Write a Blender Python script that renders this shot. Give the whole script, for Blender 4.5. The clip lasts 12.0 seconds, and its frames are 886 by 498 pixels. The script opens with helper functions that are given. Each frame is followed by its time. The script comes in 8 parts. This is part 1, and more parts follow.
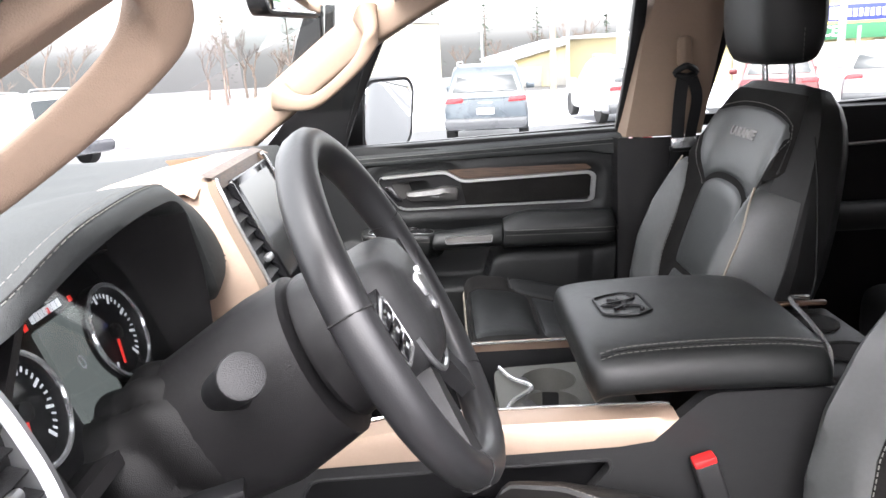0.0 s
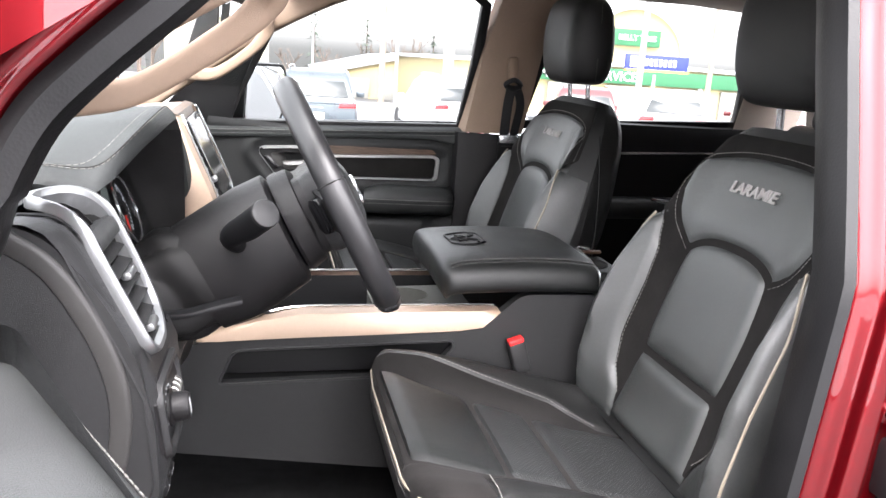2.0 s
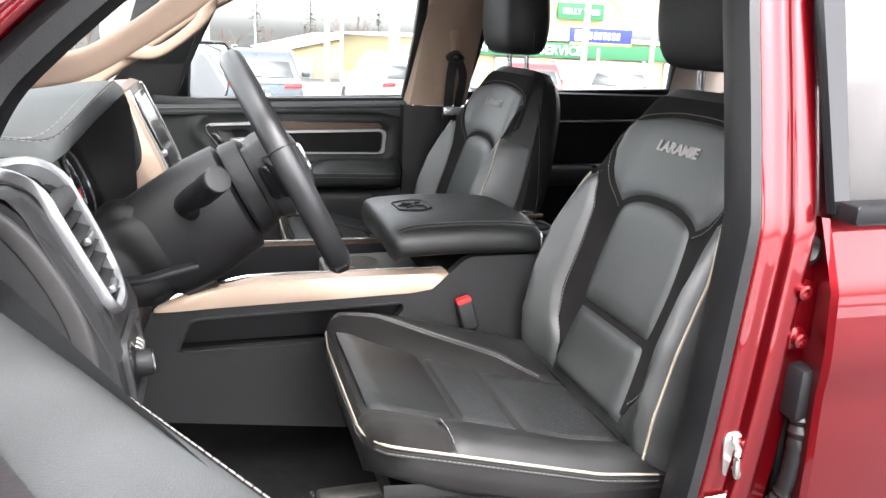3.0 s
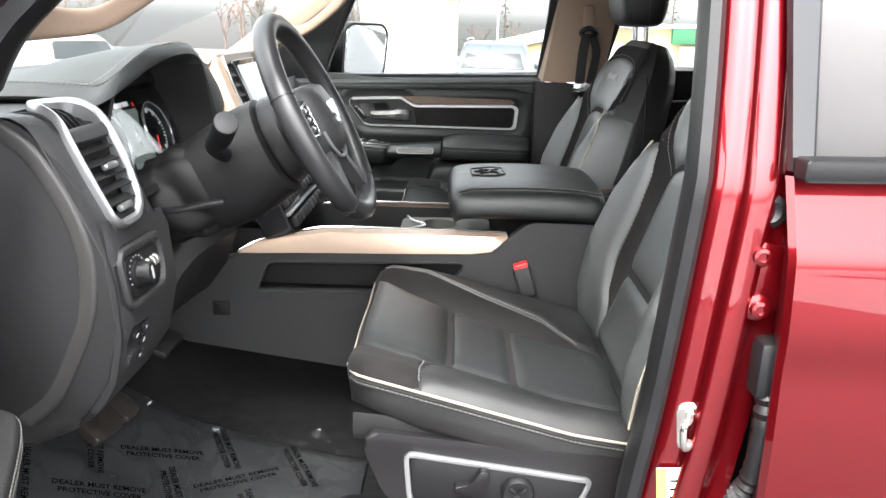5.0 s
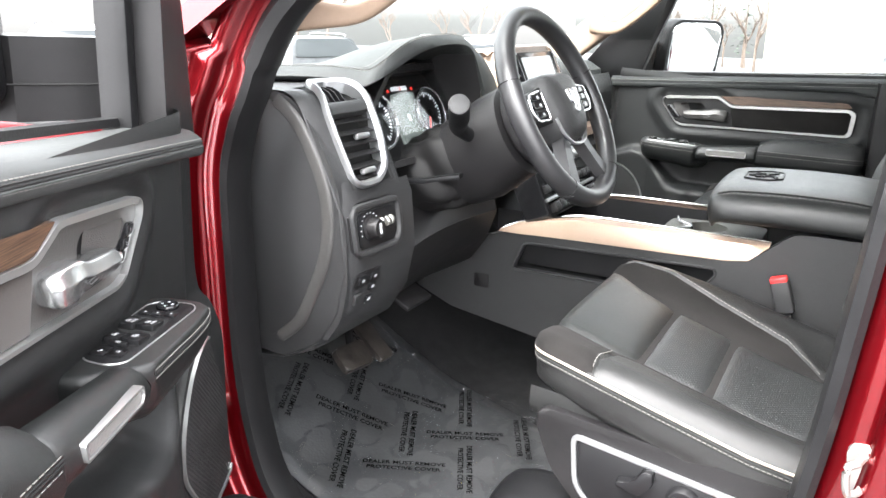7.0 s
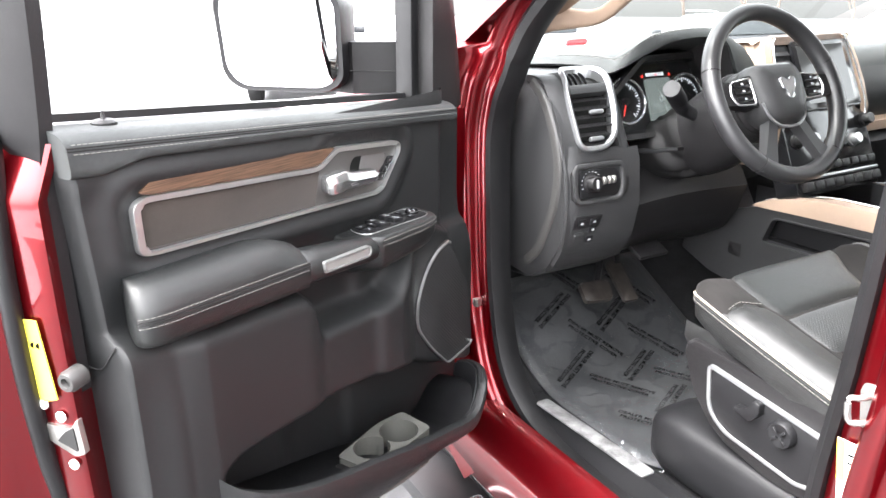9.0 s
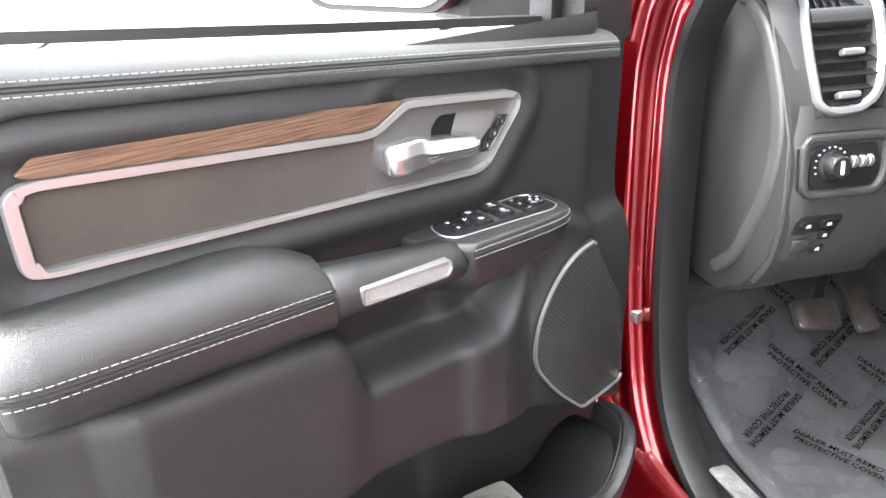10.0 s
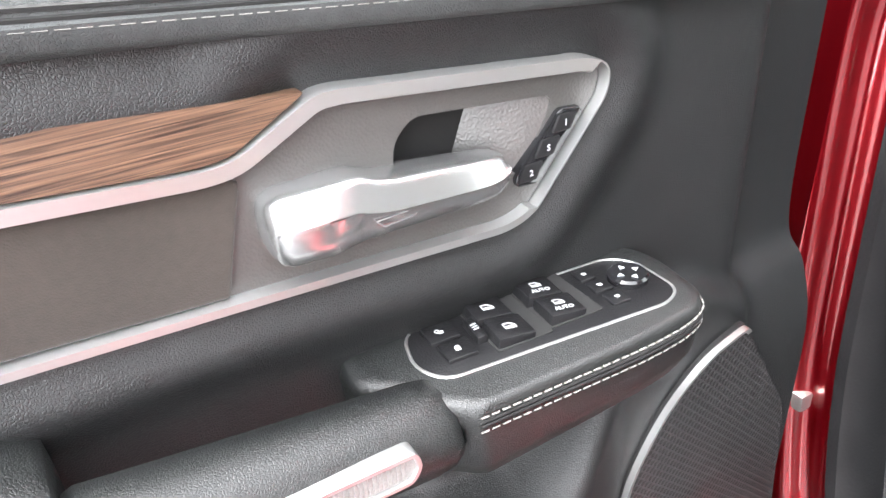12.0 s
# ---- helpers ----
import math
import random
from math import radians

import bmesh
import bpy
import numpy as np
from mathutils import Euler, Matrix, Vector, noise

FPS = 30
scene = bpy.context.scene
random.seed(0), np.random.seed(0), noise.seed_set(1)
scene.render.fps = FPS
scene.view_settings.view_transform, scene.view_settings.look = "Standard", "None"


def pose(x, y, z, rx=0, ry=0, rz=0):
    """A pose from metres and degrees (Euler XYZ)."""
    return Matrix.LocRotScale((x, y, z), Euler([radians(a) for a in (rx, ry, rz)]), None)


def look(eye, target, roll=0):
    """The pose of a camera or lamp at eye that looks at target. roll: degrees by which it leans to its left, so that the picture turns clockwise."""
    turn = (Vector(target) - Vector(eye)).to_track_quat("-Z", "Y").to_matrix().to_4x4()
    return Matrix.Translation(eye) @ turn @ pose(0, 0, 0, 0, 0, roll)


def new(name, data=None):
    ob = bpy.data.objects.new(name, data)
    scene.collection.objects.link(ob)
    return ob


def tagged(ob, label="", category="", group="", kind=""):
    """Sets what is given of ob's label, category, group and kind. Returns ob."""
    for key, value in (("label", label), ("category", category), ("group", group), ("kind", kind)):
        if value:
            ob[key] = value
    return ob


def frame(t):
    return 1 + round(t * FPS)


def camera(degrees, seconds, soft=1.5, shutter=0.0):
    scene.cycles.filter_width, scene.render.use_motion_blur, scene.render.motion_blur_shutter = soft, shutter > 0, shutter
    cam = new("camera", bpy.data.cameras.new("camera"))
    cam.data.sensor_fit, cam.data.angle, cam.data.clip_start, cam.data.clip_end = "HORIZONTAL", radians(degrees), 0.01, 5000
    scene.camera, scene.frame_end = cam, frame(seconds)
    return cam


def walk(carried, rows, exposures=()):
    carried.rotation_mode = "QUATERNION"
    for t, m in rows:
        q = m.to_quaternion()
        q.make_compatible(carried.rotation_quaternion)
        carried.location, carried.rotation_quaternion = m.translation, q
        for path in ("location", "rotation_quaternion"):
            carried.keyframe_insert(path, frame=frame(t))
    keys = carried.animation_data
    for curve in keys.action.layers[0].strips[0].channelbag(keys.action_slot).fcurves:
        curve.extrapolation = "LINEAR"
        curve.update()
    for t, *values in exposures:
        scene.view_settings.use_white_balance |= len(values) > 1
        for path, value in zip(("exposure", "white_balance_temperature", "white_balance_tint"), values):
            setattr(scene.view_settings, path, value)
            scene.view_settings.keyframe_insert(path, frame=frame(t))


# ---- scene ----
cam = camera(60.7, 12.0)
PATH = [
    (0, (0.034, -1.092, 1.618), (0.016, 0.840, 1.101), -3.2),
    (0.5, (-0.018, -1.235, 1.628), (0.063, 0.715, 1.189), -1.7),
    (1, (-0.052, -1.334, 1.637), (0.205, 0.609, 1.237), 2.0),
    (1.5, (-0.102, -1.438, 1.611), (0.261, 0.479, 1.169), 4.8),
    (2, (-0.123, -1.510, 1.591), (0.338, 0.374, 1.105), 3.8),
    (2.5, (-0.121, -1.557, 1.581), (0.460, 0.284, 1.062), 2.7),
    (2.7, (-0.132, -1.570, 1.581), (0.455, 0.266, 1.050), 2.8),
    (4.3, (0.091, -1.597, 1.554), (0.337, 0.316, 1.027), 1.6),
    (4.5, (0.165, -1.622, 1.542), (0.292, 0.301, 1.005), 2.1),
    (5, (0.215, -1.692, 1.543), (0.190, 0.225, 0.973), 1.6),
    (5.5, (0.223, -1.708, 1.541), (0.183, 0.210, 0.974), 0.9),
    (6, (0.226, -1.710, 1.538), (0.172, 0.202, 0.954), 1.6),
    (6.5, (0.267, -1.712, 1.532), (-0.071, 0.166, 0.932), 1.9),
    (7, (0.473, -1.681, 1.526), (-0.472, -0.016, 0.948), 0.8),
    (7.2, (0.576, -1.680, 1.534), (-0.531, -0.117, 0.958), 1.0),
    (8.8, (1.017, -1.741, 1.578), (-0.597, -0.729, 0.970), -1.2),
    (9, (1.005, -1.716, 1.576), (-0.670, -0.819, 0.950), -1.5),
    (9.5, (0.865, -1.601, 1.536), (-0.914, -1.006, 0.841), -2.2),
    (10, (0.613, -1.438, 1.508), (-1.185, -1.018, 0.741), -2.4),
    (10.5, (0.372, -1.312, 1.474), (-1.424, -1.099, 0.619), -3.2),
    (11, (0.231, -1.264, 1.451), (-1.538, -1.149, 0.525), -3.7),
    (11.5, (0.189, -1.257, 1.436), (-1.565, -1.197, 0.476), -4.2),
    (12, (0.187, -1.263, 1.441), (-1.584, -1.178, 0.514), -4.2),
]
EXPOSURE = [(0.0, 2.62, 6500, 16), (1.5, 2.66, 6500, 16), (2.7, 2.56, 6500, 14), (4.3, 2.58, 6500, 10), (5.5, 2.64, 6500, 10), (6.3, 2.80, 6500, 10), (7.0, 3.16, 6500, 10), (9.0, 3.26, 6500, 11), (10.0, 3.78, 6500, 10), (11.0, 3.88, 6500, 10), (12.0, 3.98, 6500, 10)]
walk(cam, [(t, look(eye, target, roll)) for t, eye, target, roll in PATH], EXPOSURE)

# ---- world and light: a bright overcast winter day ----
world = bpy.data.worlds.new("overcast_sky")
scene.world = world
world.use_nodes = True
wn, wl = world.node_tree.nodes, world.node_tree.links
SUN_ELEV, SUN_ROT = 58.0, 190.0
sky = wn.new("ShaderNodeTexSky")
sky.sky_type = "NISHITA"
sky.sun_disc = False
sky.sun_elevation = radians(SUN_ELEV)
sky.sun_rotation = radians(SUN_ROT)
sky.air_density, sky.dust_density, sky.ozone_density = 1.0, 4.0, 1.0
cloud = wn.new("ShaderNodeHueSaturation")
cloud.inputs["Saturation"].default_value = 0.12
cloud.inputs["Value"].default_value = 1.0
wl.new(sky.outputs["Color"], cloud.inputs["Color"])
wl.new(cloud.outputs["Color"], wn["Background"].inputs["Color"])
wn["Background"].inputs["Strength"].default_value = 0.32

sun = new("sun", bpy.data.lights.new("sun", "SUN"))
sun.data.energy, sun.data.angle, sun.data.color = 0.42, radians(45), (1.0, 0.97, 0.93)
sun.matrix_basis = look((0, 0, 0), (-math.sin(radians(SUN_ROT)) * math.cos(radians(SUN_ELEV)), -math.cos(radians(SUN_ROT)) * math.cos(radians(SUN_ELEV)), -math.sin(radians(SUN_ELEV))))

# ---- materials ----
MAT = {}


def mat(name, color, rough=0.5, metal=0.0, grain=0.0, gsize=400.0, var=0.15, vsize=6.0, coat=0.0, spec=0.5, sheen=0.0, dirt=0.0, crease=False):
    """A procedural surface: base colour varied at two scales, roughness wear and fine relief."""
    m = bpy.data.materials.new(name)
    m.use_nodes = True
    n, l = m.node_tree.nodes, m.node_tree.links
    b = n["Principled BSDF"]
    b.inputs["Roughness"].default_value, b.inputs["Metallic"].default_value = rough, metal
    b.inputs["Coat Weight"].default_value, b.inputs["Specular IOR Level"].default_value = coat, spec
    b.inputs["Coat Roughness"].default_value = 0.04
    b.inputs["Sheen Weight"].default_value = sheen
    tc = n.new("ShaderNodeTexCoord")
    big = n.new("ShaderNodeTexNoise")
    big.inputs["Scale"].default_value, big.inputs["Detail"].default_value = vsize, 5
    l.new(tc.outputs["Object"], big.inputs["Vector"])
    fine = n.new("ShaderNodeTexNoise")
    fine.inputs["Scale"].default_value, fine.inputs["Detail"].default_value = vsize * 22, 3
    l.new(tc.outputs["Object"], fine.inputs["Vector"])
    add = n.new("ShaderNodeMath")
    add.operation = "MULTIPLY_ADD"
    add.inputs[1].default_value = 0.4
    l.new(fine.outputs["Fac"], add.inputs[0])
    l.new(big.outputs["Fac"], add.inputs[2])
    ramp = n.new("ShaderNodeValToRGB")
    lo = [c * (1 - var) for c in color]
    hi = [min(1, c * (1 + var) + dirt) for c in color]
    ramp.color_ramp.elements[0].position, ramp.color_ramp.elements[1].position = 0.45, 0.95
    ramp.color_ramp.elements[0].color, ramp.color_ramp.elements[1].color = (*lo, 1), (*hi, 1)
    l.new(add.outputs[0], ramp.inputs["Fac"])
    l.new(ramp.outputs["Color"], b.inputs["Base Color"])
    mr = n.new("ShaderNodeMapRange")
    mr.inputs["From Min"].default_value, mr.inputs["From Max"].default_value = 0.35, 0.95
    mr.inputs["To Min"].default_value, mr.inputs["To Max"].default_value = max(0.0, rough - 0.5 * min(var, 0.15)), min(1, rough + 0.5 * min(var, 0.15))
    l.new(add.outputs[0], mr.inputs["Value"])
    l.new(mr.outputs["Result"], b.inputs["Roughness"])
    if grain:
        v = n.new("ShaderNodeTexVoronoi")
        v.inputs["Scale"].default_value = gsize
        v.feature = "DISTANCE_TO_EDGE" if crease else "F1"
        l.new(tc.outputs["Object"], v.inputs["Vector"])
        bump = n.new("ShaderNodeBump")
        bump.inputs["Strength"].default_value, bump.inputs["Distance"].default_value = min(1.0, grain), 0.0008
        height = v.outputs["Distance"]
        if crease:
            wob, mixv = n.new("ShaderNodeTexNoise"), n.new("ShaderNodeVectorMath")
            wob.inputs["Scale"].default_value, wob.inputs["Detail"].default_value = gsize * 0.35, 2
            mixv.operation = "MULTIPLY_ADD"
            mixv.inputs[1].default_value = (1.6 / gsize,) * 3
            l.new(tc.outputs["Object"], wob.inputs["Vector"])
            l.new(wob.outputs["Color"], mixv.inputs[0])
            l.new(tc.outputs["Object"], mixv.inputs[2])
            l.new(mixv.outputs["Vector"], v.inputs["Vector"])
            dome = n.new("ShaderNodeMapRange")
            dome.interpolation_type = "SMOOTHSTEP"
            dome.inputs["From Max"].default_value = 0.22
            l.new(height, dome.inputs["Value"])
            height = dome.outputs["Result"]
            bump.inputs["Distance"].default_value = 0.00016
        l.new(height, bump.inputs["Height"])
        l.new(bump.outputs["Normal"], b.inputs["Normal"])
    MAT[name] = m
    return m


def bsdf(m):
    return m.node_tree.nodes["Principled BSDF"]


leather = mat("black_leather", (0.0105, 0.0108, 0.0108), 0.42, spec=0.42, grain=0.8, gsize=640, var=0.35, vsize=9, crease=True)
leather_soft = mat("black_soft_leather", (0.0070, 0.0078, 0.0078), 0.38, spec=0.50, grain=0.8, gsize=620, var=0.35, vsize=7, crease=True)
dash_leather = mat("dash_top_leather", (0.036, 0.0385, 0.0385), 0.58, spec=0.2, grain=0.8, gsize=600, var=0.3, vsize=9, crease=True)
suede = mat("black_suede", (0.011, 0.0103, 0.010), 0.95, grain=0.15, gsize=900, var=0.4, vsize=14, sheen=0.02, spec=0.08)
pale_block = mat("pale_block_wall", (0.27, 0.245, 0.19), 0.85, grain=0.6, gsize=4, var=0.15, vsize=0.5)
# paler leather copy: light on the backrests put into its base colour
back_leather = mat("lit_back_leather", (0.029, 0.0315, 0.031), 0.37, spec=0.95, grain=0.7, gsize=620, var=0.35, vsize=8, crease=True)
suede_brown = mat("dark_brown_suede", (0.027, 0.0215, 0.018), 0.95, grain=0.2, gsize=1100, var=0.25, vsize=10, sheen=0.18, spec=0.2)
perforated = mat("perforated_leather", (0.013, 0.014, 0.0145), 0.44, spec=0.6, var=0.3, vsize=60)
wheel_leather = mat("steering_wheel_leather", (0.015, 0.015, 0.016), 0.40, spec=0.6, grain=0.08, gsize=700, var=0.2, vsize=12)
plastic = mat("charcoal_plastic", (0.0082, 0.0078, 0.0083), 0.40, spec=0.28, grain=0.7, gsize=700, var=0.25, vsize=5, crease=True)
plastic_soft = mat("grey_soft_plastic", (0.0195, 0.0197, 0.0204), 0.42, spec=0.36, grain=0.9, gsize=640, var=0.22, vsize=4, crease=True)
lining_soft = mat("black_soft_door_vinyl", (0.0095, 0.0100, 0.0104), 0.44, spec=0.36, grain=0.9, gsize=640, var=0.22, vsize=4, crease=True)
plastic_black = mat("black_plastic", (0.0065, 0.0065, 0.0072), 0.45, spec=0.25, grain=0.2, gsize=700, var=0.2, vsize=8)
gloss_black = mat("gloss_black", (0.008, 0.008, 0.009), 0.12, var=0.1, vsize=8)
rubber = mat("black_rubber_seal", (0.0065, 0.0065, 0.0070), 0.40, spec=0.32, grain=0.15, gsize=300, var=0.25, vsize=14)
chrome = mat("bright_chrome", (0.60, 0.61, 0.62), 0.20, metal=0.8, var=0.02, vsize=4)
satin = mat("satin_metal_trim", (0.44, 0.45, 0.46), 0.32, metal=0.7, var=0.03, vsize=4)
silver = mat("silver_paint", (0.28, 0.285, 0.29), 0.30, metal=0.75, var=0.08, vsize=10)
champagne = mat("champagne_trim", (0.37, 0.27, 0.205), 0.42, metal=0.35, grain=0.05, gsize=900, var=0.07, vsize=10)
beige = mat("beige_trim", (0.235, 0.165, 0.118), 0.7, grain=0.3, gsize=900, var=0.08, vsize=6)
headliner_cloth = mat("headliner_cloth", (0.50, 0.44, 0.38), 0.95, grain=0.3, gsize=1400, var=0.08, vsize=10, spec=0.2)
piping = mat("pale_piping", (0.27, 0.235, 0.185), 0.6, var=0.12, vsize=30)
thread = mat("pale_thread", (0.13, 0.126, 0.118), 0.75, var=0.15, vsize=60)
gaiter_cloth = mat("black_gaiter_cloth", (0.006, 0.0058, 0.006), 0.6, spec=0.2, grain=0.3, gsize=900, var=0.3, vsize=20)
carpet = mat("black_carpet", (0.010, 0.010, 0.0105), 1.0, grain=0.8, gsize=700, var=0.4, vsize=30, spec=0.05, sheen=0.05)
red_plastic = mat("red_button", (0.62, 0.02, 0.02), 0.4, var=0.08)
yellow_label = mat("yellow_label", (0.80, 0.66, 0.06), 0.6, var=0.06, vsize=10)
white_label = mat("white_label", (0.72, 0.72, 0.68), 0.6, var=0.08, vsize=14)
steel = mat("zinc_steel", (0.40, 0.39, 0.37), 0.36, metal=0.9, var=0.18, vsize=25)
scuffed = mat("scuffed_sill_metal", (0.30, 0.30, 0.30), 0.38, metal=0.7, grain=0.8, gsize=70, var=0.75, vsize=26)
pedal_rubber = mat("worn_pedal_rubber", (0.020, 0.017, 0.015), 0.36, grain=0.5, gsize=120, var=0.7, vsize=28)
icon = mat("white_print", (0.36, 0.37, 0.38), 0.5, var=0.04)
# near-black for joints, and for shade put into recesses, wells and vents
dark_hole = mat("joint_and_recess_shade", (0.006, 0.006, 0.006), 0.9, var=0.3)
grille_cloth = mat("speaker_mesh", (0.040, 0.040, 0.041), 0.42, metal=0.3, var=0.2, vsize=30)
snow = mat("snow", (0.44, 0.45, 0.47), 0.8, grain=0.4, gsize=20, var=0.08, vsize=1.2)
asphalt = mat("wet_asphalt", (0.030, 0.030, 0.032), 0.5, spec=0.3, grain=0.7, gsize=90, var=0.5, vsize=0.7, dirt=0.02)
bark = mat("bare_branch", (0.11, 0.085, 0.07), 0.95, var=0.3, vsize=3)
pine = mat("pine_needles", (0.035, 0.055, 0.035), 0.95, var=0.5, vsize=1.5)
pole_wood = mat("weathered_pole", (0.20, 0.16, 0.13), 0.9, grain=0.5, gsize=20, var=0.3, vsize=2)
pole_metal = mat("grey_pole", (0.25, 0.25, 0.26), 0.5, metal=0.5, var=0.15, vsize=3)
tan_wall = mat("tan_metal_siding", (0.33, 0.27, 0.14), 0.7, var=0.1, vsize=0.8)
grey_wall = mat("grey_block_wall", (0.20, 0.195, 0.18), 0.85, grain=0.6, gsize=4, var=0.2, vsize=0.5)
green_paint = mat("green_sign_paint", (0.015, 0.10, 0.04), 0.6, var=0.1, vsize=1)
blue_paint = mat("blue_sign_paint", (0.015, 0.025, 0.16), 0.5, var=0.06, vsize=1)
white_paint = mat("white_paint", (0.5, 0.5, 0.5), 0.5, var=0.05, vsize=1)
car_white = mat("white_car_paint", (0.28, 0.28, 0.29), 0.25, coat=0.6, var=0.05, vsize=2)
car_blue = mat("pale_blue_car_paint", (0.055, 0.068, 0.08), 0.28, metal=0.4, coat=0.6, var=0.08, vsize=2)
car_red = mat("dark_red_car_paint", (0.09, 0.008, 0.01), 0.28, coat=0.6, var=0.08, vsize=2)
car_dark = mat("dark_car_paint", (0.04, 0.042, 0.046), 0.28, coat=0.6, var=0.1, vsize=2)
tail_red = mat("tail_lamp_red", (0.30, 0.008, 0.012), 0.2, var=0.1, vsize=20)
car_glass = mat("tinted_car_glass", (0.02, 0.024, 0.026), 0.06, var=0.1, vsize=3)
tyre = mat("tyre_rubber", (0.02, 0.02, 0.02), 0.85, grain=0.4, gsize=90, var=0.3, vsize=6)
needle_red = mat("needle_red", (0.60, 0.03, 0.02), 0.5, var=0.05)
film_text = mat("black_film_print", (0.003, 0.003, 0.003), 0.9, var=0.1, spec=0.02)

# deep cherry metallic paint with flakes under a clear coat
red = mat("cherry_red_paint", (0.150, 0.0013, 0.0045), 0.32, metal=0.85, coat=1.0, var=0.05, vsize=3)
bsdf(red).inputs["Coat Roughness"].default_value = 0.015
bsdf(red).inputs["Coat IOR"].default_value = 1.48
rn, rl = red.node_tree.nodes, red.node_tree.links
flake = rn.new("ShaderNodeTexVoronoi")
flake.inputs["Scale"].default_value = 1400
fb = rn.new("ShaderNodeBump")
fb.inputs["Strength"].default_value, fb.inputs["Distance"].default_value = 0.05, 0.0004
rl.new(flake.outputs["Distance"], fb.inputs["Height"])
rl.new(fb.outputs["Normal"], bsdf(red).inputs["Normal"])

# brown open-grain wood, grain along the local X axis
wood = mat("brown_wood_inlay", (0.13, 0.075, 0.045), 0.42, var=0.3, vsize=8)
dn, dl = wood.node_tree.nodes, wood.node_tree.links
wtc, wmap, wtx, wrp = dn.new("ShaderNodeTexCoord"), dn.new("ShaderNodeMapping"), dn.new("ShaderNodeTexNoise"), dn.new("ShaderNodeValToRGB")
wmap.inputs["Scale"].default_value = (16, 240, 900)
wtx.inputs["Scale"].default_value, wtx.inputs["Detail"].default_value, wtx.inputs["Distortion"].default_value = 1.0, 6, 0.6
dl.new(wtc.outputs["Object"], wmap.inputs["Vector"])
dl.new(wmap.outputs["Vector"], wtx.inputs["Vector"])
dl.new(wtx.outputs["Fac"], wrp.inputs["Fac"])
wrp.color_ramp.elements[0].position, wrp.color_ramp.elements[0].color = 0.35, (0.016, 0.009, 0.006, 1)
wrp.color_ramp.elements[1].position, wrp.color_ramp.elements[1].color = 0.68, (0.125, 0.072, 0.044, 1)
dl.new(wrp.outputs["Color"], bsdf(wood).inputs["Base Color"])
wbp = dn.new("ShaderNodeBump")
wbp.inputs["Strength"].default_value, wbp.inputs["Distance"].default_value = 0.3, 0.0006
dl.new(wtx.outputs["Fac"], wbp.inputs["Height"])
dl.new(wbp.outputs["Normal"], bsdf(wood).inputs["Normal"])


def dots(m, pitch, depth, across, hole=0.003, lo=0.28, hi=0.42):
    """Rows of small round holes as relief and colour, seen along the axis across (0, 1 or 2)."""
    n, l = m.node_tree.nodes, m.node_tree.links
    tc, mp, v, r = n.new("ShaderNodeTexCoord"), n.new("ShaderNodeMapping"), n.new("ShaderNodeTexVoronoi"), n.new("ShaderNodeValToRGB")
    sc = [1.0, 1.0, 1.0]
    sc[across] = 0.0
    mp.inputs["Scale"].default_value = sc
    mp.inputs["Rotation"].default_value = [radians(45) if k == across else 0.0 for k in range(3)]
    v.inputs["Scale"].default_value, v.inputs["Randomness"].default_value = 1 / pitch, 0.0
    l.new(tc.outputs["Object"], mp.inputs["Vector"])
    l.new(mp.outputs["Vector"], v.inputs["Vector"])
    l.new(v.outputs["Distance"], r.inputs["Fac"])
    r.color_ramp.elements[0].position, r.color_ramp.elements[1].position = lo, hi
    b = n.new("ShaderNodeBump")
    b.inputs["Strength"].default_value, b.inputs["Distance"].default_value = 0.8, depth
    l.new(r.outputs["Color"], b.inputs["Height"])
    l.new(b.outputs["Normal"], bsdf(m).inputs["Normal"])
    mx = n.new("ShaderNodeMix")
    mx.data_type = "RGBA"
    src = bsdf(m).inputs["Base Color"].links[0].from_socket
    mx.inputs[6].default_value = (hole, hole, hole, 1)
    l.new(r.outputs["Color"], mx.inputs[0])
    l.new(src, mx.inputs[7])
    l.new(mx.outputs[2], bsdf(m).inputs["Base Color"])


dots(grille_cloth, 0.0058, 0.0014, 1, 0.003, 0.30, 0.46)
dots(perforated, 0.0048, 0.0006, 2, 0.004, 0.2, 0.3)


def glass(name, color, rough, alpha_mix, edge=1.0):
    """Thin pane: clear or tinted transparency under a glossy skin."""
    m = bpy.data.materials.new(name)
    m.use_nodes = True
    n, l = m.node_tree.nodes, m.node_tree.links
    n.remove(n["Principled BSDF"])
    tr, gl, mix = n.new("ShaderNodeBsdfTransparent"), n.new("ShaderNodeBsdfGlossy"), n.new("ShaderNodeMixShader")
    lw, pw, ma = n.new("ShaderNodeLayerWeight"), n.new("ShaderNodeMath"), n.new("ShaderNodeMath")
    tr.inputs["Color"].default_value = (*color, 1)
    gl.inputs["Roughness"].default_value = rough
    lw.inputs["Blend"].default_value = 0.5
    pw.operation, ma.operation = "POWER", "MULTIPLY_ADD"
    pw.inputs[1].default_value = 5.0
    ma.inputs[1].default_value, ma.inputs[2].default_value = edge * (1.0 - alpha_mix), alpha_mix
    l.new(lw.outputs["Facing"], pw.inputs[0])
    l.new(pw.outputs[0], ma.inputs[0])
    l.new(ma.outputs[0], mix.inputs["Fac"])
    l.new(tr.outputs["BSDF"], mix.inputs[1])
    l.new(gl.outputs["BSDF"], mix.inputs[2])
    l.new(mix.outputs["Shader"], n["Material Output"].inputs["Surface"])
    MAT[name] = m
    return m


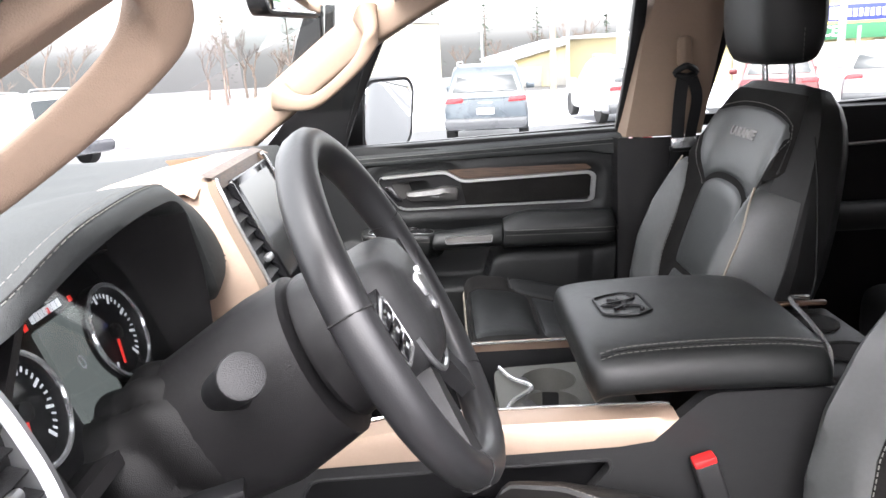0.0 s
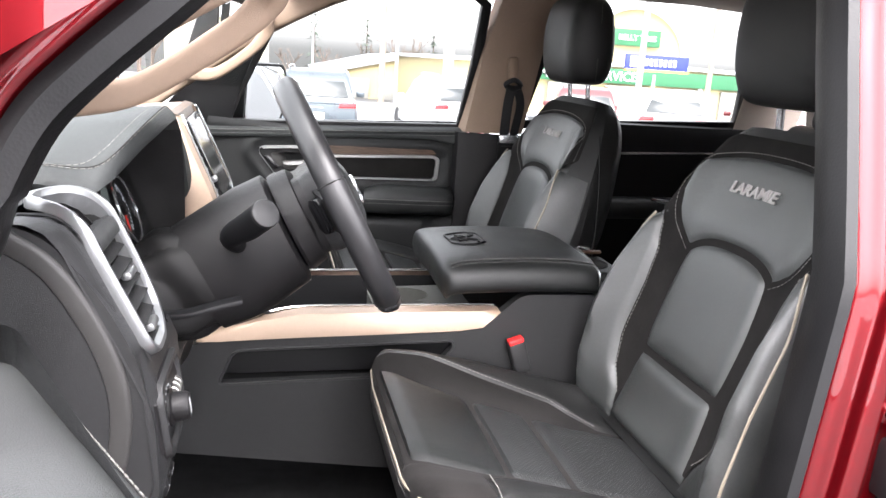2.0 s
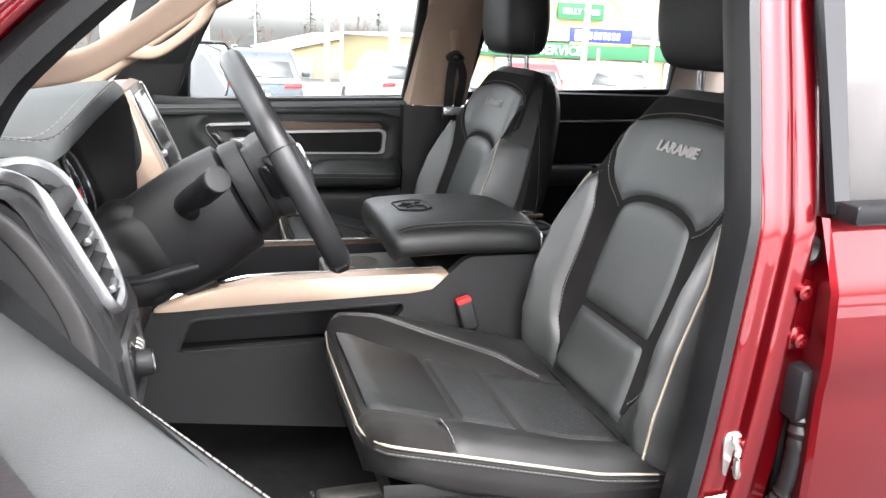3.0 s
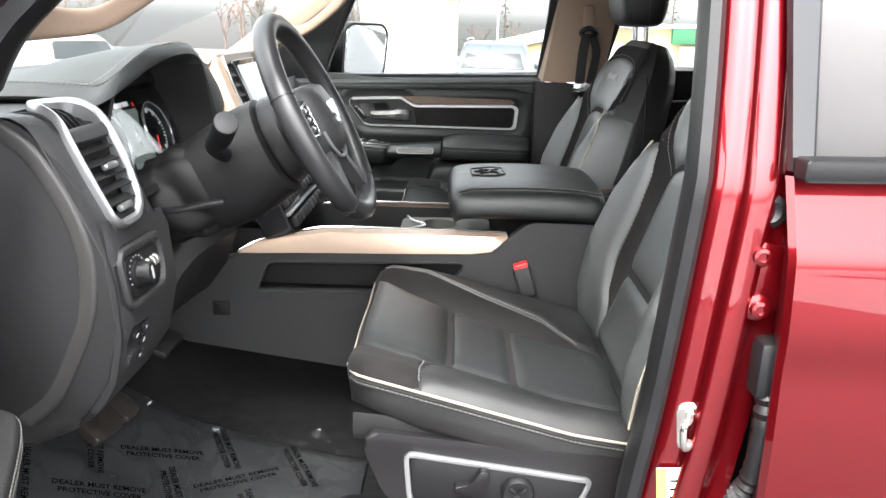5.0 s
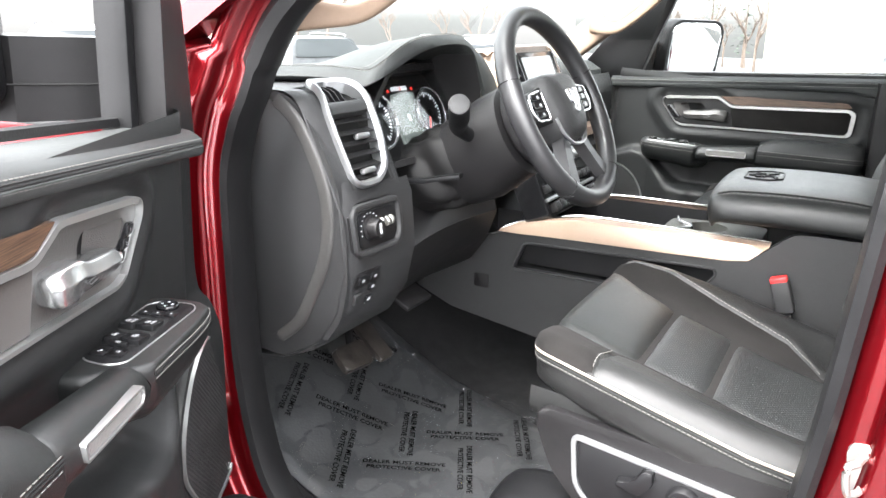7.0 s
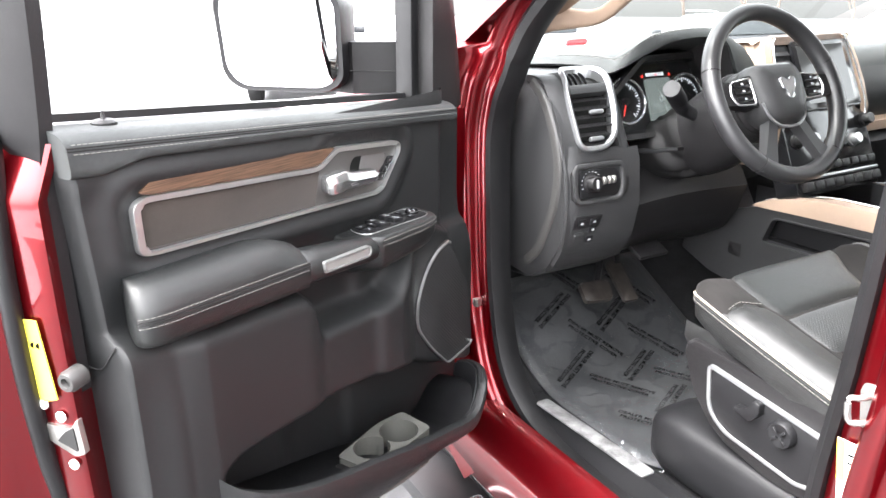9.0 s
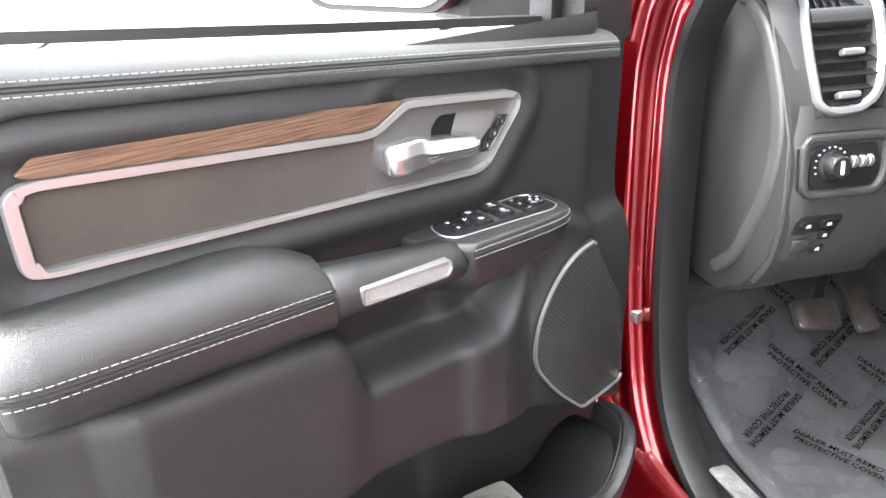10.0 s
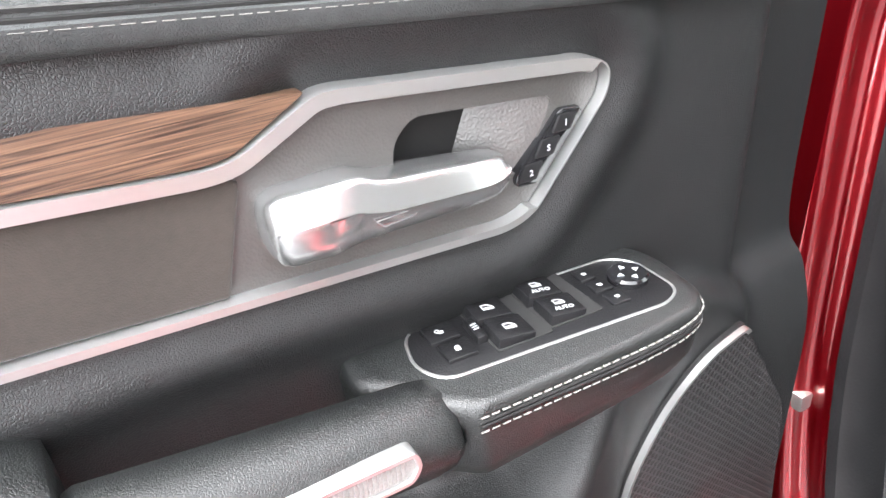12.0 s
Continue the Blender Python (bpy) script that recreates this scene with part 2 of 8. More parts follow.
windshield_glass = glass("windshield_glass", (0.74, 0.77, 0.76), 0.0, 0.03, 0.4)
clear_glass = glass("clear_glass", (0.74, 0.77, 0.76), 0.0, 0.03)
# opaque pane: the sky it reflects is put into its grey base
privacy_glass = mat("privacy_glass", (0.135, 0.13, 0.13), 0.12, spec=0.6, var=0.05, vsize=4)
film = glass("clear_film", (0.93, 0.94, 0.95), 0.04, 0.075, 0.8)
fn, fk = film.node_tree.nodes, film.node_tree.links
fco, fno, fbu = fn.new("ShaderNodeTexCoord"), fn.new("ShaderNodeTexNoise"), fn.new("ShaderNodeBump")
fno.inputs["Scale"].default_value, fno.inputs["Detail"].default_value, fno.inputs["Distortion"].default_value = 26, 4, 1.5
fbu.inputs["Strength"].default_value, fbu.inputs["Distance"].default_value = 0.8, 0.006
fk.new(fco.outputs["Object"], fno.inputs["Vector"])
fk.new(fno.outputs["Fac"], fbu.inputs["Height"])
fk.new(fbu.outputs["Normal"], fn["Glossy BSDF"].inputs["Normal"])
lens = glass("gauge_lens", (0.88, 0.89, 0.89), 0.02, 0.03, 0.6)
mirror = mat("mirror_glass", (0.86, 0.87, 0.88), 0.01, metal=1.0, var=0.01)
screen_glass = mat("display_glass", (0.035, 0.036, 0.036), 0.10, var=0.05, vsize=5)
word_thread = mat("pale_embroidery", (0.31, 0.30, 0.29), 0.7, var=0.15, vsize=60)
frosted = mat("frosted_strip", (0.17, 0.163, 0.158), 0.4, grain=0.4, gsize=500, var=0.1, vsize=10)
bezel_satin = mat("satin_silver_bezel", (0.42, 0.425, 0.42), 0.34, metal=0.85, var=0.04, vsize=9)
handle_satin = mat("satin_chrome_handle", (0.38, 0.385, 0.385), 0.24, metal=0.9, var=0.03, vsize=9)
cup_grey = mat("grey_cup_rubber", (0.060, 0.060, 0.054), 0.55, spec=0.4, grain=0.4, gsize=500, var=0.2, vsize=12)
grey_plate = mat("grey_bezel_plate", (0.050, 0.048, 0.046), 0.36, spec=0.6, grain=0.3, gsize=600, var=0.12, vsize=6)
edge_grey = mat("pale_grey_soft_plastic", (0.034, 0.033, 0.032), 0.45, spec=0.4, grain=0.5, gsize=640, var=0.15, vsize=5, crease=True)
lcd = mat("display_lit", (0.02, 0.02, 0.02), 0.15, var=0.05)
bsdf(lcd).inputs["Emission Color"].default_value, bsdf(lcd).inputs["Emission Strength"].default_value = (0.40, 0.47, 0.45, 1), 0.07
backlit = mat("backlit_print", (0.5, 0.5, 0.5), 0.5, var=0.05)
bsdf(backlit).inputs["Emission Color"].default_value, bsdf(backlit).inputs["Emission Strength"].default_value = (0.85, 0.92, 1.0, 1), 0.10
backlit_red = mat("backlit_red", (0.5, 0.02, 0.02), 0.5, var=0.05)
bsdf(backlit_red).inputs["Emission Color"].default_value, bsdf(backlit_red).inputs["Emission Strength"].default_value = (1.0, 0.05, 0.03, 1), 0.12

# ---- shaping helpers ----
ROOT = {}


def thing(name, m, label, category, group="", kind=""):
    """An Empty at the base of a thing; m is a place or a pose."""
    e = new(name)
    e.matrix_basis = m if isinstance(m, Matrix) else Matrix.Translation(m)
    e.empty_display_size = 0.05
    ROOT[e.name] = e.matrix_basis.copy()
    return tagged(e, label, category, group, kind)


def link(name, bm, material, sharp=38):
    me = bpy.data.meshes.new(name)
    bmesh.ops.recalc_face_normals(bm, faces=bm.faces)
    bm.to_mesh(me)
    bm.free()
    for p in me.polygons:
        p.use_smooth = True
    me.set_sharp_from_angle(angle=radians(sharp))
    me.materials.append(material)
    return new(name, me)


def part(name, bm, material, parent, label="", sharp=38, world=True, kind=""):
    """Links a bmesh as ONE mesh under a thing or a part; world: its points are given in the world, else in the thing's own axes."""
    if world:
        bm.transform(ROOT[parent.name].inverted())
    ob = link(name, bm, material, sharp)
    ob.parent = parent
    ROOT[ob.name] = ROOT[parent.name]
    return tagged(ob, label, kind=kind)


def solo(name, bm, material, label, category="", group="", kind="", sharp=38):
    """A thing or a piece of the setting that is one mesh."""
    ob = link(name, bm, material, sharp)
    ROOT[ob.name] = Matrix()
    return tagged(ob, label, category, group, kind)


def thick(ob, d, offset=-1.0):
    md = ob.modifiers.new("thickness", "SOLIDIFY")
    md.thickness, md.offset = d, offset
    return ob


def soft(ob, levels=1):
    md = ob.modifiers.new("smooth", "SUBSURF")
    md.levels = md.render_levels = levels
    return ob


def basis(o, a, b):
    """Local (a, b, c) to the world: o the origin, a and b two directions, c their cross product."""
    a, b = Vector(a).normalized(), Vector(b).normalized()
    c = a.cross(b).normalized()
    b = c.cross(a)
    m = Matrix((a, b, c)).transposed().to_4x4()
    m.translation = o
    return m


def catmull(pts, n=6, closed=False):
    pts = [Vector(p) for p in pts]
    out, k = [], len(pts)
    for i in range(k if closed else k - 1):
        p0 = pts[(i - 1) % k] if closed or i > 0 else pts[0] * 2 - pts[1]
        p1, p2 = pts[i], pts[(i + 1) % k]
        p3 = pts[(i + 2) % k] if closed or i + 2 < k else p2 * 2 - p1
        for j in range(n):
            t = j / n
            out.append(0.5 * (2 * p1 + (p2 - p0) * t + (2 * p0 - 5 * p1 + 4 * p2 - p3) * t * t + (3 * p1 - p0 - 3 * p2 + p3) * t ** 3))
    if not closed:
        out.append(pts[-1])
    return out


def rounded(poly, r, n=4):
    """Fillets the corners of a 2D polygon; r one radius or one for each corner."""
    out, k = [], len(poly)
    for i in range(k):
        p, a, b = Vector(poly[i]).to_2d(), Vector(poly[i - 1]).to_2d(), Vector(poly[(i + 1) % k]).to_2d()
        rr = r[i] if isinstance(r, (list, tuple)) else r
        da, db = a - p, b - p
        d = min(rr, da.length * 0.48, db.length * 0.48)
        s, e = p + da.normalized() * d, p + db.normalized() * d
        if d < 1e-5:
            out.append(p)
            continue
        for j in range(n + 1):
            t = j / n
            out.append((1 - t) ** 2 * s + 2 * t * (1 - t) * p + t * t * e)
    return out


def loft(rings, closed=True, cap=True, bm=None):
    """Quads between rings of equal count; closed: each ring closes on itself."""
    bm = bm or bmesh.new()
    vs = [[bm.verts.new(p) for p in ring] for ring in rings]
    n = len(rings[0])
    for a, b in zip(vs, vs[1:]):
        for i in range(n if closed else n - 1):
            j = (i + 1) % n
            bm.faces.new((a[i], a[j], b[j], b[i]))
    if cap and closed:
        bm.faces.new(vs[0][::-1])
        bm.faces.new(vs[-1])
    return bm


def sweep(path, profile, up=(0, 0, 1), closed=False, cap=True, bm=None, scale=None):
    """A profile of (side, up) points drawn along a path; up fixes its turn."""
    path = [Vector(p) for p in path]
    k, rings, upv = len(path), [], Vector(up)
    for i, p in enumerate(path):
        a = path[(i - 1) % k] if closed or i > 0 else p
        b = path[(i + 1) % k] if closed or i < k - 1 else p
        t = (b - a).normalized()
        s = t.cross(upv)
        s = s.normalized() if s.length > 1e-6 else Vector((1, 0, 0))
        u = s.cross(t)
        f = scale(i / max(1, k - 1)) if scale else 1.0
        rings.append([p + (s * x + u * y) * f for x, y in profile])
    if closed:
        rings.append(rings[0])
        bm = loft(rings, True, False, bm)
        bmesh.ops.remove_doubles(bm, verts=bm.verts, dist=1e-6)
        return bm
    return loft(rings, True, cap, bm)


def circle(r, n=8, ry=None):
    return [(r * math.cos(2 * math.pi * i / n), (ry or r) * math.sin(2 * math.pi * i / n)) for i in range(n)]


def circle_loop(r, c, n=14):
    return [Vector((c[0] + x, c[1] + y)) for x, y in circle(r, n)]


def tube(pts, r, n=8, closed=False, sm=5, up=(0.13, 0.21, 0.97), bm=None, ry=None, scale=None):
    path = catmull(pts, sm, closed) if sm > 1 else [Vector(p) for p in pts]
    return sweep(path, circle(r, n, ry), up, closed, True, bm, scale)


def plate(poly, m, c0, c1, bevel=0.003, seg=2, bm=None):
    """A prism over a 2D polygon, from c0 to its rounded front at c1, placed by m."""
    own = bmesh.new()
    pts = [Vector(p).to_2d() for p in poly]
    area = sum(a.x * b.y - b.x * a.y for a, b in zip(pts, pts[1:] + pts[:1]))
    if area < 0:
        pts = pts[::-1]
    lo = [own.verts.new((p.x, p.y, c0)) for p in pts]
    hi = [own.verts.new((p.x, p.y, c1)) for p in pts]
    k = len(pts)
    for i in range(k):
        j = (i + 1) % k
        own.faces.new((lo[i], lo[j], hi[j], hi[i]))
    own.faces.new(lo[::-1])
    top = own.faces.new(hi)
    if bevel:
        bmesh.ops.bevel(own, geom=list(top.edges), offset=bevel, segments=seg, affect="EDGES", profile=0.5, clamp_overlap=True)
    own.transform(m)
    if bm is None:
        return own
    me = bpy.data.meshes.new("tmp")
    own.to_mesh(me)
    own.free()
    bm.from_mesh(me)
    bpy.data.meshes.remove(me)
    return bm


def box(m, sx, sy, sz, bevel=0.004, seg=2):
    """A bevelled block about its centre."""
    bm = bmesh.new()
    bmesh.ops.create_cube(bm, size=1.0, matrix=Matrix.Diagonal((sx, sy, sz, 1)))
    if bevel:
        bmesh.ops.bevel(bm, geom=list(bm.edges), offset=bevel, segments=seg, affect="EDGES", profile=0.5, clamp_overlap=True)
    bm.transform(m)
    return bm


def sheet(rows):
    """A grid of quads over rows of points."""
    return loft(rows, closed=False, cap=False)


def lathe(profile, m, n=24):
    """A turned body: (radius, height) points round the local c axis."""
    rings = [[m @ Vector((r * math.cos(2 * math.pi * i / n), r * math.sin(2 * math.pi * i / n), h)) for i in range(n)] for r, h in profile]
    return loft(rings)


def stitches(path, r=0.0006, dash=0.0042, gap=0.0022, bm=None):
    """A row of small thread dashes along a path."""
    bm = bm or bmesh.new()
    path = [Vector(p) for p in path]
    seg, acc = [], 0.0
    for a, b in zip(path, path[1:]):
        seg.append((acc, a, b))
        acc += (b - a).length
    def at(d):
        for s, a, b in reversed(seg):
            if d >= s:
                return a.lerp(b, min(1, (d - s) / max(1e-9, (b - a).length)))
        return path[0]
    d = 0.0
    while d + dash < acc:
        sweep([at(d), at(d + dash / 2), at(d + dash)], circle(r, 4), (0.13, 0.21, 0.97), bm=bm)
        d += dash + gap
    return bm


def lettering(text, size, m, material, name, parent, depth=0.0006, bold=0.0, slant=0.0, label=""):
    """Raised letters in the built-in font, turned into a mesh; m maps local x along the line and z out of the surface."""
    cu = bpy.data.curves.new(name, "FONT")
    cu.body, cu.size, cu.extrude, cu.align_x, cu.align_y, cu.shear, cu.offset = text, size, depth, "CENTER", "CENTER", slant, bold
    cu.resolution_u = 2
    tmp = bpy.data.objects.new("tmp", cu)
    scene.collection.objects.link(tmp)
    me = bpy.data.meshes.new_from_object(tmp.evaluated_get(bpy.context.evaluated_depsgraph_get()))
    bpy.data.objects.remove(tmp)
    bm = bmesh.new()
    bm.from_mesh(me)
    bpy.data.meshes.remove(me)
    bm.transform(m)
    if parent is None:
        return link(name, bm, material)
    return part(name, bm, material, parent, label)

# ---- the cab: x runs to the tail, y to the passenger's side ----
SIDE = [(-.10, .640), (-.20, .652), (-.262, .675), (-.315, .715), (-.352, .77), (-.375, .85), (-.388, .93), (-.393, 1.0), (-.395, 1.15), (-.393, 1.28), (-.376, 1.345), (-.350, 1.41), (-.335, 1.46), (-.308, 1.515),
        (-.272, 1.556), (-.212, 1.612), (-.145, 1.670), (-.06, 1.715), (.05, 1.752), (.18, 1.782), (.35, 1.79), (.46, 1.78), (.503, 1.72), (.503, 1.60), (.497, 1.45),
        (.485, 1.28), (.470, 1.10), (.452, .95), (.44, .78), (.415, .69), (.34, .650), (.12, .640)]
side_line = [(p.x, p.z) for p in catmull([(x, 0, z) for x, z in SIDE], 5, True)]


def outward(pts):
    out, k = [], len(pts)
    for i in range(k):
        a, b = pts[i - 1], pts[(i + 1) % k]
        t = Vector((b[0] - a[0], b[1] - a[1])).normalized()
        out.append(Vector((-t.y, t.x)))
    return out


side_n = outward(side_line)


def aperture(profile_of, sign=1):
    """Rows that follow the door opening: profile_of(x, z) gives (distance outwards, y) points."""
    rows = []
    for (x, z), n in zip(side_line, side_n):
        rows.append([(x + n.x * d, sign * y, z + n.y * d) for d, y in profile_of(x, z)])
    rows.append(rows[0])
    return rows


def lean(z, x=1.0):
    """The sides lean in above the belt, the windshield pillars most."""
    return max(0.0, z - 1.38) * (0.30 if x > .25 else max(.22, 0.30 - (.25 - x) * .25))


def jamb(x, z):
    k = lean(z, x)
    if x > 0.40 and z > 0.74:
        p = [(.008, -.815), (.016, -.832), (.03, -.842), (.047, -.846), (.054, -.858), (.075, -.862), (.085, -.856), (.095, -.848), (.12, -.845), (.17, -.843)]
    elif x < -0.25 and z < 1.45:
        p = [(.008, -.815), (.016, -.832), (.03, -.842), (.05, -.846), (.058, -.872), (.085, -.878), (.094, -.90), (.10, -.935), (.20, -.955)]
    elif z > 1.42:
        p = [(.012, -.815), (.022, -.832), (.032, -.842), (.046, -.846), (.054, -.858), (.064, -.864), (.076, -.862), (.088, -.845), (.098, -.80)]
    else:
        p = [(.008, -.815), (.016, -.832), (.03, -.842), (.05, -.848), (.058, -.872), (.085, -.880), (.094, -.90), (.10, -.93), (.14, -.94)]
    return [(q.x, q.y + k) for q in catmull([(d, y, 0) for d, y in p], 4)]


truck_body = thing("truck_body", (0.1, -.86, .45), "cherry red painted pickup cab shell with the front door open", "truck body")
bm = sheet(aperture(jamb))
bmesh.ops.remove_doubles(bm, verts=bm.verts, dist=1e-6)
part("door_aperture", bm, red, truck_body, "glossy cherry red painted door jamb", 55)

# black rubber seal all round the opening, with a thin lip
seal_rows = [[(x + n.x * d * (1.7 if z > 1.45 and x < .40 else 1), y + lean(z, x), z + n.y * d * (1.7 if z > 1.45 and x < .40 else 1)) for d, y in ((.010, -.79), (-.003, -.792), (-.007, -.805), (-.009, -.825), (-.004, -.845), (.007, -.850), (.015, -.842), (.016, -.80))] for (x, z), n in zip(side_line, side_n)]
seal_rows.append(seal_rows[0])
bm = loft(seal_rows, True, False)
bmesh.ops.remove_doubles(bm, verts=bm.verts, dist=1e-6)
part("door_seal", bm, rubber, truck_body, "black rubber door seal")

# front fender edge beyond the A-pillar and the outer A-pillar up to the roof
fender = [[(x, -.955 - .012 * math.sin(math.pi * (z - .5)), z) for x in (-.515, -.54, -.62, -.80, -1.0)] for z in [.52 + .07 * i for i in range(13)]]
part("fender", sheet(fender), red, truck_body, "cherry red front fender")
ap = [(-.68, -.87, 1.37), (-.47, -.845, 1.50), (-.275, -.80, 1.635), (-.12, -.755, 1.745), (.03, -.73, 1.815), (.16, -.72, 1.85)]
part("roof_rail", sweep(catmull(ap, 14), [(-.03, -.02), (-.03, .015), (0, .025), (.03, .018), (.035, -.02)]), red, truck_body)
part("roof_panel", sheet([[(x, y, 1.90 - .06 * (abs(y) / .74) ** 3 - max(0, .1 - x) * .35) for y in [-.74 + 1.48 * i / 12 for i in range(13)]] for x in (0, .1, .4, .8, 1.3, 1.75)]), red, truck_body)
part("rear_pillar_skin", sheet([[(1.62, -.93, z), (1.78, -.92, z), (1.80, 0, z), (1.78, .92, z), (1.62, .93, z)] for z in (.5, .9, 1.38)]), red, truck_body)
part("roof_side", sheet([[(x, -.735, 1.82), (x, -.74, 1.87), (x, -.70, 1.895)] for x in (.1, .5, 1.0, 1.7)]), red, truck_body)
part("rocker_panel", sheet([[(x, y, z) for y, z in ((-.86, .672), (-.905, .66), (-.945, .62), (-.955, .56), (-.94, .50), (-.86, .46))] for x in (-.6, -.2, .2, .6, 1.2, 1.8)]), red, truck_body)
# second sill step inside the seal, painted
part("sill_step", sheet([[(x, y, z) for y, z in ((-.738, .656), (-.758, .684), (-.792, .684), (-.808, .655), (-.82, .640))] for x in (-.30, 0, .2, .44)]), plastic_black, truck_body, "black scuffed sill trim")
m = basis((-.095, -.786, .686), (1, .03, 0), (-.03, 1, 0))
part("sill_plate", plate(rounded([(-.165, -.016), (.175, -.016), (.175, .018), (-.165, .018)], .006), m, 0, .004, .002), scuffed, truck_body, "scuffed bright metal sill plate under clear film")

# B-pillar: striker, hinge plates, bolts, wiring boot
m = basis((.518, -.842, 1.07), (1, -.1, .12), (-.12, 0, 1))
striker = part("striker", plate(rounded([(-.016, -.034), (.016, -.034), (.016, .034), (-.016, .034)], .013), m, 0, .005, .002), steel, truck_body, "zinc door striker loop")
loop = [(.0, .018, .003), (-.004, .018, .02), (-.012, .016, .03), (-.012, -.012, .03), (-.004, -.016, .02), (0, -.016, .003)]
part("loop", tube([m @ Vector(p) for p in loop], .0042, 8), steel, striker)
for z in (.025, -.025):
    part("screw", lathe([(.008, .004), (.008, .008), (.004, .009), (.0035, .006)], m @ pose(0.003, z, 0), 10), steel, striker)


def bolt(p, parent, material=red, r=.010):
    mb = basis(p, (1, 0, 0), (0, 0, 1))
    return part("bolt", lathe([(r * 1.6, -.004), (r * 1.6, .002), (r, .004), (r, .012), (r * .6, .013), (r * .5, .009)], mb, 12), material, parent)


for zc in (1.270, .80):
    mh = basis((.575, -.846, zc), (1, 0, 0), (0, 0, 1))
    h = part("hinge_plate", plate(rounded([(-.026, -.050), (.05, -.030), (.05, .030), (-.026, .050)], .012), mh, -.002, .010, .003), red, truck_body, "painted rear door hinge")
    bolt((.566, -.857, zc + .030), h)
    bolt((.572, -.857, zc - .034), h)
    part("knuckle", lathe([(.013, -.03), (.015, -.025), (.015, .025), (.013, .03)], Matrix.Translation((.612, -.862, zc)), 14), red, h)
part("grommet", lathe([(.02, -.004), (.02, .006), (.012, .010), (.006, .006)], basis((.572, -.848, 1.350), (1, 0, 0), (0, 0, 1)), 16), rubber, truck_body, "black rubber grommet")
boot = [(.592, -.846, 1.16), (.598, -.862, 1.13), (.598, -.866, 1.06), (.594, -.858, 1.00), (.586, -.842, .97)]
part("wiring_boot", tube(boot, .013, 12, sm=8, scale=lambda t: 1 + .16 * math.sin(t * 95)), rubber, truck_body, "black ribbed rubber wiring boot")
part("boot_plug", box(pose(.594, -.85, 1.16), .032, .05, .075, .01), plastic_black, truck_body)
m = basis((.505, -.850, .965), (1, -.1, .12), (-.12, 0, 1))
lab = part("certificate_label", plate([(-.018, -.05), (.018, -.05), (.018, .05), (-.018, .05)], m, 0, .0012, 0), white_label, truck_body, "white and yellow printed data label")
part("yellow_band", plate([(-.018, -.01), (-.006, -.01), (-.006, .05), (-.018, .05)], m, .0012, .0018, 0), yellow_label, lab)
for i in range(7):
    part("print_line", plate([(-.002, -.042 + i * .012), (.015, -.042 + i * .012), (.015, -.039 + i * .012), (-.002, -.039 + i * .012)], m, .0012, .0018, 0), film_text, lab)
# running board below the open door
part("running_board", sheet([[(x, y, z) for y, z in ((-.90, .44), (-.92, .46), (-1.02, .462), (-1.05, .455), (-1.06, .43), (-.93, .40))] for x in (-.6, -.2, .6, 1.6)]), plastic_black, truck_body)
step = part("step_end", box(pose(-.245, -1.0, .462), .09, .12, .03, .01), chrome, truck_body, "bright step pad")
# check strap on the A-pillar
part("check_strap", box(pose(-.455, -.862, .888, 0, 0, 25), .055, .022, .022, .004), steel, truck_body, "steel door check strap")

# ---- floor, headliner, inner walls ----
bm = sheet([[(x, y, z + .03 * max(0, abs(y) - .72) * 8 * (abs(y) > .72)) for y in [-.77 + 1.54 * i / 16 for i in range(17)]]
            for x, z in ((-1.0, 1.07), (-.86, .955), (-.72, .875), (-.60, .81), (-.50, .752), (-.40, .692), (-.33, .655), (-.27, .645), (-.1, .645), (.3, .65), (.7, .66), (1.1, .68), (1.7, .70))])
thick(solo("floor", bm, carpet, "black loop-pile carpet on the cab floor", kind="structure"), .02)
bm = sheet([[(x, y, z - .055 * (abs(y) / .72) ** 4) for y in [-.71 + 1.42 * i / 14 for i in range(15)]]
            for x, z in ((-.06, 1.765), (.05, 1.80), (.25, 1.835), (.6, 1.85), (1.1, 1.855), (1.6, 1.83))])
thick(solo("ceiling", bm, headliner_cloth, "pale beige woven headliner", kind="structure"), .015, 1)
rows = [[(1.66, y, z) for y in (-.80, 0, .80)] for z in (.66, 1.0, 1.40)]
thick(solo("wall_rear", sheet(rows), plastic, "dark rear bulkhead of the cab", kind="structure"), .02)
rows = [[(1.60, y, z) for y in (-.78, 0, .78)] for z in (1.70, 1.78, 1.86)]
thick(solo("trim_rear_header", sheet(rows), headliner_cloth, "beige trim above the rear window", kind="structure"), .02)
ob = solo("window_rear", sheet([[(1.66 - (z - 1.4) * .15, y, z) for y in (-.72, 0, .72)] for z in (1.40, 1.72)]), privacy_glass, "tinted rear window", kind="structure")
thick(ob, .005)
fw = [[(x, y, z) for y in (-.78, 0, .78)] for x, z in ((-1.0, 1.05), (-1.02, 1.2), (-.98, 1.38))]
thick(solo("wall_firewall", sheet(fw), plastic_black, "black firewall lining", kind="structure"), .02)
# footwell sides added to stop outside light leaking under the dash
for sy in (-1, 1):
    thick(solo("wall_kick_panel", sheet([[(x, sy * (.79 + .03 * (x < -.6)), z) for x in (-1.02, -.8, -.6, -.42)] for z in (.55, .75, 1.0, 1.30, 1.38)]), plastic_black, "black footwell side panel added to keep light out", kind="structure"), .01)
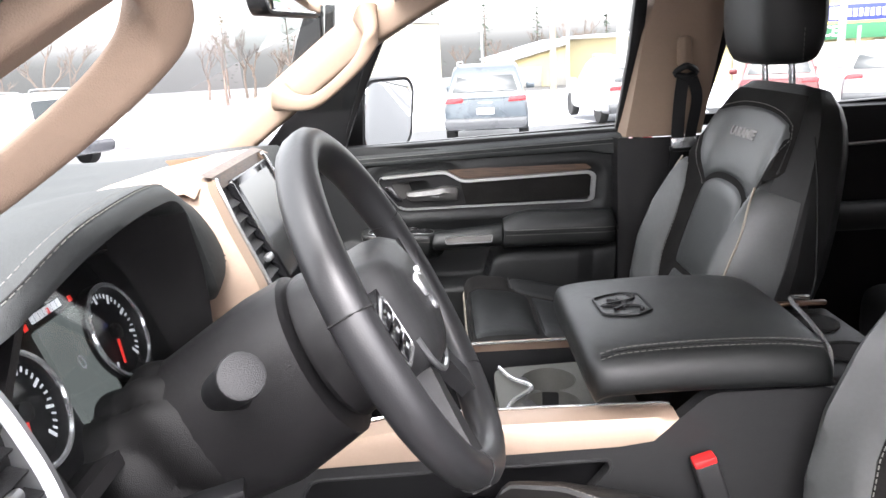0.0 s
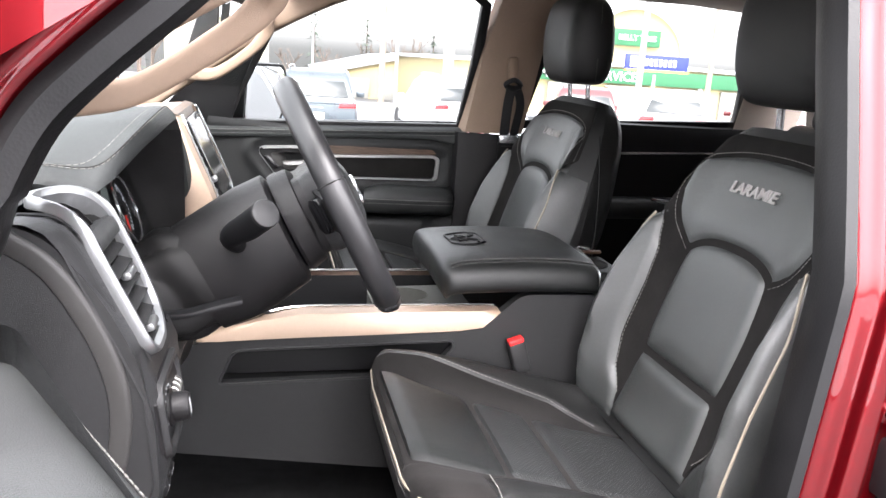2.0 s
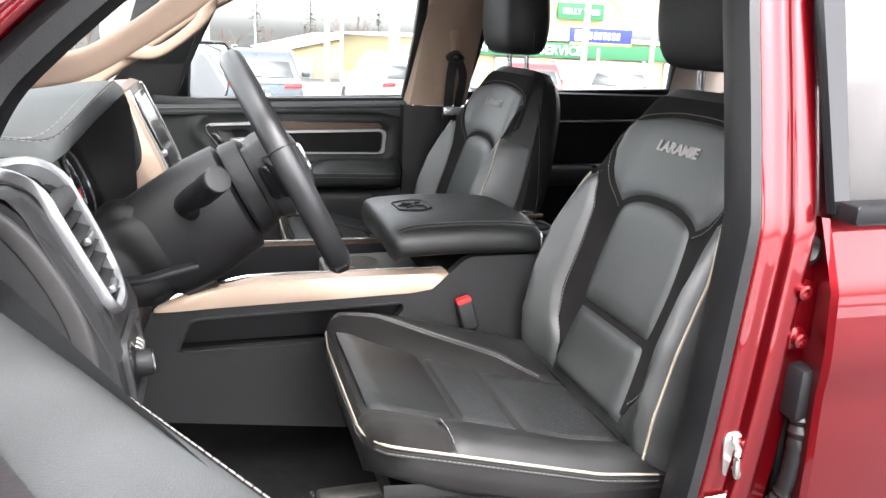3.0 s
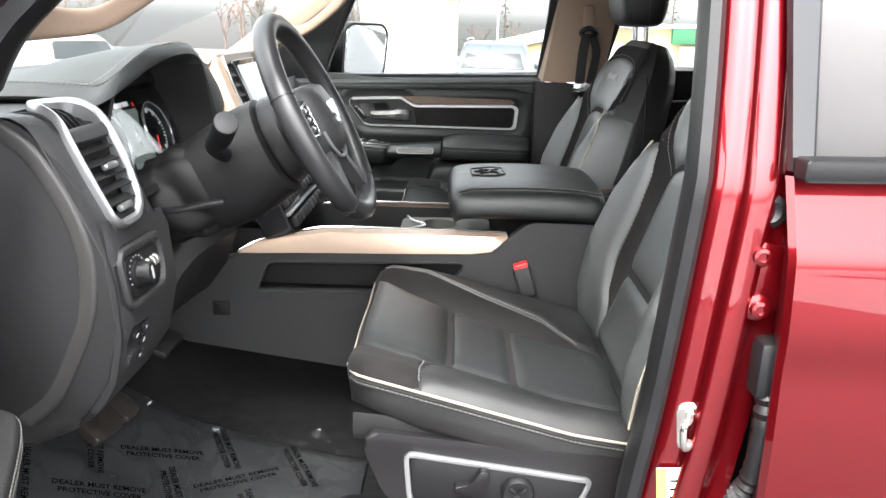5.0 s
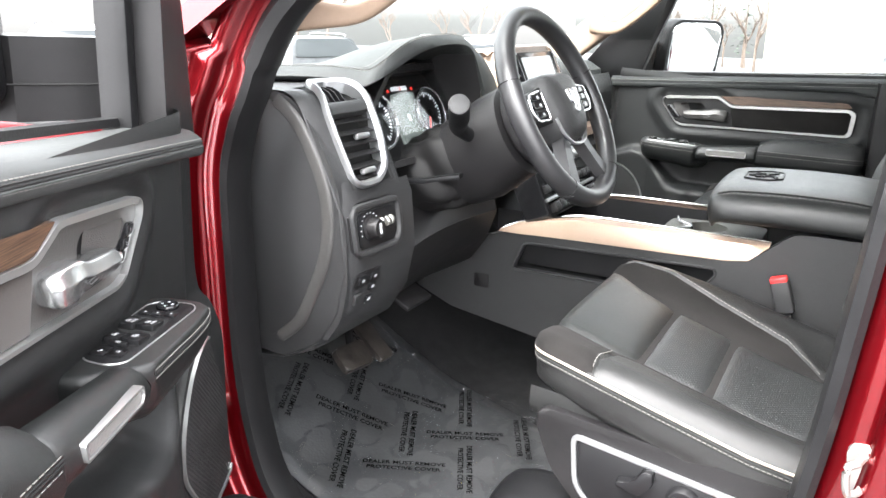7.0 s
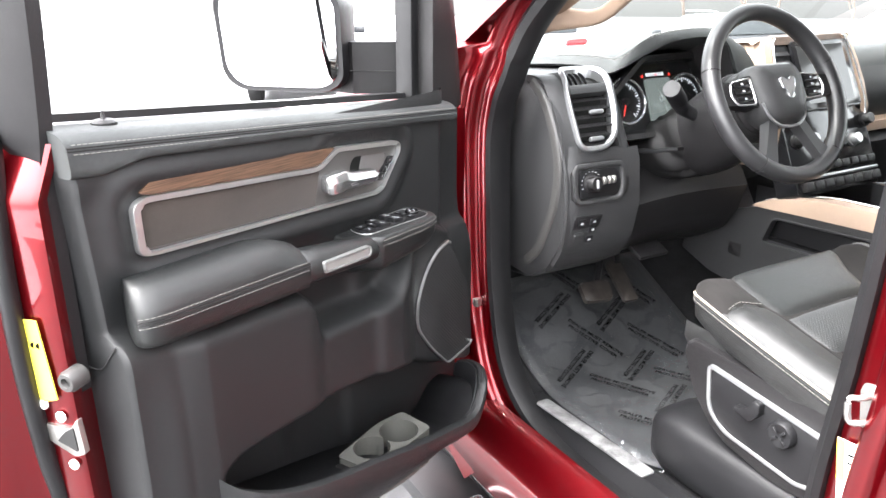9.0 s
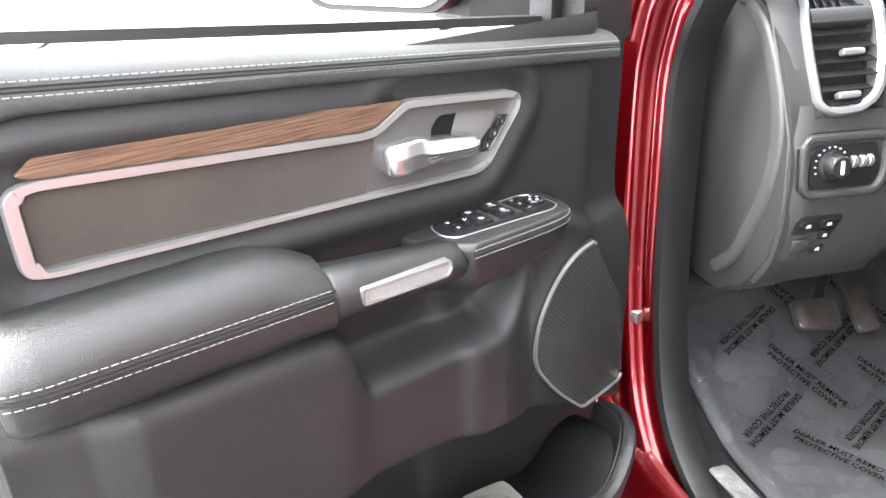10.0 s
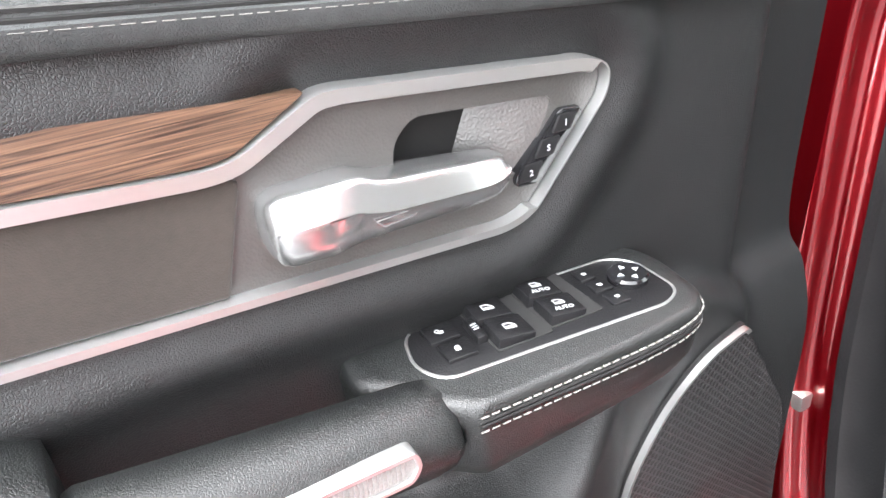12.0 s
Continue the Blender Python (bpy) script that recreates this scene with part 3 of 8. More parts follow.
ws = [[(-.98 + t * .96 + .04 * math.cos(y * 2.0) * (1 - t), y * (1 - .1 * t), 1.385 + t * .40 - .03 * (1 - math.cos(y * 1.5)) * (1 - t)) for y in [-.74 + 1.48 * i / 10 for i in range(11)]] for t in (0, .25, .5, .75, 1)]
ob = solo("window_windshield", sheet(ws), windshield_glass, "raked clear laminated windshield", kind="structure")


# A-pillar trims with grab handles, both sides
def a_trim(name, path, hp, prof, grow):
    t = thing(name, path[1], "beige moulded pillar trim with a padded grab handle", "pillar trim")
    part("pillar_cover", sweep(catmull(path, 6), prof, scale=grow), beige, t)
    part("grab_handle", sweep(catmull(hp, 6), rounded([(-.012, -.017), (.012, -.017), (.014, .015), (-.010, .017)], .010, 3), scale=lambda q: 2.1 - 1.25 * math.sin(math.pi * q) ** .5), beige, t, "beige grab handle")
    return t


a_trim("pillar_trim", [(-.715, -.785, 1.375), (-.505, -.765, 1.465), (-.335, -.735, 1.555), (-.235, -.715, 1.612), (-.135, -.695, 1.672), (-.035, -.67, 1.725), (.12, -.65, 1.785)],
       [(-.350, -.735, 1.535), (-.310, -.690, 1.532), (-.262, -.662, 1.537), (-.210, -.652, 1.566), (-.145, -.650, 1.613), (-.118, -.655, 1.648), (-.108, -.685, 1.695)],
       rounded([(-.024, -.022), (.026, -.022), (.026, .020), (-.01, .026), (-.028, .008)], .010, 3), lambda q: 1.0 + .9 * max(0, .35 - q))
a_trim("pillar_trim", [(-.66, .79, 1.335), (-.50, .775, 1.41), (-.345, .755, 1.52), (-.19, .735, 1.632), (-.08, .71, 1.70), (.04, .68, 1.762), (.14, .65, 1.80)],
       [(-.345, .725, 1.525), (-.305, .690, 1.512), (-.255, .668, 1.514), (-.195, .655, 1.552), (-.140, .650, 1.602), (-.118, .655, 1.648), (-.130, .690, 1.700)],
       rounded([(-.024, -.048), (.024, -.048), (.026, .0), (.012, .046), (-.012, .046), (-.026, .0)], .012, 3), lambda q: .85 + .25 * q)

# mirror triangle and inner cover on the passenger's side
m = basis((0, .80, 0), (1, 0, 0), (0, 0, 1))
# ---- passenger side above the belt: window surrounds, B-pillar trim, belt ----
bp = thing("b_pillar_trim", (.60, .80, .9), "beige upper and black lower centre pillar trim", "pillar trim")
up = [[(x, y, z) for x, y in ((xa, .845), (xa + .012, .80), (xa + .045, .785), (xb - .03, .785), (xb, .80), (xb + .01, .845))] for xa, xb, z in ((.475, .675, 1.375), (.492, .69, 1.50), (.508, .705, 1.62), (.535, .72, 1.72), (.55, .75, 1.79), (.50, .82, 1.825))]
up = [[(x, y - lean(z) * .55, z) for x, y, z in r] for r in up]
part("upper_cover", sheet(up), beige, bp)
low = [[(x, y, z) for x, y in ((.45, .84), (.465, .79), (.50, .775), (.66, .775), (.69, .79), (.70, .84))] for z in (.70, 1.0, 1.25, 1.374)]
part("lower_cover", sheet(low), plastic, bp, "black lower pillar cover")
part("belt_slider", box(basis((.612, .752, 1.575), (1, 0, .05), (0, 1, 0)), .034, .03, .075, .012), beige, bp, "beige height adjuster")
belt = thing("seat_belt", (.60, .76, 1.10), "black webbing seat belt hanging on the pillar", "seat belt")
ring = part("belt_guide", tube([(.590, .742, 1.527), (.612, .735, 1.518), (.638, .742, 1.527), (.612, .73, 1.543)], .008, 8, closed=True), plastic_black, belt)
wb = catmull([(.608, .735, 1.527), (.60, .735, 1.47), (.597, .74, 1.38), (.595, .745, 1.28), (.59, .75, 1.10), (.59, .76, .85)], 5)
part("webbing", sweep(wb, [(-.015, -.0012), (.015, -.0012), (.015, .0012), (-.015, .0012)], (0, 1, 0)), rubber, belt)
wb2 = catmull([(.622, .738, 1.527), (.642, .742, 1.47), (.632, .75, 1.38), (.62, .76, 1.25)], 5)
part("webbing", sweep(wb2, [(-.013, -.0012), (.013, -.0012), (.013, .0012), (-.013, .0012)], (0, 1, 0)), rubber, belt)
tg = part("tongue", plate(rounded([(-.03, -.012), (.03, -.012), (.03, .012), (-.03, .012)], .006), basis((.606, .722, 1.365), (1, 0, 0), (0, 0, 1)), -.004, .005, .003), chrome, belt, "bright belt tongue")
part("tongue_grip", box(pose(.606, .728, 1.35), .062, .014, .014, .004), plastic_black, tg)

# passenger side body panels round the windows
psb = thing("window_surround", (.3, .86, 1.38), "black rubber window surround of the passenger side", "window surround")
win = [(-.235, 1.36), (-.105, 1.665), (.02, 1.725), (.14, 1.772), (.35, 1.80), (.46, 1.795), (.515, 1.755), (.510, 1.58), (.478, 1.375)]
part("front_frame", sweep([(x, .86 - lean(z), z) for x, z in win], rounded([(-.02, -.014), (.012, -.014), (.012, .014), (-.02, .014)], .006, 2), (0, 1, 0), True), rubber, psb)
rwin = [(.69, 1.40), (.70, 1.55), (.725, 1.70), (.78, 1.80), (.85, 1.828), (1.1, 1.84), (1.35, 1.835), (1.42, 1.79), (1.46, 1.43)]
part("rear_frame", sweep([(x, .86 - lean(z), z) for x, z in rwin], rounded([(-.018, -.014), (.012, -.014), (.012, .014), (-.018, .014)], .006, 2), (0, 1, 0), True), rubber, psb)
part("header_trim", sheet([[(x, y, z) for y, z in ((.69, 1.835), (.73, 1.815), (.765, 1.79 + .015 * (x > .4)), (.80, 1.79 + .02 * (x > .4)))] for x in (-.02, .12, .3, .5, .8, 1.1, 1.4, 1.66)]), headliner_cloth, psb)
part("rear_quarter", sheet([[(x, .83 - lean(z), z) for x in (1.44, 1.56, 1.68)] for z in (1.38, 1.6, 1.86)]), headliner_cloth, psb)
part("mirror_patch", plate([(-.47, 1.335), (-.225, 1.36), (-.11, 1.655), (-.16, 1.62), (-.34, 1.485)], m, -.06, -.03, .004), plastic_black, psb, "black mirror triangle cover")
for x0, x1, z0 in ((-.2, .47, 1.38), (.69, 1.45, 1.42)):
    pane = part("pane", sheet([[(x, .865 - lean(z), z) for x in (x0 - .25 * (x0 < 0), x1 + .04)] for z in (z0 - .03, 1.82)]), clear_glass, psb, "clear side window")
    pane.visible_shadow = False
# rear door behind the passenger, seen between the seats
prd = thing("passenger_rear_door", (1.1, .85, .7), "black rear door lining with a chrome strip", "door")
part("lining", sheet([[(x, y, z) for y, z in ((.87, .70), (.82, .75), (.82, 1.1), (.80, 1.2), (.815, 1.30), (.80, 1.38), (.81, 1.42), (.86, 1.43))] for x in (.70, .9, 1.2, 1.5, 1.62)]), plastic_black, prd)
part("chrome_strip", tube([(.80, .805, 1.318), (1.1, .803, 1.328), (1.45, .803, 1.338)], .005, 6), chrome, prd, "chrome strip")
part("rear_armrest", box(pose(1.15, .77, 1.15), .55, .08, .07, .025, 3), leather, prd)
part("door_pull", box(pose(1.17, .727, 1.18, 0, 8, 0), .11, .008, .014, .003), chrome, prd)
drd = thing("rear_door", (.60, -.95, .55), "cherry red rear door with a dark tinted window", "door")
def skin_y(z):
    y = -.880 - .018 * math.sin(math.pi * max(0, min(1, (z - .5) / .9)))
    return y + .30 * max(0, z - 1.305) ** 1.0 - .006 / (1 + math.exp(-(z - 1.19) / .008))
rows = []
for z in [.52 + .0218 * i for i in range(41)]:
    xe = .592 - .010 * max(0, (z - 1.0) / .4) ** 2
    rows.append([(xe + .018, -.815, z), (xe + .004, skin_y(z) + .02, z), (xe, skin_y(z) + .006, z), (xe + .007, skin_y(z), z)] + [(x, skin_y(z), z) for x in (.75, 1.0, 1.4, 1.62)])
part("skin", sheet(rows), red, drd)
m = basis((0, -.900, 0), (1, 0, 0), (0, 0, 1))
part("belt_moulding", plate(rounded([(.580, 1.394), (1.62, 1.41), (1.62, 1.432), (.580, 1.418)], .004), m, -.02, .008, .004), plastic_black, drd, "black belt moulding")
rows = [[(x, -.882 + lean(z) * .9 + d, z) for x, d in ((.578 - .04 * (z - 1.4), .012), (.580 - .04 * (z - 1.4), 0), (.602, 0), (.606, .004))] for z in (1.40, 1.55, 1.70, 1.86)]
part("window_post", sheet(rows), gloss_black, drd, "satin black window post")
thick(part("pane", sheet([[(x, -.878 + lean(z) * .9, z) for x in (.604, 1.62)] for z in (1.40, 1.86)]), privacy_glass, drd, "privacy glass, reflected sky put into its grey"), .004)
part("door_edge_seal", tube([(.606, -.835, .56), (.604, -.835, 1.0), (.594, -.83, 1.38)], .006, 6), rubber, drd)

# front end, load bed, chassis and wheels of the truck
FRONT = [(-.98, .50, 1.345, .955), (-1.30, .50, 1.275, .965), (-1.75, .50, 1.245, .965), (-2.05, .52, 1.20, .93), (-2.18, .56, 1.08, .86)]
part("front_end", loft([[(x, q.x, q.y) for q in rounded([(-w, zb), (w, zb), (w, zt - .08), (w * .86, zt), (-w * .86, zt), (-w, zt - .08)], .06, 3)] for x, zb, zt, w in FRONT]), red, truck_body, "cherry red bonnet and front end")
part("load_bed", loft([[(x, q.x, q.y) for q in rounded([(-.95, .52), (.95, .52), (.95, 1.36), (-.95, 1.36)], .05, 3)] for x in (1.86, 2.4, 3.5, 3.62)]), red, truck_body, "cherry red load bed")
part("chassis", loft([[(x, y, z) for y, z in ((-.42, .36), (.42, .36), (.42, .48), (-.42, .48))] for x in (-2.1, 0, 3.5)]), plastic_black, truck_body)
for x in (-1.52, 2.66):
    part("axle", tube([(x, -.80, .42), (x, .80, .42)], .05, 10, sm=1), plastic_black, truck_body)
    for sy in (-1, 1):
        wheel = part("wheel", lathe([(.26, -.12), (.39, -.135), (.42, -.10), (.42, .10), (.39, .135), (.26, .12)], pose(x, sy * .83, .42, 90, 0, 0), 36), tyre, truck_body, "black truck tyre")
        part("rim", lathe([(.26, -.11), (.26, .11), (.22, .10), (.08, .08), (.03, .10)], pose(x, sy * .84, .42, 90, 0, 0) @ pose(0, 0, 0, 0 if sy < 0 else 180), 24), chrome, wheel, "bright alloy rim")

# ---- front doors: built in the door's own axes (u to its tail, w into the cab, z up) ----
def band(outer, inner, m, c0, c1, bevel=.0012):
    """A flat-faced trim band between two loops of equal count, with eased edges."""
    rings = []
    for f, c in ((0, c0), (0, c1 - bevel), (.10, c1), (.90, c1), (1, c1 - bevel), (1, c0)):
        rings.append([m @ Vector((a.x + (b.x - a.x) * f, a.y + (b.y - a.y) * f, c)) for a, b in zip(outer, inner)])
    bm = loft(rings, True, False)
    return bm


def inset(poly, d):
    """A 2D loop moved inwards by d; d one number or one for each point."""
    pts = [Vector(p).to_2d() for p in poly]
    area = sum(a.x * b.y - b.x * a.y for a, b in zip(pts, pts[1:] + pts[:1]))
    s, out, k = (1 if area > 0 else -1), [], len(pts)
    for i in range(k):
        t = (pts[(i + 1) % k] - pts[i - 1]).normalized()
        out.append(pts[i] + Vector((-t.y, t.x)) * s * (d[i] if isinstance(d, (list, tuple)) else d))
    return out


def pierced(outer, hole, m, c0, c1):
    """A flat plate with a hole through its front."""
    bm = bmesh.new()
    loops = []
    for poly in (outer, hole):
        hi = [bm.verts.new((p.x, p.y, c1)) for p in poly]
        lo = [bm.verts.new((p.x, p.y, c0)) for p in poly]
        loops.append(hi)
        for i in range(len(hi)):
            j = (i + 1) % len(hi)
            bm.faces.new((lo[i], lo[j], hi[j], hi[i]))
    edges = [bm.edges.get((lp[i], lp[(i + 1) % len(lp)])) for lp in loops for i in range(len(lp))]
    bmesh.ops.triangle_fill(bm, edges=edges, use_beauty=True)
    bm.transform(m)
    return bm


def twin(c1, r1, c2, r2, n=18):
    """Outline of two round wells that run into each other."""
    c1, c2 = Vector(c1), Vector(c2)
    d, a = (c2 - c1).length, math.atan2(c2.y - c1.y, c2.x - c1.x)
    f1, f2 = (math.acos(max(-1, min(1, (d * d + ra * ra - rb * rb) / (2 * d * ra)))) for ra, rb in ((r1, r2), (r2, r1)))
    one = [c1 + r1 * Vector((math.cos(a + t), math.sin(a + t))) for t in [f1 + (2 * math.pi - 2 * f1) * i / n for i in range(n + 1)]]
    two = [c2 + r2 * Vector((math.cos(a + t), math.sin(a + t))) for t in [math.pi + f2 + (2 * math.pi - 2 * f2) * i / n for i in range(1, n)]]
    return one + two


def steps(tab, u):
    """Linear steps through (u, value) pairs in rising u."""
    if u <= tab[0][0]:
        return tab[0][1]
    for (a, va), (b, vb) in zip(tab, tab[1:]):
        if u <= b:
            return va + (vb - va) * (u - a) / (b - a)
    return tab[-1][1]


def sig(x, r):
    return 1 / (1 + math.exp(max(-40, min(40, -x / r))))


BEZEL = [(.546, 1.334), (.545, 1.265), (.520, 1.2605), (.215, 1.2425), (.060, 1.2325), (.042, 1.2375), (-.0095, 1.298), (-.0105, 1.314), (.004, 1.3215), (.153, 1.3372), (.163, 1.3365), (.202, 1.3165), (.216, 1.3155), (.525, 1.3425)]
BEZEL_R = [.014, .016, .008, .02, .014, .014, .012, .008, .010, .008, .006, .010, .008, .012]
bezel_loop = rounded(BEZEL, BEZEL_R, 4)
# top edge of the lower panel, rear to front, with the pull pocket between
LEDGE = [(-.26, 1.098), (-.18, 1.100), (-.150, 1.108), (-.110, 1.130), (-.084, 1.139), (-.040, 1.135), (.010, 1.094), (.055, 1.052), (.075, 1.045), (.10, 1.042), (.18, 1.044), (.255, 1.050), (.266, 1.060), (.283, 1.124), (.30, 1.136), (.34, 1.146), (.53, 1.158), (.62, 1.172)]
STEP = [(-.26, .012), (-.18, .018), (-.10, .026), (-.02, .034), (.03, .058), (.06, .066), (.50, .066), (.515, .060), (.540, .048), (.62, .046)]
MOUTH = [(-.25, .752), (-.206, .772), (-.129, .800), (-.03, .852), (.054, .884), (.16, .902), (.252, .913), (.362, .920), (.46, .920), (.49, .905), (.505, .860), (.515, .70)]


def from_bezel(u, z):
    """Distance from the bezel's outline."""
    best = 9.0
    for a, b in zip(bezel_loop[::2], bezel_loop[2::2] + bezel_loop[:2:2]):
        d = b - a
        t = max(0, min(1, ((u - a.x) * d.x + (z - a.y) * d.y) / max(1e-9, d.length_squared)))
        best = min(best, math.hypot(u - a.x - d.x * t, z - a.y - d.y * t))
    return best


def in_bezel(u, z):
    hit = False
    for a, b in zip(bezel_loop, bezel_loop[1:] + bezel_loop[:1]):
        if (a.y > z) != (b.y > z) and u < a.x + (b.x - a.x) * (z - a.y) / (b.y - a.y):
            hit = not hit
    return hit


def lining_w(u, z):
    """Relief of the door lining: hump round the bezel, pull pocket, lower panel and map pocket."""
    w = -.016
    if z > 1.16:
        d = from_bezel(u, z)
        if in_bezel(u, z):
            return w - .030 * sig(d - .009, .0012) + .003 * sig(.006 - d, .002)
        w += .011 * math.exp(-((d - .026) / .020) ** 2) + .004 * math.exp(-((z - 1.375) / .02) ** 2)
    w -= .030 * sig(-.172 - u, .006) * sig(z - 1.08, .02)
    w -= .012 * sig(.115 - z + 1.02, .03) * sig(u - .12, .006) * sig(.28 - u, .01)
    low = sig((steps(LEDGE, u) - z) * (.72 if -.05 < u < .07 else 1), .0036)
    pocket = sig(steps(MOUTH, u) - z, .0034) * sig(.512 - u, .0035)
    shelf = steps(STEP, u) + .010 * math.exp(-((u - .545) / .03) ** 2) * sig(1.10 - z, .03)
    shelf -= .018 * sig(z - steps(LEDGE, u) + .012, .006) * sig(u - .28, .02)
    w += shelf * low * (1 - pocket) - .030 * pocket
    w += .014 * sig(u - .585, .010) * sig(z - 1.17, .01) * 0.6
    w -= .030 * max(0, (.74 - z) / .14) * (1 - pocket)
    return w


def front_door(name, m, label, mirrored):
    d = thing(name, m, label, "door")

    def P(n, bm, material, parent=None, lab="", sharp=38):
        return part(n, bm, material, parent or d, lab, sharp, world=False)

    def pl(w):
        """Plate axes in the door: local x is u, y is z, front towards the cab."""
        return Matrix(((1, 0, 0, 0), (0, 0, 1, w), (0, 1, 0, 0), (0, 0, 0, 1)))

    # steel shell: shut face at the tail, outer skin
    rows = []
    for z in (.53, .60, .75, .9, 1.05, 1.2, 1.30, 1.36, 1.40, 1.425):
        f = -.30 if z > .95 else -.36 + .06 * (z - .53) / .42
        k = -.012 * max(0, (.95 - z) / .4) + .004 * math.sin((z - .7) * 4)
        e = .030 * max(0, (z - 1.36) / .07)
        zo = min(z, 1.33)
        rows.append([(f, -.05, zo), (f - .01, -.13, zo), (.1, -.165 - .012 * math.sin((z - .5) * 3), min(z, 1.36)), (.60, -.160, min(z, 1.40)), (.715 + k - e, -.150, z), (.735 + k - e, -.138, z), (.738 + k - e, -.130, z), (.730 + k - e, -.120, z), (.700 + k - e, -.108, z), (.680 + k - e, -.100, z), (.667 + k - e, -.086, z), (.662 + k - e, -.072, z), (.652 + k - e, -.036, z), (.646 + k - e, -.030, z), (.634 + k - e, -.032, z), (.620 + k, -.046, z), (.60 + k, -.05, z)])
    P("shell", sheet(rows), red, None, "cherry red door shell")
    P("rear_seal", tube([(.648, -.082, .60), (.663, -.082, .90), (.673, -.082, 1.0), (.679, -.082, 1.14), (.676, -.082, 1.29), (.664, -.082, 1.41), (.656, -.082, 1.51), (.643, -.072, 1.68)], .0125, 12), rubber, None, "black rubber edge seal")
    # latch, bumper stop, labels on the shut face
    eb = basis((.6595, -.046, 1.045), (-.26, .966, 0), (0, 0, 1))
    la = P("latch", plate(rounded([(-.030, -.012), (.012, -.030), (.030, -.022), (.026, .030), (.012, .012), (-.030, .012)], .004), eb, -.004, .004, .002), steel, None, "zinc door latch with an open mouth")
    # flat near-black patch paints the shade inside the latch mouth
    P("latch_mouth", plate(rounded([(-.012, -.010), (.020, -.020), (.018, .016), (.002, .006)], .003), eb, .003, .0055, 0), dark_hole, la)
    for q in ((-.026, .042), (.0, .028), (.006, -.044)):
        P("screw", lathe([(.0075, 0), (.0075, .003), (.004, .005)], eb @ pose(q[0], q[1], .002), 12), white_label, la)
    P("stop_bumper", lathe([(.015, -.006), (.015, .014), (.012, .020), (.007, .020), (.005, .014)], basis((.644, -.022, 1.132), (0, 0, 1), (-.26, .966, 0)) @ pose(0, 0, 0, 0, 180, 0), 16), edge_grey, None, "grey rubber stop")
    yl = P("tyre_label", plate([(-.014, -.062), (.024, -.050), (.014, .060), (-.020, .058)], basis((.6690, -.066, 1.150), (-.26, .966, 0), (0, 0, 1)), 0, .0014, 0), yellow_label, None, "yellow printed label")
    for i in range(3):
        P("scribble", plate([(-.013 + .009 * i, .022), (-.007 + .009 * i, .020), (-.006 + .009 * i, .029), (-.011 + .009 * i, .027)], basis((.6690, -.066, 1.150), (-.26, .966, 0), (0, 0, 1)), .0014, .0018, 0), film_text, yl)

    # lining: a sheet with relief, front edge to rear edge, turned back to the shut face
    rows = []
    for i in range(161):
        z = .60 + (1.392 - .60) * i / 160
        f = -.262
        e = .606 + .012 * max(0, (z - 1.16) / .24)
        row = [(f - .004, -.075, z)] + [(f + (e - .006 - f) * j / 170, lining_w(f + (e - .006 - f) * j / 170, z), z) for j in range(171)]
        we = row[-1][1]
        rows.append(row + [(e - .002, we - .004, z), (e, we - .012, z), (e + .006, -.040, z), (e + .010, -.050, z)])
    P("lining", sheet(rows), lining_soft, None, "charcoal moulded door lining")
    P("lining_joint", tube([(.6185, -.048, 1.128), (.6130, -.020, 1.128), (.607, .012, 1.166)], .0012, 5, sm=3), dark_hole, None)
    # padded top roll with two stitch rows
    TOP = [(-.19, 1.3625), (.2, 1.398), (.62, 1.4365)]
    LOW = [(-.19, 1.330), (-.16, 1.333), (.209, 1.368), (.40, 1.383), (.51, 1.392), (.525, 1.3915), (.550, 1.386), (.575, 1.383), (.62, 1.386)]
    us = [-.188 + .808 * i / 60 for i in range(61)]
    rings = []
    for u in us:
        top, low = steps(TOP, u), steps(LOW, u)
        k = .75 if u < -.183 or u > .615 else 1
        rings.append([(u, -.11, top - .004), (u, -.075, top + .003), (u, -.035, top + .003), (u, -.016, top), (u, -.006 * k, top - .006), (u, .0, top - .012), (u, .001, top - .018), (u, .003, low + .012), (u, .002, low + .004), (u, -.002, low), (u, -.010, low - .001), (u, -.05, low)])
    rl_ = P("top_roll", loft(rings), dash_leather, None, "black leather top roll with pale stitching")
    for dz in (.0135, .0172):
        P("seam_groove", tube([(u, .0006, steps(TOP, u) - dz) for u in us], .0012, 5, sm=1), dark_hole, rl_)
    for dz, w in ((.0098, -.0005), (.0208, .0018)):
        P("stitching", stitches([(u, w + .0006, steps(TOP, u) - dz) for u in us], .0006, .0052, .0020), thread, rl_)
    P("glass_slot", sweep([(-.2, -.092, 1.366), (.2, -.092, 1.402), (.62, -.092, 1.442)], [(-.012, 0), (.012, 0), (.008, .010), (-.01, .010)]), rubber, None)
    P("lock_pin", lathe([(.016, -.002), (.016, .002), (.012, .005), (.004, .006), (.003, .007), (0.0015, .016)], Matrix.Translation((.535, -.055, 1.4325)), 14), plastic, None)

    # bezel, wood inlay, suede insert, handle
    lp = bezel_loop
    hole = rounded([(.124, 1.272), (.123, 1.300), (.111, 1.311), (.022, 1.3025), (.044, 1.262)], [.006, .014, .006, .010, .008], 4)
    # passenger door takes darker trim materials: its shade is put into colour
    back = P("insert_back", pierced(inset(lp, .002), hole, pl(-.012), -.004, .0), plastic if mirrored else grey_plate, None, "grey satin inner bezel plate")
    wide = [.0125 if p.x > .53 else (.0088 if (p.y > 1.300 and p.x > .150) else (.0085 if p.y > 1.300 else .0055)) for p in lp]
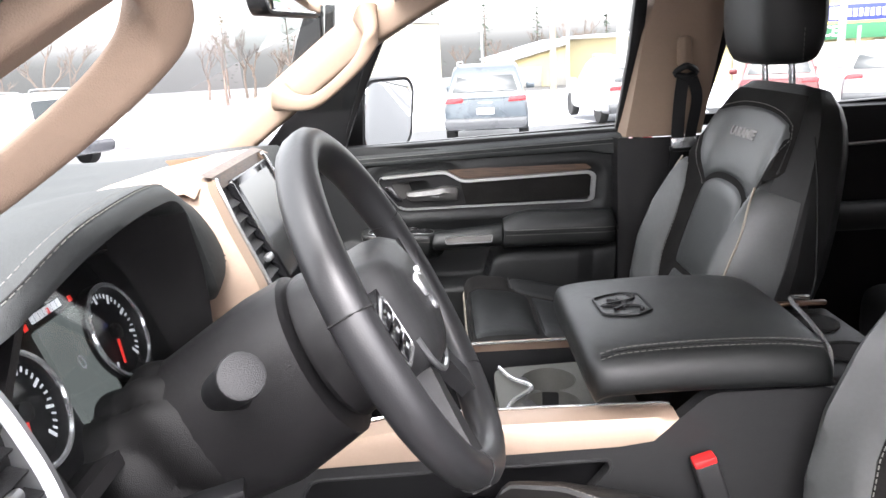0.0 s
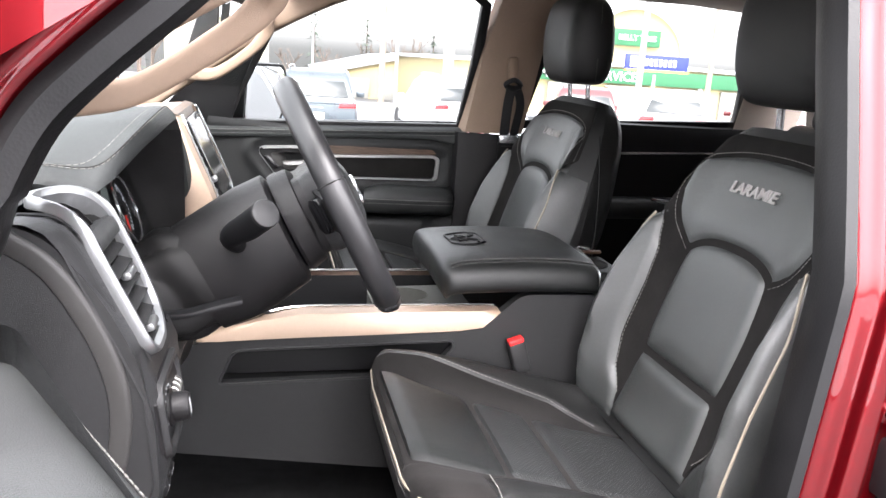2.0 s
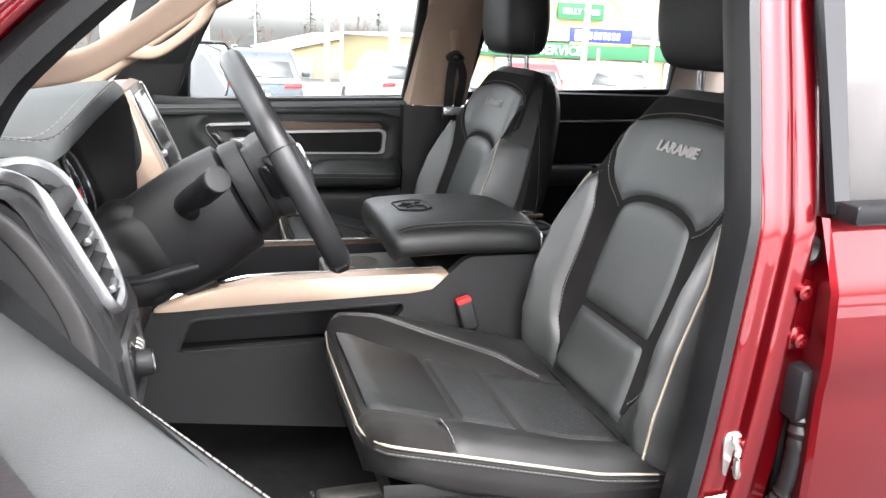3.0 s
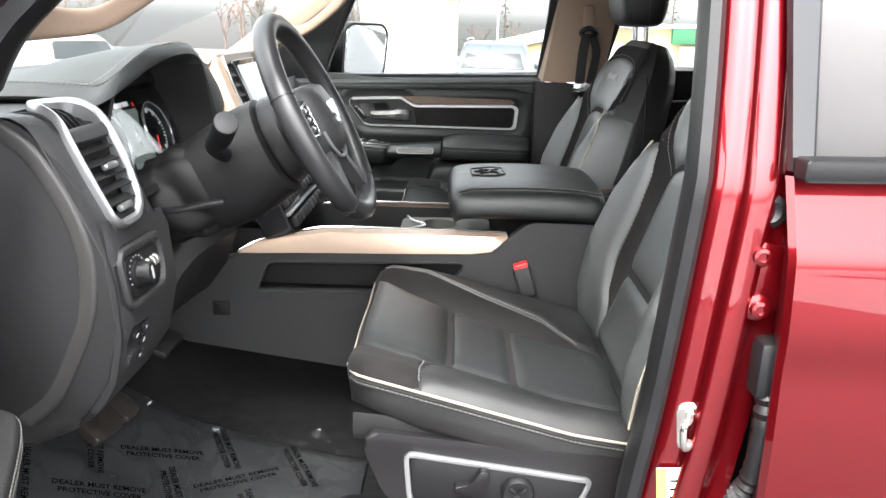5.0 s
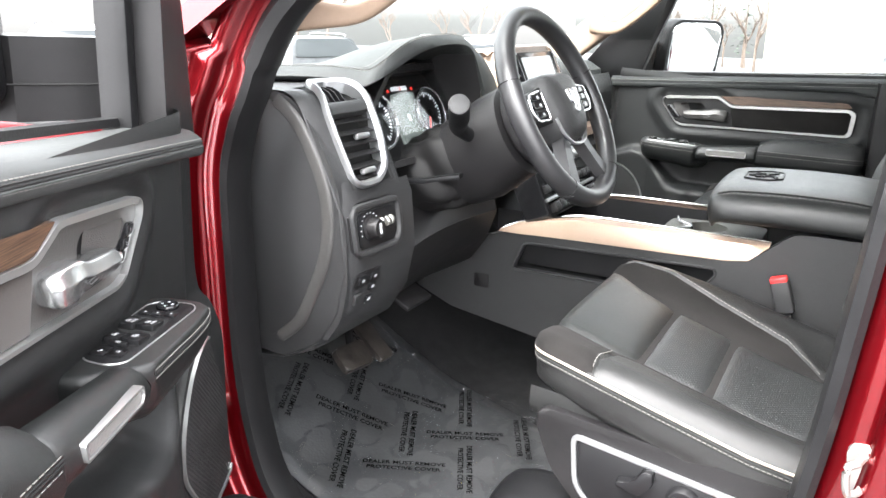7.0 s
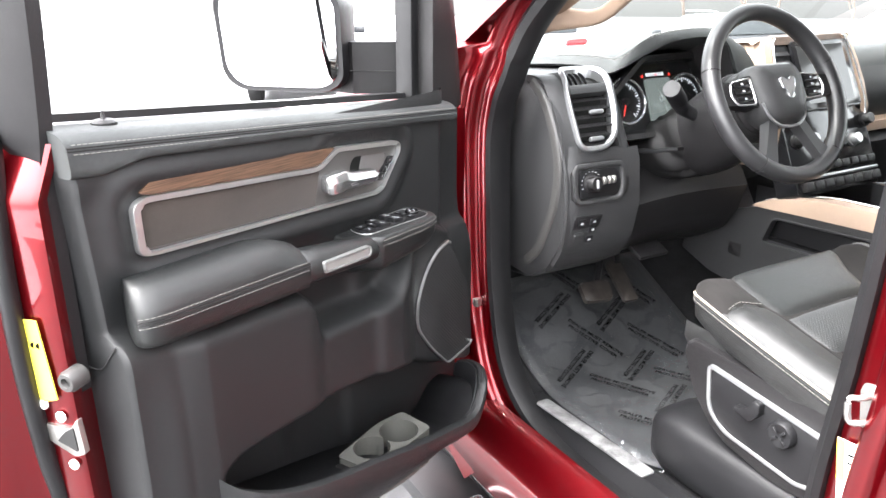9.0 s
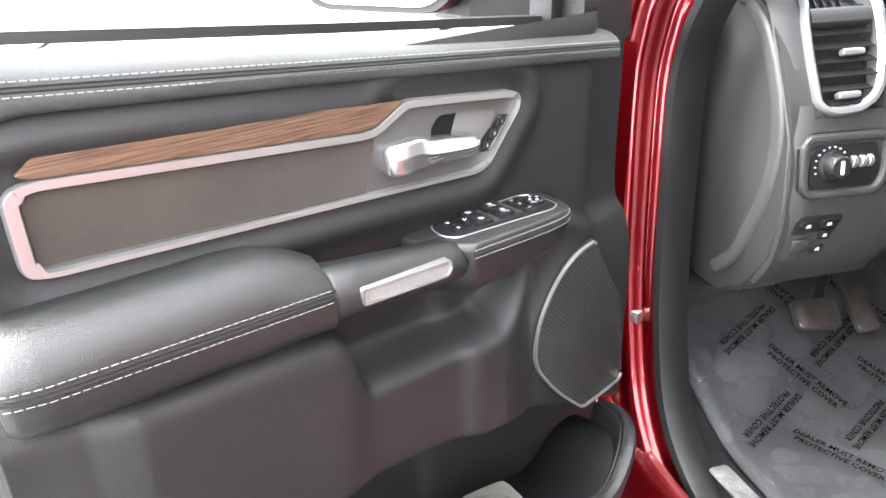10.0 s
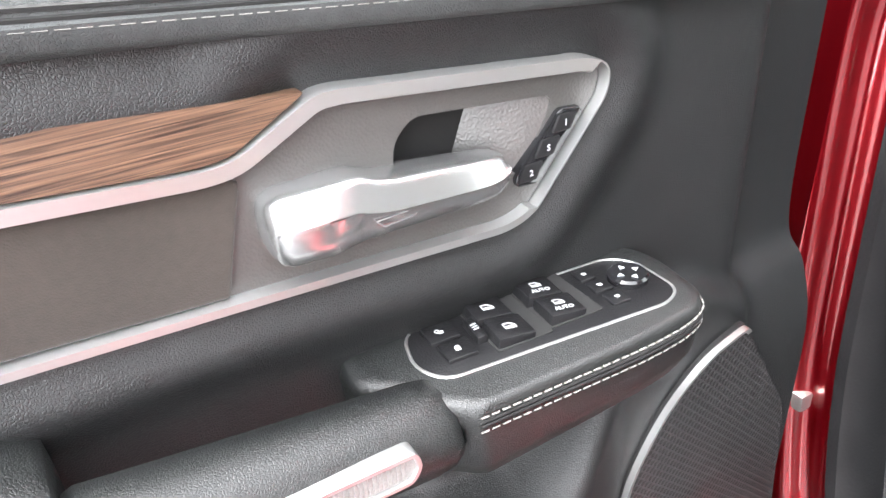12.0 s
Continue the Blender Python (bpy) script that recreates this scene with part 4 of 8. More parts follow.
    front = [p.x < .040 and p.y < 1.319 for p in lp]
    wide = [.0012 if f else w for f, w in zip(front, wide)]
    inner = inset(lp, wide)
    P("bezel", band(lp, inner, pl(-.012), -.02, .0082, .0022), bezel_satin, None, "satin silver bezel")
    wd = [(.532, 1.3475), (.515, 1.3615), (.495, 1.3680), (.300, 1.3500), (.1655, 1.3382), (.203, 1.3178), (.218, 1.3168), (.52, 1.3435)]
    P("wood_inlay", plate(rounded(wd, [.003, .008, .010, .02, .003, .006, .004, .006], 3), pl(-.02), 0, .0155, .004, 3), wood, None, "brown open-grain wood inlay")
    sd = [(.533, 1.331), (.532, 1.271), (.2155, 1.2485), (.2005, 1.304), (.206, 1.3068), (.22, 1.3062), (.52, 1.333)]
    # darker suede on the passenger door stands for its shade
    P("suede_insert", plate(rounded(sd, [.006, .008, .002, .002, .004, .004, .008], 3), pl(-.02), 0, .0118, .0025, 3), suede if mirrored else suede_brown, None, "suede insert, darker copy for the shaded door" if mirrored else "dark brown suede insert")
    # shade behind the handle put into a near-black back; lit wall stays grey
    cu = P("handle_cup", sheet([[(u, -.036, z) for u, z in ((.13, 1.262), (.13, 1.316))], [(u, -.036, z) for u, z in ((.066, 1.262), (.058, 1.316))]]), dark_hole, None, "recess behind the handle, its shade painted near-black")
    P("cup_rear_wall", sheet([[(.080, -.034, 1.266), (.062, -.034, 1.312)], [(.060, -.020, 1.264), (.038, -.020, 1.312)], [(.043, -.013, 1.262), (.021, -.013, 1.304)]]), grey_plate, cu, "pale sloping wall of the recess")
    # pull handle: square root, tapering blade, flat upper facet over a hollowed lower one
    rings = []
    for u, zt, zb, w in ((.1960, 1.287, 1.274, -.004), (.1950, 1.291, 1.268, .004), (.1925, 1.2945, 1.2645, .009), (.1880, 1.2965, 1.2635, .012), (.170, 1.2972, 1.2630, .0135), (.156, 1.2976, 1.2628, .0140), (.150, 1.2970, 1.2626, .0140), (.142, 1.2935, 1.2624, .0138), (.132, 1.2908, 1.2620, .0132), (.110, 1.2880, 1.2606, .0118), (.090, 1.2850, 1.2590, .0098), (.078, 1.2834, 1.2580, .0080), (.070, 1.2822, 1.2600, .0064), (.065, 1.2812, 1.2640, .0048), (.0625, 1.2800, 1.2700, .0028), (.0615, 1.2785, 1.2735, -.004)):
        hol = .0055 * max(0.0, min(1.0, (.162 - u) / .008)) * max(0.0, min(1.0, (u - .064) / .012))
        h = zt - zb
        mid = .60 if u > .15 else .55
        rings.append([(u, -.016, zb + .003), (u, w - hol - .004, zb + .0004), (u, w - hol - .0016, zb + .0020), (u, w - hol * .95, zb + .30 * h), (u, w - hol * .80, zb + (mid - .06) * h), (u, w - .0004, zb + (mid - .01) * h), (u, w, zb + mid * h), (u, w - .0005, zb + (mid + .03) * h), (u, w - .0055, zt - .0035), (u, w - .0068, zt - .0012), (u, w - .0090, zt), (u, -.016, zt - .0005)])
    # plain grey on the passenger door paints the satin's dim reflections
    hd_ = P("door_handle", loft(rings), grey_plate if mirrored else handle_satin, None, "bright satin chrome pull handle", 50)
    P("lock_slot", sweep([(q.x, .0068 + .004 * (q.x - .12) / .03, q.y) for q in rounded([(.146, 1.2742), (.120, 1.2730), (.124, 1.2695), (.142, 1.2700)], .001, 2)], circle(.0004, 5), (0, 1, 0), True), silver, hd_)
    mb_ = [(.0215, 1.2945), (.0065, 1.2930), (.0055, 1.2885), (.0345, 1.2545), (.0500, 1.2550), (.0515, 1.2605)]
    ms = P("memory_switch", plate(rounded(mb_, .003, 3), pl(-.016), 0, .0075, .0012), gloss_black, None, "black three-button memory switch")
    if not mirrored:
        for i, tx in enumerate(("1", "S", "2")):
            c = Vector((.0172 + .0118 * i, -.0084, 1.2865 - .0120 * i))
            bt = P("button", plate(rounded([(-.0078, .0052), (.0052, .0052), (.0098, -.0048), (-.0030, -.0048)], .0012, 2), Matrix.Translation(c) @ pl(0), -.002, .0014, .0008), plastic_black, ms)
            q = Matrix.Translation(c + Vector((.001, .0016, 0))) @ Matrix(((-1, 0, 0, 0), (0, 0, 1, 0), (0, 1, 0, 0), (0, 0, 0, 1)))
            lettering(tx, .0052, m @ q, icon, "digit", bt, .0001, .0001)

    # armrest with double stitching
    def arm(u):
        t = (.605 - u) / .30
        top = 1.250 - .008 * t - .026 * max(0, (t - .72) / .28) ** 2
        low = 1.166 - .014 * t
        return top, low, .066 - .016 * max(0, (.14 - t) / .14) ** 2

    def cut(u, w):
        return u - .030 * max(0.0, min(1.0, (u - .50) / .10)) * (1 - w / .066)
    rings, us2 = [], [.607, .604, .598, .585, .56, .50, .44, .40, .37, .345, .325, .313, .309]
    for u in us2:
        top, low, w = arm(u)
        k = {.607: .55, .604: .80, .598: .94}.get(u, 1)
        rings.append([(cut(u, q), q, z) for q, z in ((-.03, low + .006), (-.03, top - .012), (-.004, top - .004), (w * .40 * k, top + .001), (w * .66 * k, top - .005), (w * .86 * k, top - .017), (w * .96 * k, top - .030), (w * k, low + .046), (w * k, low + .040), (w * k, low + .034), (w * .99 * k, low + .014), (w * .93 * k, low + .004), (w * .80 * k, low))])
    ar = P("armrest", loft(rings), leather_soft, None, "padded black leather armrest with pale double stitching", 60)
    for dz in (.034, .047):
        P("stitching", stitches([(u, arm(u)[2] + .0006, arm(u)[1] + dz) for u in us2[2:]], .0006, .0056, .0022), thread, ar)
    for dz in (.0385, .0425):
        P("seam_groove", tube([(u, arm(u)[2] - .0003, arm(u)[1] + dz) for u in us2[2:]], .0012, 5, sm=1), dark_hole, ar)
    # pull grip with its lit strip
    rings = []
    for u, top, low, w in ((.3085, 1.203, 1.162, .056), (.3070, 1.210, 1.158, .062), (.302, 1.212, 1.156, .064), (.27, 1.207, 1.154, .064), (.20, 1.197, 1.148, .062), (.150, 1.190, 1.142, .060), (.138, 1.187, 1.142, .059), (.131, 1.183, 1.144, .056), (.128, 1.178, 1.150, .050)):
        rings.append([(u, .016, low + .006), (u, .012, top - .026), (u, .014, top - .014), (u, .024, top - .003), (u, w - .020, top - .003), (u, w - .008, top - .010), (u, w - .001, top - .022), (u, w, low + .018), (u, w - .003, low + .007), (u, w - .012, low)])
    pu = P("pull_grip", loft(rings), leather_soft, None, "charcoal leather-grained door pull", 60)
    strip = [(.281, 1.1885), (.279, 1.1690), (.166, 1.1605), (.160, 1.1690), (.163, 1.1800)]
    st_o = rounded(strip, .004, 3)
    on_grip = Matrix(((1, 0, 0, 0), (.0333, 0, 1, .055), (0, 1, 0, 0), (0, 0, 0, 1)))
    ls = P("light_strip_frame", band(st_o, inset(st_o, .0028), on_grip, -.006, .0036, .0008), bezel_satin, pu, "thin satin frame")
    P("light_strip", plate(inset(st_o, .0022), on_grip, -.006, .0014, .0004), frosted, ls, "ribbed pale light strip")
    bm = bmesh.new()
    for i in range(44):
        u = .168 + .0025 * i
        lo_, hi_ = 1.1646 + .078 * (u - .168), 1.1778 + .078 * (u - .168)
        plate([(u, lo_), (u + .0012, lo_), (u + .0012, hi_), (u, hi_)], on_grip, .001, .0020, 0, bm=bm)
    P("strip_ribs", bm, frosted, ls)
    # window switch pod
    pod = [(.166, -.040), (.060, -.040), (-.046, -.022), (-.054, .0), (-.048, .046), (-.034, .060), (.010, .064), (.122, .058), (.140, .040), (.152, .018), (.166, .006)]
    pp = rounded(pod, [.006, .01, .010, .012, .012, .014, .02, .006, .010, .012, .012], 4)

    def ringp(f, z, dw=0.0):
        c = Vector((.055, .010))
        return [(c.x + (p.x - c.x) * f, c.y + (p.y - c.y) * f + dw, z - .010 * max(0, (p.x - .02) / .14) * (z < 1.15)) for p in pp]
    pb = P("switch_pod", loft([ringp(.80, 1.120, -.008), ringp(.90, 1.130, -.004), ringp(.965, 1.146), ringp(.99, 1.160), ringp(1.0, 1.168), ringp(1.0, 1.1725), ringp(.985, 1.1780), ringp(.955, 1.1805), ringp(.90, 1.1812)]), leather_soft, None, "charcoal window switch pod with pale stitching", 60)
    edge = [(.1235, .0585), (.08, .0610), (.010, .0645), (-.030, .0600), (-.046, .045), (-.0535, .010)]
    ep = catmull([(u, w, 0) for u, w in edge], 6)
    for dz in (1.1752, 1.1655):
        P("stitching", stitches([(p.x, p.y + .0003, dz) for p in ep], .0006, .0046, .0018), thread, pb)
    for dz in (1.1690, 1.1718):
        P("seam_groove", tube([(p.x, p.y - .0006, dz) for p in ep], .0011, 5, sm=1), dark_hole, pb)
    rim = rounded([(.1275, -.012), (.1345, .012), (.126, .0300), (-.018, .0475), (-.033, .040), (-.034, .002), (-.022, -.0115), (.044, -.0175), (.116, -.0205)], [.010, .012, .010, .012, .010, .012, .012, .01, .010], 4)
    P("switch_rim", sweep([(p.x, p.y, 1.1815) for p in rim], circle(.0010, 6), (0, 0, 1), True), bezel_satin, pb, "thin satin chrome rim")
    sp = P("switch_plate", plate(inset(rim, .001), Matrix.Translation((0, 0, 1.178)), 0, .0040, .0006), plastic_black, pb, "black switch plate")
    zt = 1.182

    def button(n, u, w, su, sw, h, tilt_, material=plastic_black):
        q = Matrix.Translation((u, w, zt)) @ pose(0, 0, 0, 0, tilt_, -6)
        return P(n, plate(rounded([(-su / 2, -sw / 2), (su / 2, -sw / 2), (su / 2, sw / 2), (-su / 2, sw / 2)], .0012, 2), q, -.003, h, .0010), material, sp), q

    def window_icon(q, h, par, x0=0.0, y0=0.0, k=1.0):
        sh = rounded([(-.0034 * k + x0, -.0022 * k + y0), (.0034 * k + x0, -.0022 * k + y0), (.0034 * k + x0, .0004 * k + y0), (.0008 * k + x0, .0026 * k + y0), (-.0034 * k + x0, .0026 * k + y0)], .0004, 2)
        P("icon", band(sh, inset(sh, .0007 * k), q, h, h + .0003, 0), icon, par)
        P("icon", plate([(-.0022 * k + x0, -.0010 * k + y0), (.0022 * k + x0, -.0010 * k + y0), (.0022 * k + x0, -.0002 * k + y0), (-.0022 * k + x0, -.0002 * k + y0)], q, h, h + .0003, 0), icon, par)
    turn = pose(0, 0, 0, 0, 0, 180)
    for w in (-.005, .0135):
        b_, q = button("lock_switch", .108, w, .0185, .0165, .0022, 0)
        P("icon", plate(rounded([(-.0016, -.0022), (.0016, -.0022), (.0016, .0002), (-.0016, .0002)], .0005, 2), q @ turn, .0022, .0025, 0), icon, b_)
        P("icon", band(circle_loop(.0016, (0 if w > 0 else -.0016, .0006)), circle_loop(.0010, (0 if w > 0 else -.0016, .0006)), q @ turn, .0022, .0025, 0), icon, b_)
    for u0, auto in ((.0765, False), (.0400, True)):
        # shade round the rockers painted as a near-black plate
        P("switch_well", plate(rounded([(u0 - .0240, -.017), (u0 + .012, -.0165), (u0 + .014, .0280), (u0 - .0225, .0305)], .002, 2), Matrix.Translation((0, 0, zt)), -.002, .0006, 0), dark_hole, sp)
        for w in (-.0045, .0175):
            b_, q = button("window_switch", u0, w, .0235, .0205, .0058, -7)
            if auto:
                window_icon(q @ turn, .0058, b_, 0, .0022, 1.0)
                lettering("AUTO", .0046, m @ q @ turn @ Matrix.Translation((0, -.0042, .0059)), icon, "auto_mark", b_, .0001, .0001)
            else:
                window_icon(q @ turn, .0058, b_, 0, 0, 1.1)
    lk, q = button("lockout_switch", .0915, .006, .0065, .020, .0048, 0)
    for k in range(3):
        P("icon", plate([(-.0018, -.0030 + k * .0022), (.0018, -.0026 + k * .0022), (.0018, -.0018 + k * .0022), (-.0018, -.0022 + k * .0022)], q, .0048, .0051, 0), icon, lk)
    for w, su in ((-.003, .011), (.0115, .013), (.0270, .013)):
        b_, q = button("mirror_switch", .0040, w, su, .0125, .0018, 0)
        P("icon", plate([(-.0016, -.0010), (.0016, -.0010), (.0006, .0012), (-.0016, .0012)], q, .0018, .0021, 0), icon, b_)
    kn = P("mirror_knob", lathe([(.0128, -.001), (.0128, .0034), (.0112, .0048), (.0085, .0042), (.0015, .0042)], Matrix.Translation((-.0165, .0145, zt)), 28), gloss_black, sp)
    for a in range(4):
        q = Matrix.Translation((-.0165 + .0066 * math.cos(a * math.pi / 2), .0145 + .0066 * math.sin(a * math.pi / 2), zt + .0046)) @ pose(0, 0, 0, 0, 0, a * 90)
        P("arrow", plate([(-.0018, -.0020), (.0022, 0), (-.0018, .0020)], q, 0, .0003, 0), icon, kn)

    # speaker with a bright edge on its rear side
    spk = [(-.150, 1.084), (-.236, .956), (-.257, .812), (-.250, .800), (-.148, .799), (-.075, .868), (-.020, .940), (-.026, 1.000), (-.062, 1.052), (-.104, 1.078)]
    sk = rounded(spk, [.006, .02, .010, .008, .012, .04, .03, .04, .03, .02], 4)
    tilt = Matrix(((1, 0, 0, 0), (.08, 0, 1, .0195), (0, 1, 0, 0), (0, 0, 0, 1)))
    g = P("speaker_grille", plate(sk, tilt, -.03, .004, .003), grille_cloth, None, "black woven-wire speaker grille")
    k1 = [i for i, p in enumerate(sk) if not (p.x < -.16 and p.y > .81)]
    s0 = next(i for i in range(len(sk)) if i in k1 and (i - 1) % len(sk) not in k1)
    run = [sk[(s0 + i) % len(sk)] for i in range(len(k1))]
    P("speaker_trim", sweep([tilt @ Vector((p.x, p.y, .003)) for p in run], [(-.0030, -.008), (.0026, -.008), (.0020, .0032), (-.0018, .0040)], (0, 1, 0)), bezel_satin, g, "bright satin speaker edge")
    P("speaker_frame", sweep([tilt @ Vector((p.x, p.y, -.002)) for p in sk], [(-.006, -.02), (.007, -.02), (.005, .003), (-.003, .004)], (0, 1, 0), True), plastic, g)
    # big lower pocket: rolled lip, bowed wall, floor
    lip = catmull([(-.218, .005, .764), (-.208, .040, .781), (-.180, .082, .790), (-.145, .108, .783), (-.115, .120, .760), (-.088, .125, .744), (-.055, .126, .740), (.02, .126, .757), (.103, .126, .776), (.238, .125, .815), (.364, .120, .848), (.44, .104, .872), (.490, .075, .898), (.514, .034, .924)], 6)
    rows = []
    for p in lip:
        dz = .085 + .10 * max(0, min(1, p.x / .35))
        rows.append([(p.x, p.y - .018, p.z - .005), (p.x, p.y - .015, p.z + .002), (p.x, p.y - .006, p.z + .005), (p.x - .002, p.y + .003, p.z + .002), (p.x - .003, p.y + .006, p.z - .008), (p.x - .002, p.y + .003, p.z - .3 * dz), (p.x, p.y * .80, p.z - .65 * dz), (p.x, p.y * .45, p.z - dz), (p.x, -.03, min(.62, p.z - dz - .02))])
    P("pocket_wall", sheet(rows), lining_soft, None, "charcoal lower map pocket")
    thick(P("pocket_inside", sheet([[(p.x, p.y - .018, p.z - .005), (p.x * .98, max(-.02, p.y - .026), p.z - .05), (p.x * .98, -.04, p.z - .06)] for p in lip]), plastic_black, None), .004)
    cup_o = rounded([(.226, .020), (.222, .088), (.135, .104), (.050, .106), (.040, .026), (.100, .012)], [.010, .012, .02, .012, .012, .02], 4)
    cb = P("cup_holder", pierced(cup_o, twin((.096, .062), .038, (.168, .054), .035), Matrix.Translation((0, 0, .70)), 0, .078), cup_grey, None, "grey rubber twin cup holder in the pocket")
    P("cup_floor", plate(inset(cup_o, .003), Matrix.Translation((0, 0, .70)), .001, .006, 0), plastic_black, cb)
    P("cup_shelf", plate(rounded([(.262, .030), (.266, .092), (.226, .095), (.222, .022)], .010), Matrix.Translation((0, 0, .72)), 0, .045, .003), plastic, cb)
    # mirror triangle, window frame and outside mirror
    P("front_post", loft([[(u, w, z) for u, w in ((-.148, -.040), (-.150, -.030), (ub + .03, -.032), (ub + .004, -.040), (ub, -.060), (ub + .01, -.10), (-.150, -.10))] for z, ub in ((1.345, -.272), (1.45, -.258), (1.56, -.238), (1.66, -.212), (1.74, -.185))]), plastic, None, "black mirror triangle cover")
    P("glass_run", sweep([(-.140, -.085, 1.35), (-.138, -.083, 1.56), (-.13, -.07, 1.74)], rounded([(-.012, -.02), (.010, -.02), (.010, .02), (-.012, .02)], .004, 2), (0, 1, 0)), rubber, None)
    if not mirrored:
        P("rear_post", loft([[(u, w, z) for u, w in ((ua, -.050), (ua + .004, -.036), (ua + .022, -.034), (ub - .004, -.062), (ub, -.080), (ub - .01, -.12), (ua, -.12))] for z, ua, ub in ((1.10, .6165, .6265), (1.30, .6150, .6265), (1.375, .6130, .630), (1.405, .612, .640), (1.425, .609, .654), (1.45, .606, .662), (1.52, .600, .658), (1.62, .594, .650), (1.72, .575, .63), (1.80, .53, .60))]), plastic, None, "black window frame post")
        P("frame_header", sweep(catmull([(-.19, -.07, 1.72), (-.06, -.05, 1.775), (.2, -.04, 1.81), (.55, -.04, 1.80)], 5), rounded([(-.025, -.025), (.025, -.025), (.025, .025), (-.025, .025)], .008, 2), (0, 1, 0)), plastic, None)
    mg = basis((-.010, -.315, 1.452), (.50, -.87, -.02), (0, 0, 1)) if mirrored else basis((-.036, -.325, 1.482), (.40, -.917, -.02), (0, 0, 1))
    if mg.to_3x3().col[2].x < 0:
        mg = mg @ Matrix.Diagonal((1, 1, -1, 1))
    face = rounded([(-.135, -.085), (-.135, .075), (-.10, .10), (.10, .108), (.135, .08), (.128, -.075), (.09, -.105), (-.10, -.108)], .03, 4)
    rings = [[mg @ Vector((p.x * k + s, p.y * k, c)) for p in face] for k, c, s in ((.90, .010, 0), (.98, .012, 0), (1.0, 0, 0), (1.0, -.04, 0), (.93, -.085, -.004), (.75, -.115, -.01), (.4, -.13, -.015))]
    mr_ = P("mirror_housing", loft(rings), plastic_black, None, "black door mirror housing")
    P("mirror_glass", plate([(p.x * .90, p.y * .90) for p in face], mg, .006, .0125, .002), mirror, mr_, "door mirror glass")
    P("mirror_arm", loft([[(u, w, z) for w, z in ((wa, 1.372), (wa, 1.475), (wb, 1.475), (wb, 1.372))] for u, wa, wb in ((-.11, -.27, -.20), (-.16, -.22, -.14), (-.20, -.15, -.09), (-.21, -.10, -.06))]), plastic, mr_, "black mirror arm")
    P("arm_line", tube([(-.105, -.205, 1.418), (-.155, -.138, 1.418), (-.20, -.088, 1.418)], .0015, 5, sm=1), dark_hole, mr_)
    return d


door_m = Matrix(((.452, .8906, .051, -.2641), (-.8918, .4524, .0045, -1.1579), (-.0191, -.0475, .9987, .0293), (0, 0, 0, 1)))
door_m = door_m @ Matrix.Translation((.13, .02, 1.18)) @ Matrix.Scale(.964, 4) @ Matrix.Translation((-.13, -.02, -1.18))
front_door("driver_door", door_m, "open cherry red front door with black leather lining", False)
# the passenger's door is its mirror image, shut
pd = Matrix(((1, 0, 0, -.129), (0, -1, 0, .812), (0, 0, 1, -.010), (0, 0, 0, 1))) @ Matrix.Translation((0, 0, 1.3)) @ pose(0, 0, 0, 0, 3.6, 0) @ Matrix.Translation((0, 0, -1.305))
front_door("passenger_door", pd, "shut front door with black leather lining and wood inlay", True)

# ---- dashboard ----
dash = thing("dashboard", (-.5, 0, 1.0), "black leather and champagne dashboard", "dashboard")
# top pad from the windshield to the edge above the glove box
ys = [-.735 + 1.47 * i / 28 for i in range(29)]
def pad_z(x, y):
    return 1.405 + .020 * math.exp(-((x + .45) / .2) ** 2) - .05 * min(1, max(0, -.50 - y) / .08) - .015 * max(0, abs(y) - .6) / .15
rows = [[(x + .03 * (y / .73) ** 2, y, pad_z(x, y)) for y in ys] for x in (-.96, -.85, -.7, -.58, -.48, -.40)]
rows += [[(x if y > -.22 else -.415 - .01 * k, y, z - .012 * (k == 0 and abs(y) > .62)) for y in ys] for k, (x, z) in enumerate(((-.355, 1.415), (-.325, 1.385), (-.315, 1.33), (-.33, 1.26)))]
part("top_pad", sheet(rows), dash_leather, dash, "black leather-wrapped dash pad")
# passenger half: upper bin line and lower bin
part("bin_upper", sheet([[(x, y, z) for y in (.24, .35, .5, .66, .74)] for x, z in ((-.30, 1.375), (-.285, 1.34), (-.285, 1.26), (-.30, 1.235))]), leather, dash, "stitched upper bin lid")
part("bin_trim", sheet([[(x, y, z) for y in (.24, .5, .74)] for x, z in ((-.31, 1.235), (-.28, 1.225), (-.28, 1.20), (-.31, 1.19))]), champagne, dash)
part("glove_box", sheet([[(x, y, z) for y in (.20, .35, .5, .66, .74)] for x, z in ((-.30, 1.19), (-.27, 1.17), (-.275, 1.05), (-.33, .97), (-.45, .93), (-.8, .92))]), plastic, dash, "charcoal glove box door")
# driver's end: side cover, inset panel
m = basis((0, -.755, 0), (1, 0, 0), (0, 0, 1))
ec = [(-.50, 1.415), (-.355, 1.418), (-.318, 1.40), (-.275, 1.34), (-.246, 1.28), (-.230, 1.20), (-.228, 1.12), (-.243, 1.05), (-.285, .992), (-.36, .958), (-.50, .952)]
part("end_cover", plate(rounded(ec, .02, 3), m, -.05, 0.0, .020, 4), plastic_soft, dash, "grey moulded end cover")
ei = [(-.50, 1.405), (-.360, 1.403), (-.321, 1.372), (-.287, 1.315), (-.268, 1.26), (-.264, 1.21), (-.273, 1.155), (-.293, 1.105), (-.330, 1.035), (-.375, .995), (-.50, .985)]
part("end_inset", plate(rounded(ei, .02, 3), m, -.01, .004, .004, 2), plastic_soft, dash, "dark inset end panel")
part("end_strip", sweep(catmull([(x, -.7575, z) for x, z in ei[1:10]], 5), rounded([(-.013, -.004), (.012, -.004), (.009, .004), (-.009, .003)], .003, 2), (0, -1, 0)), edge_grey, dash, "lighter grey edge strip")
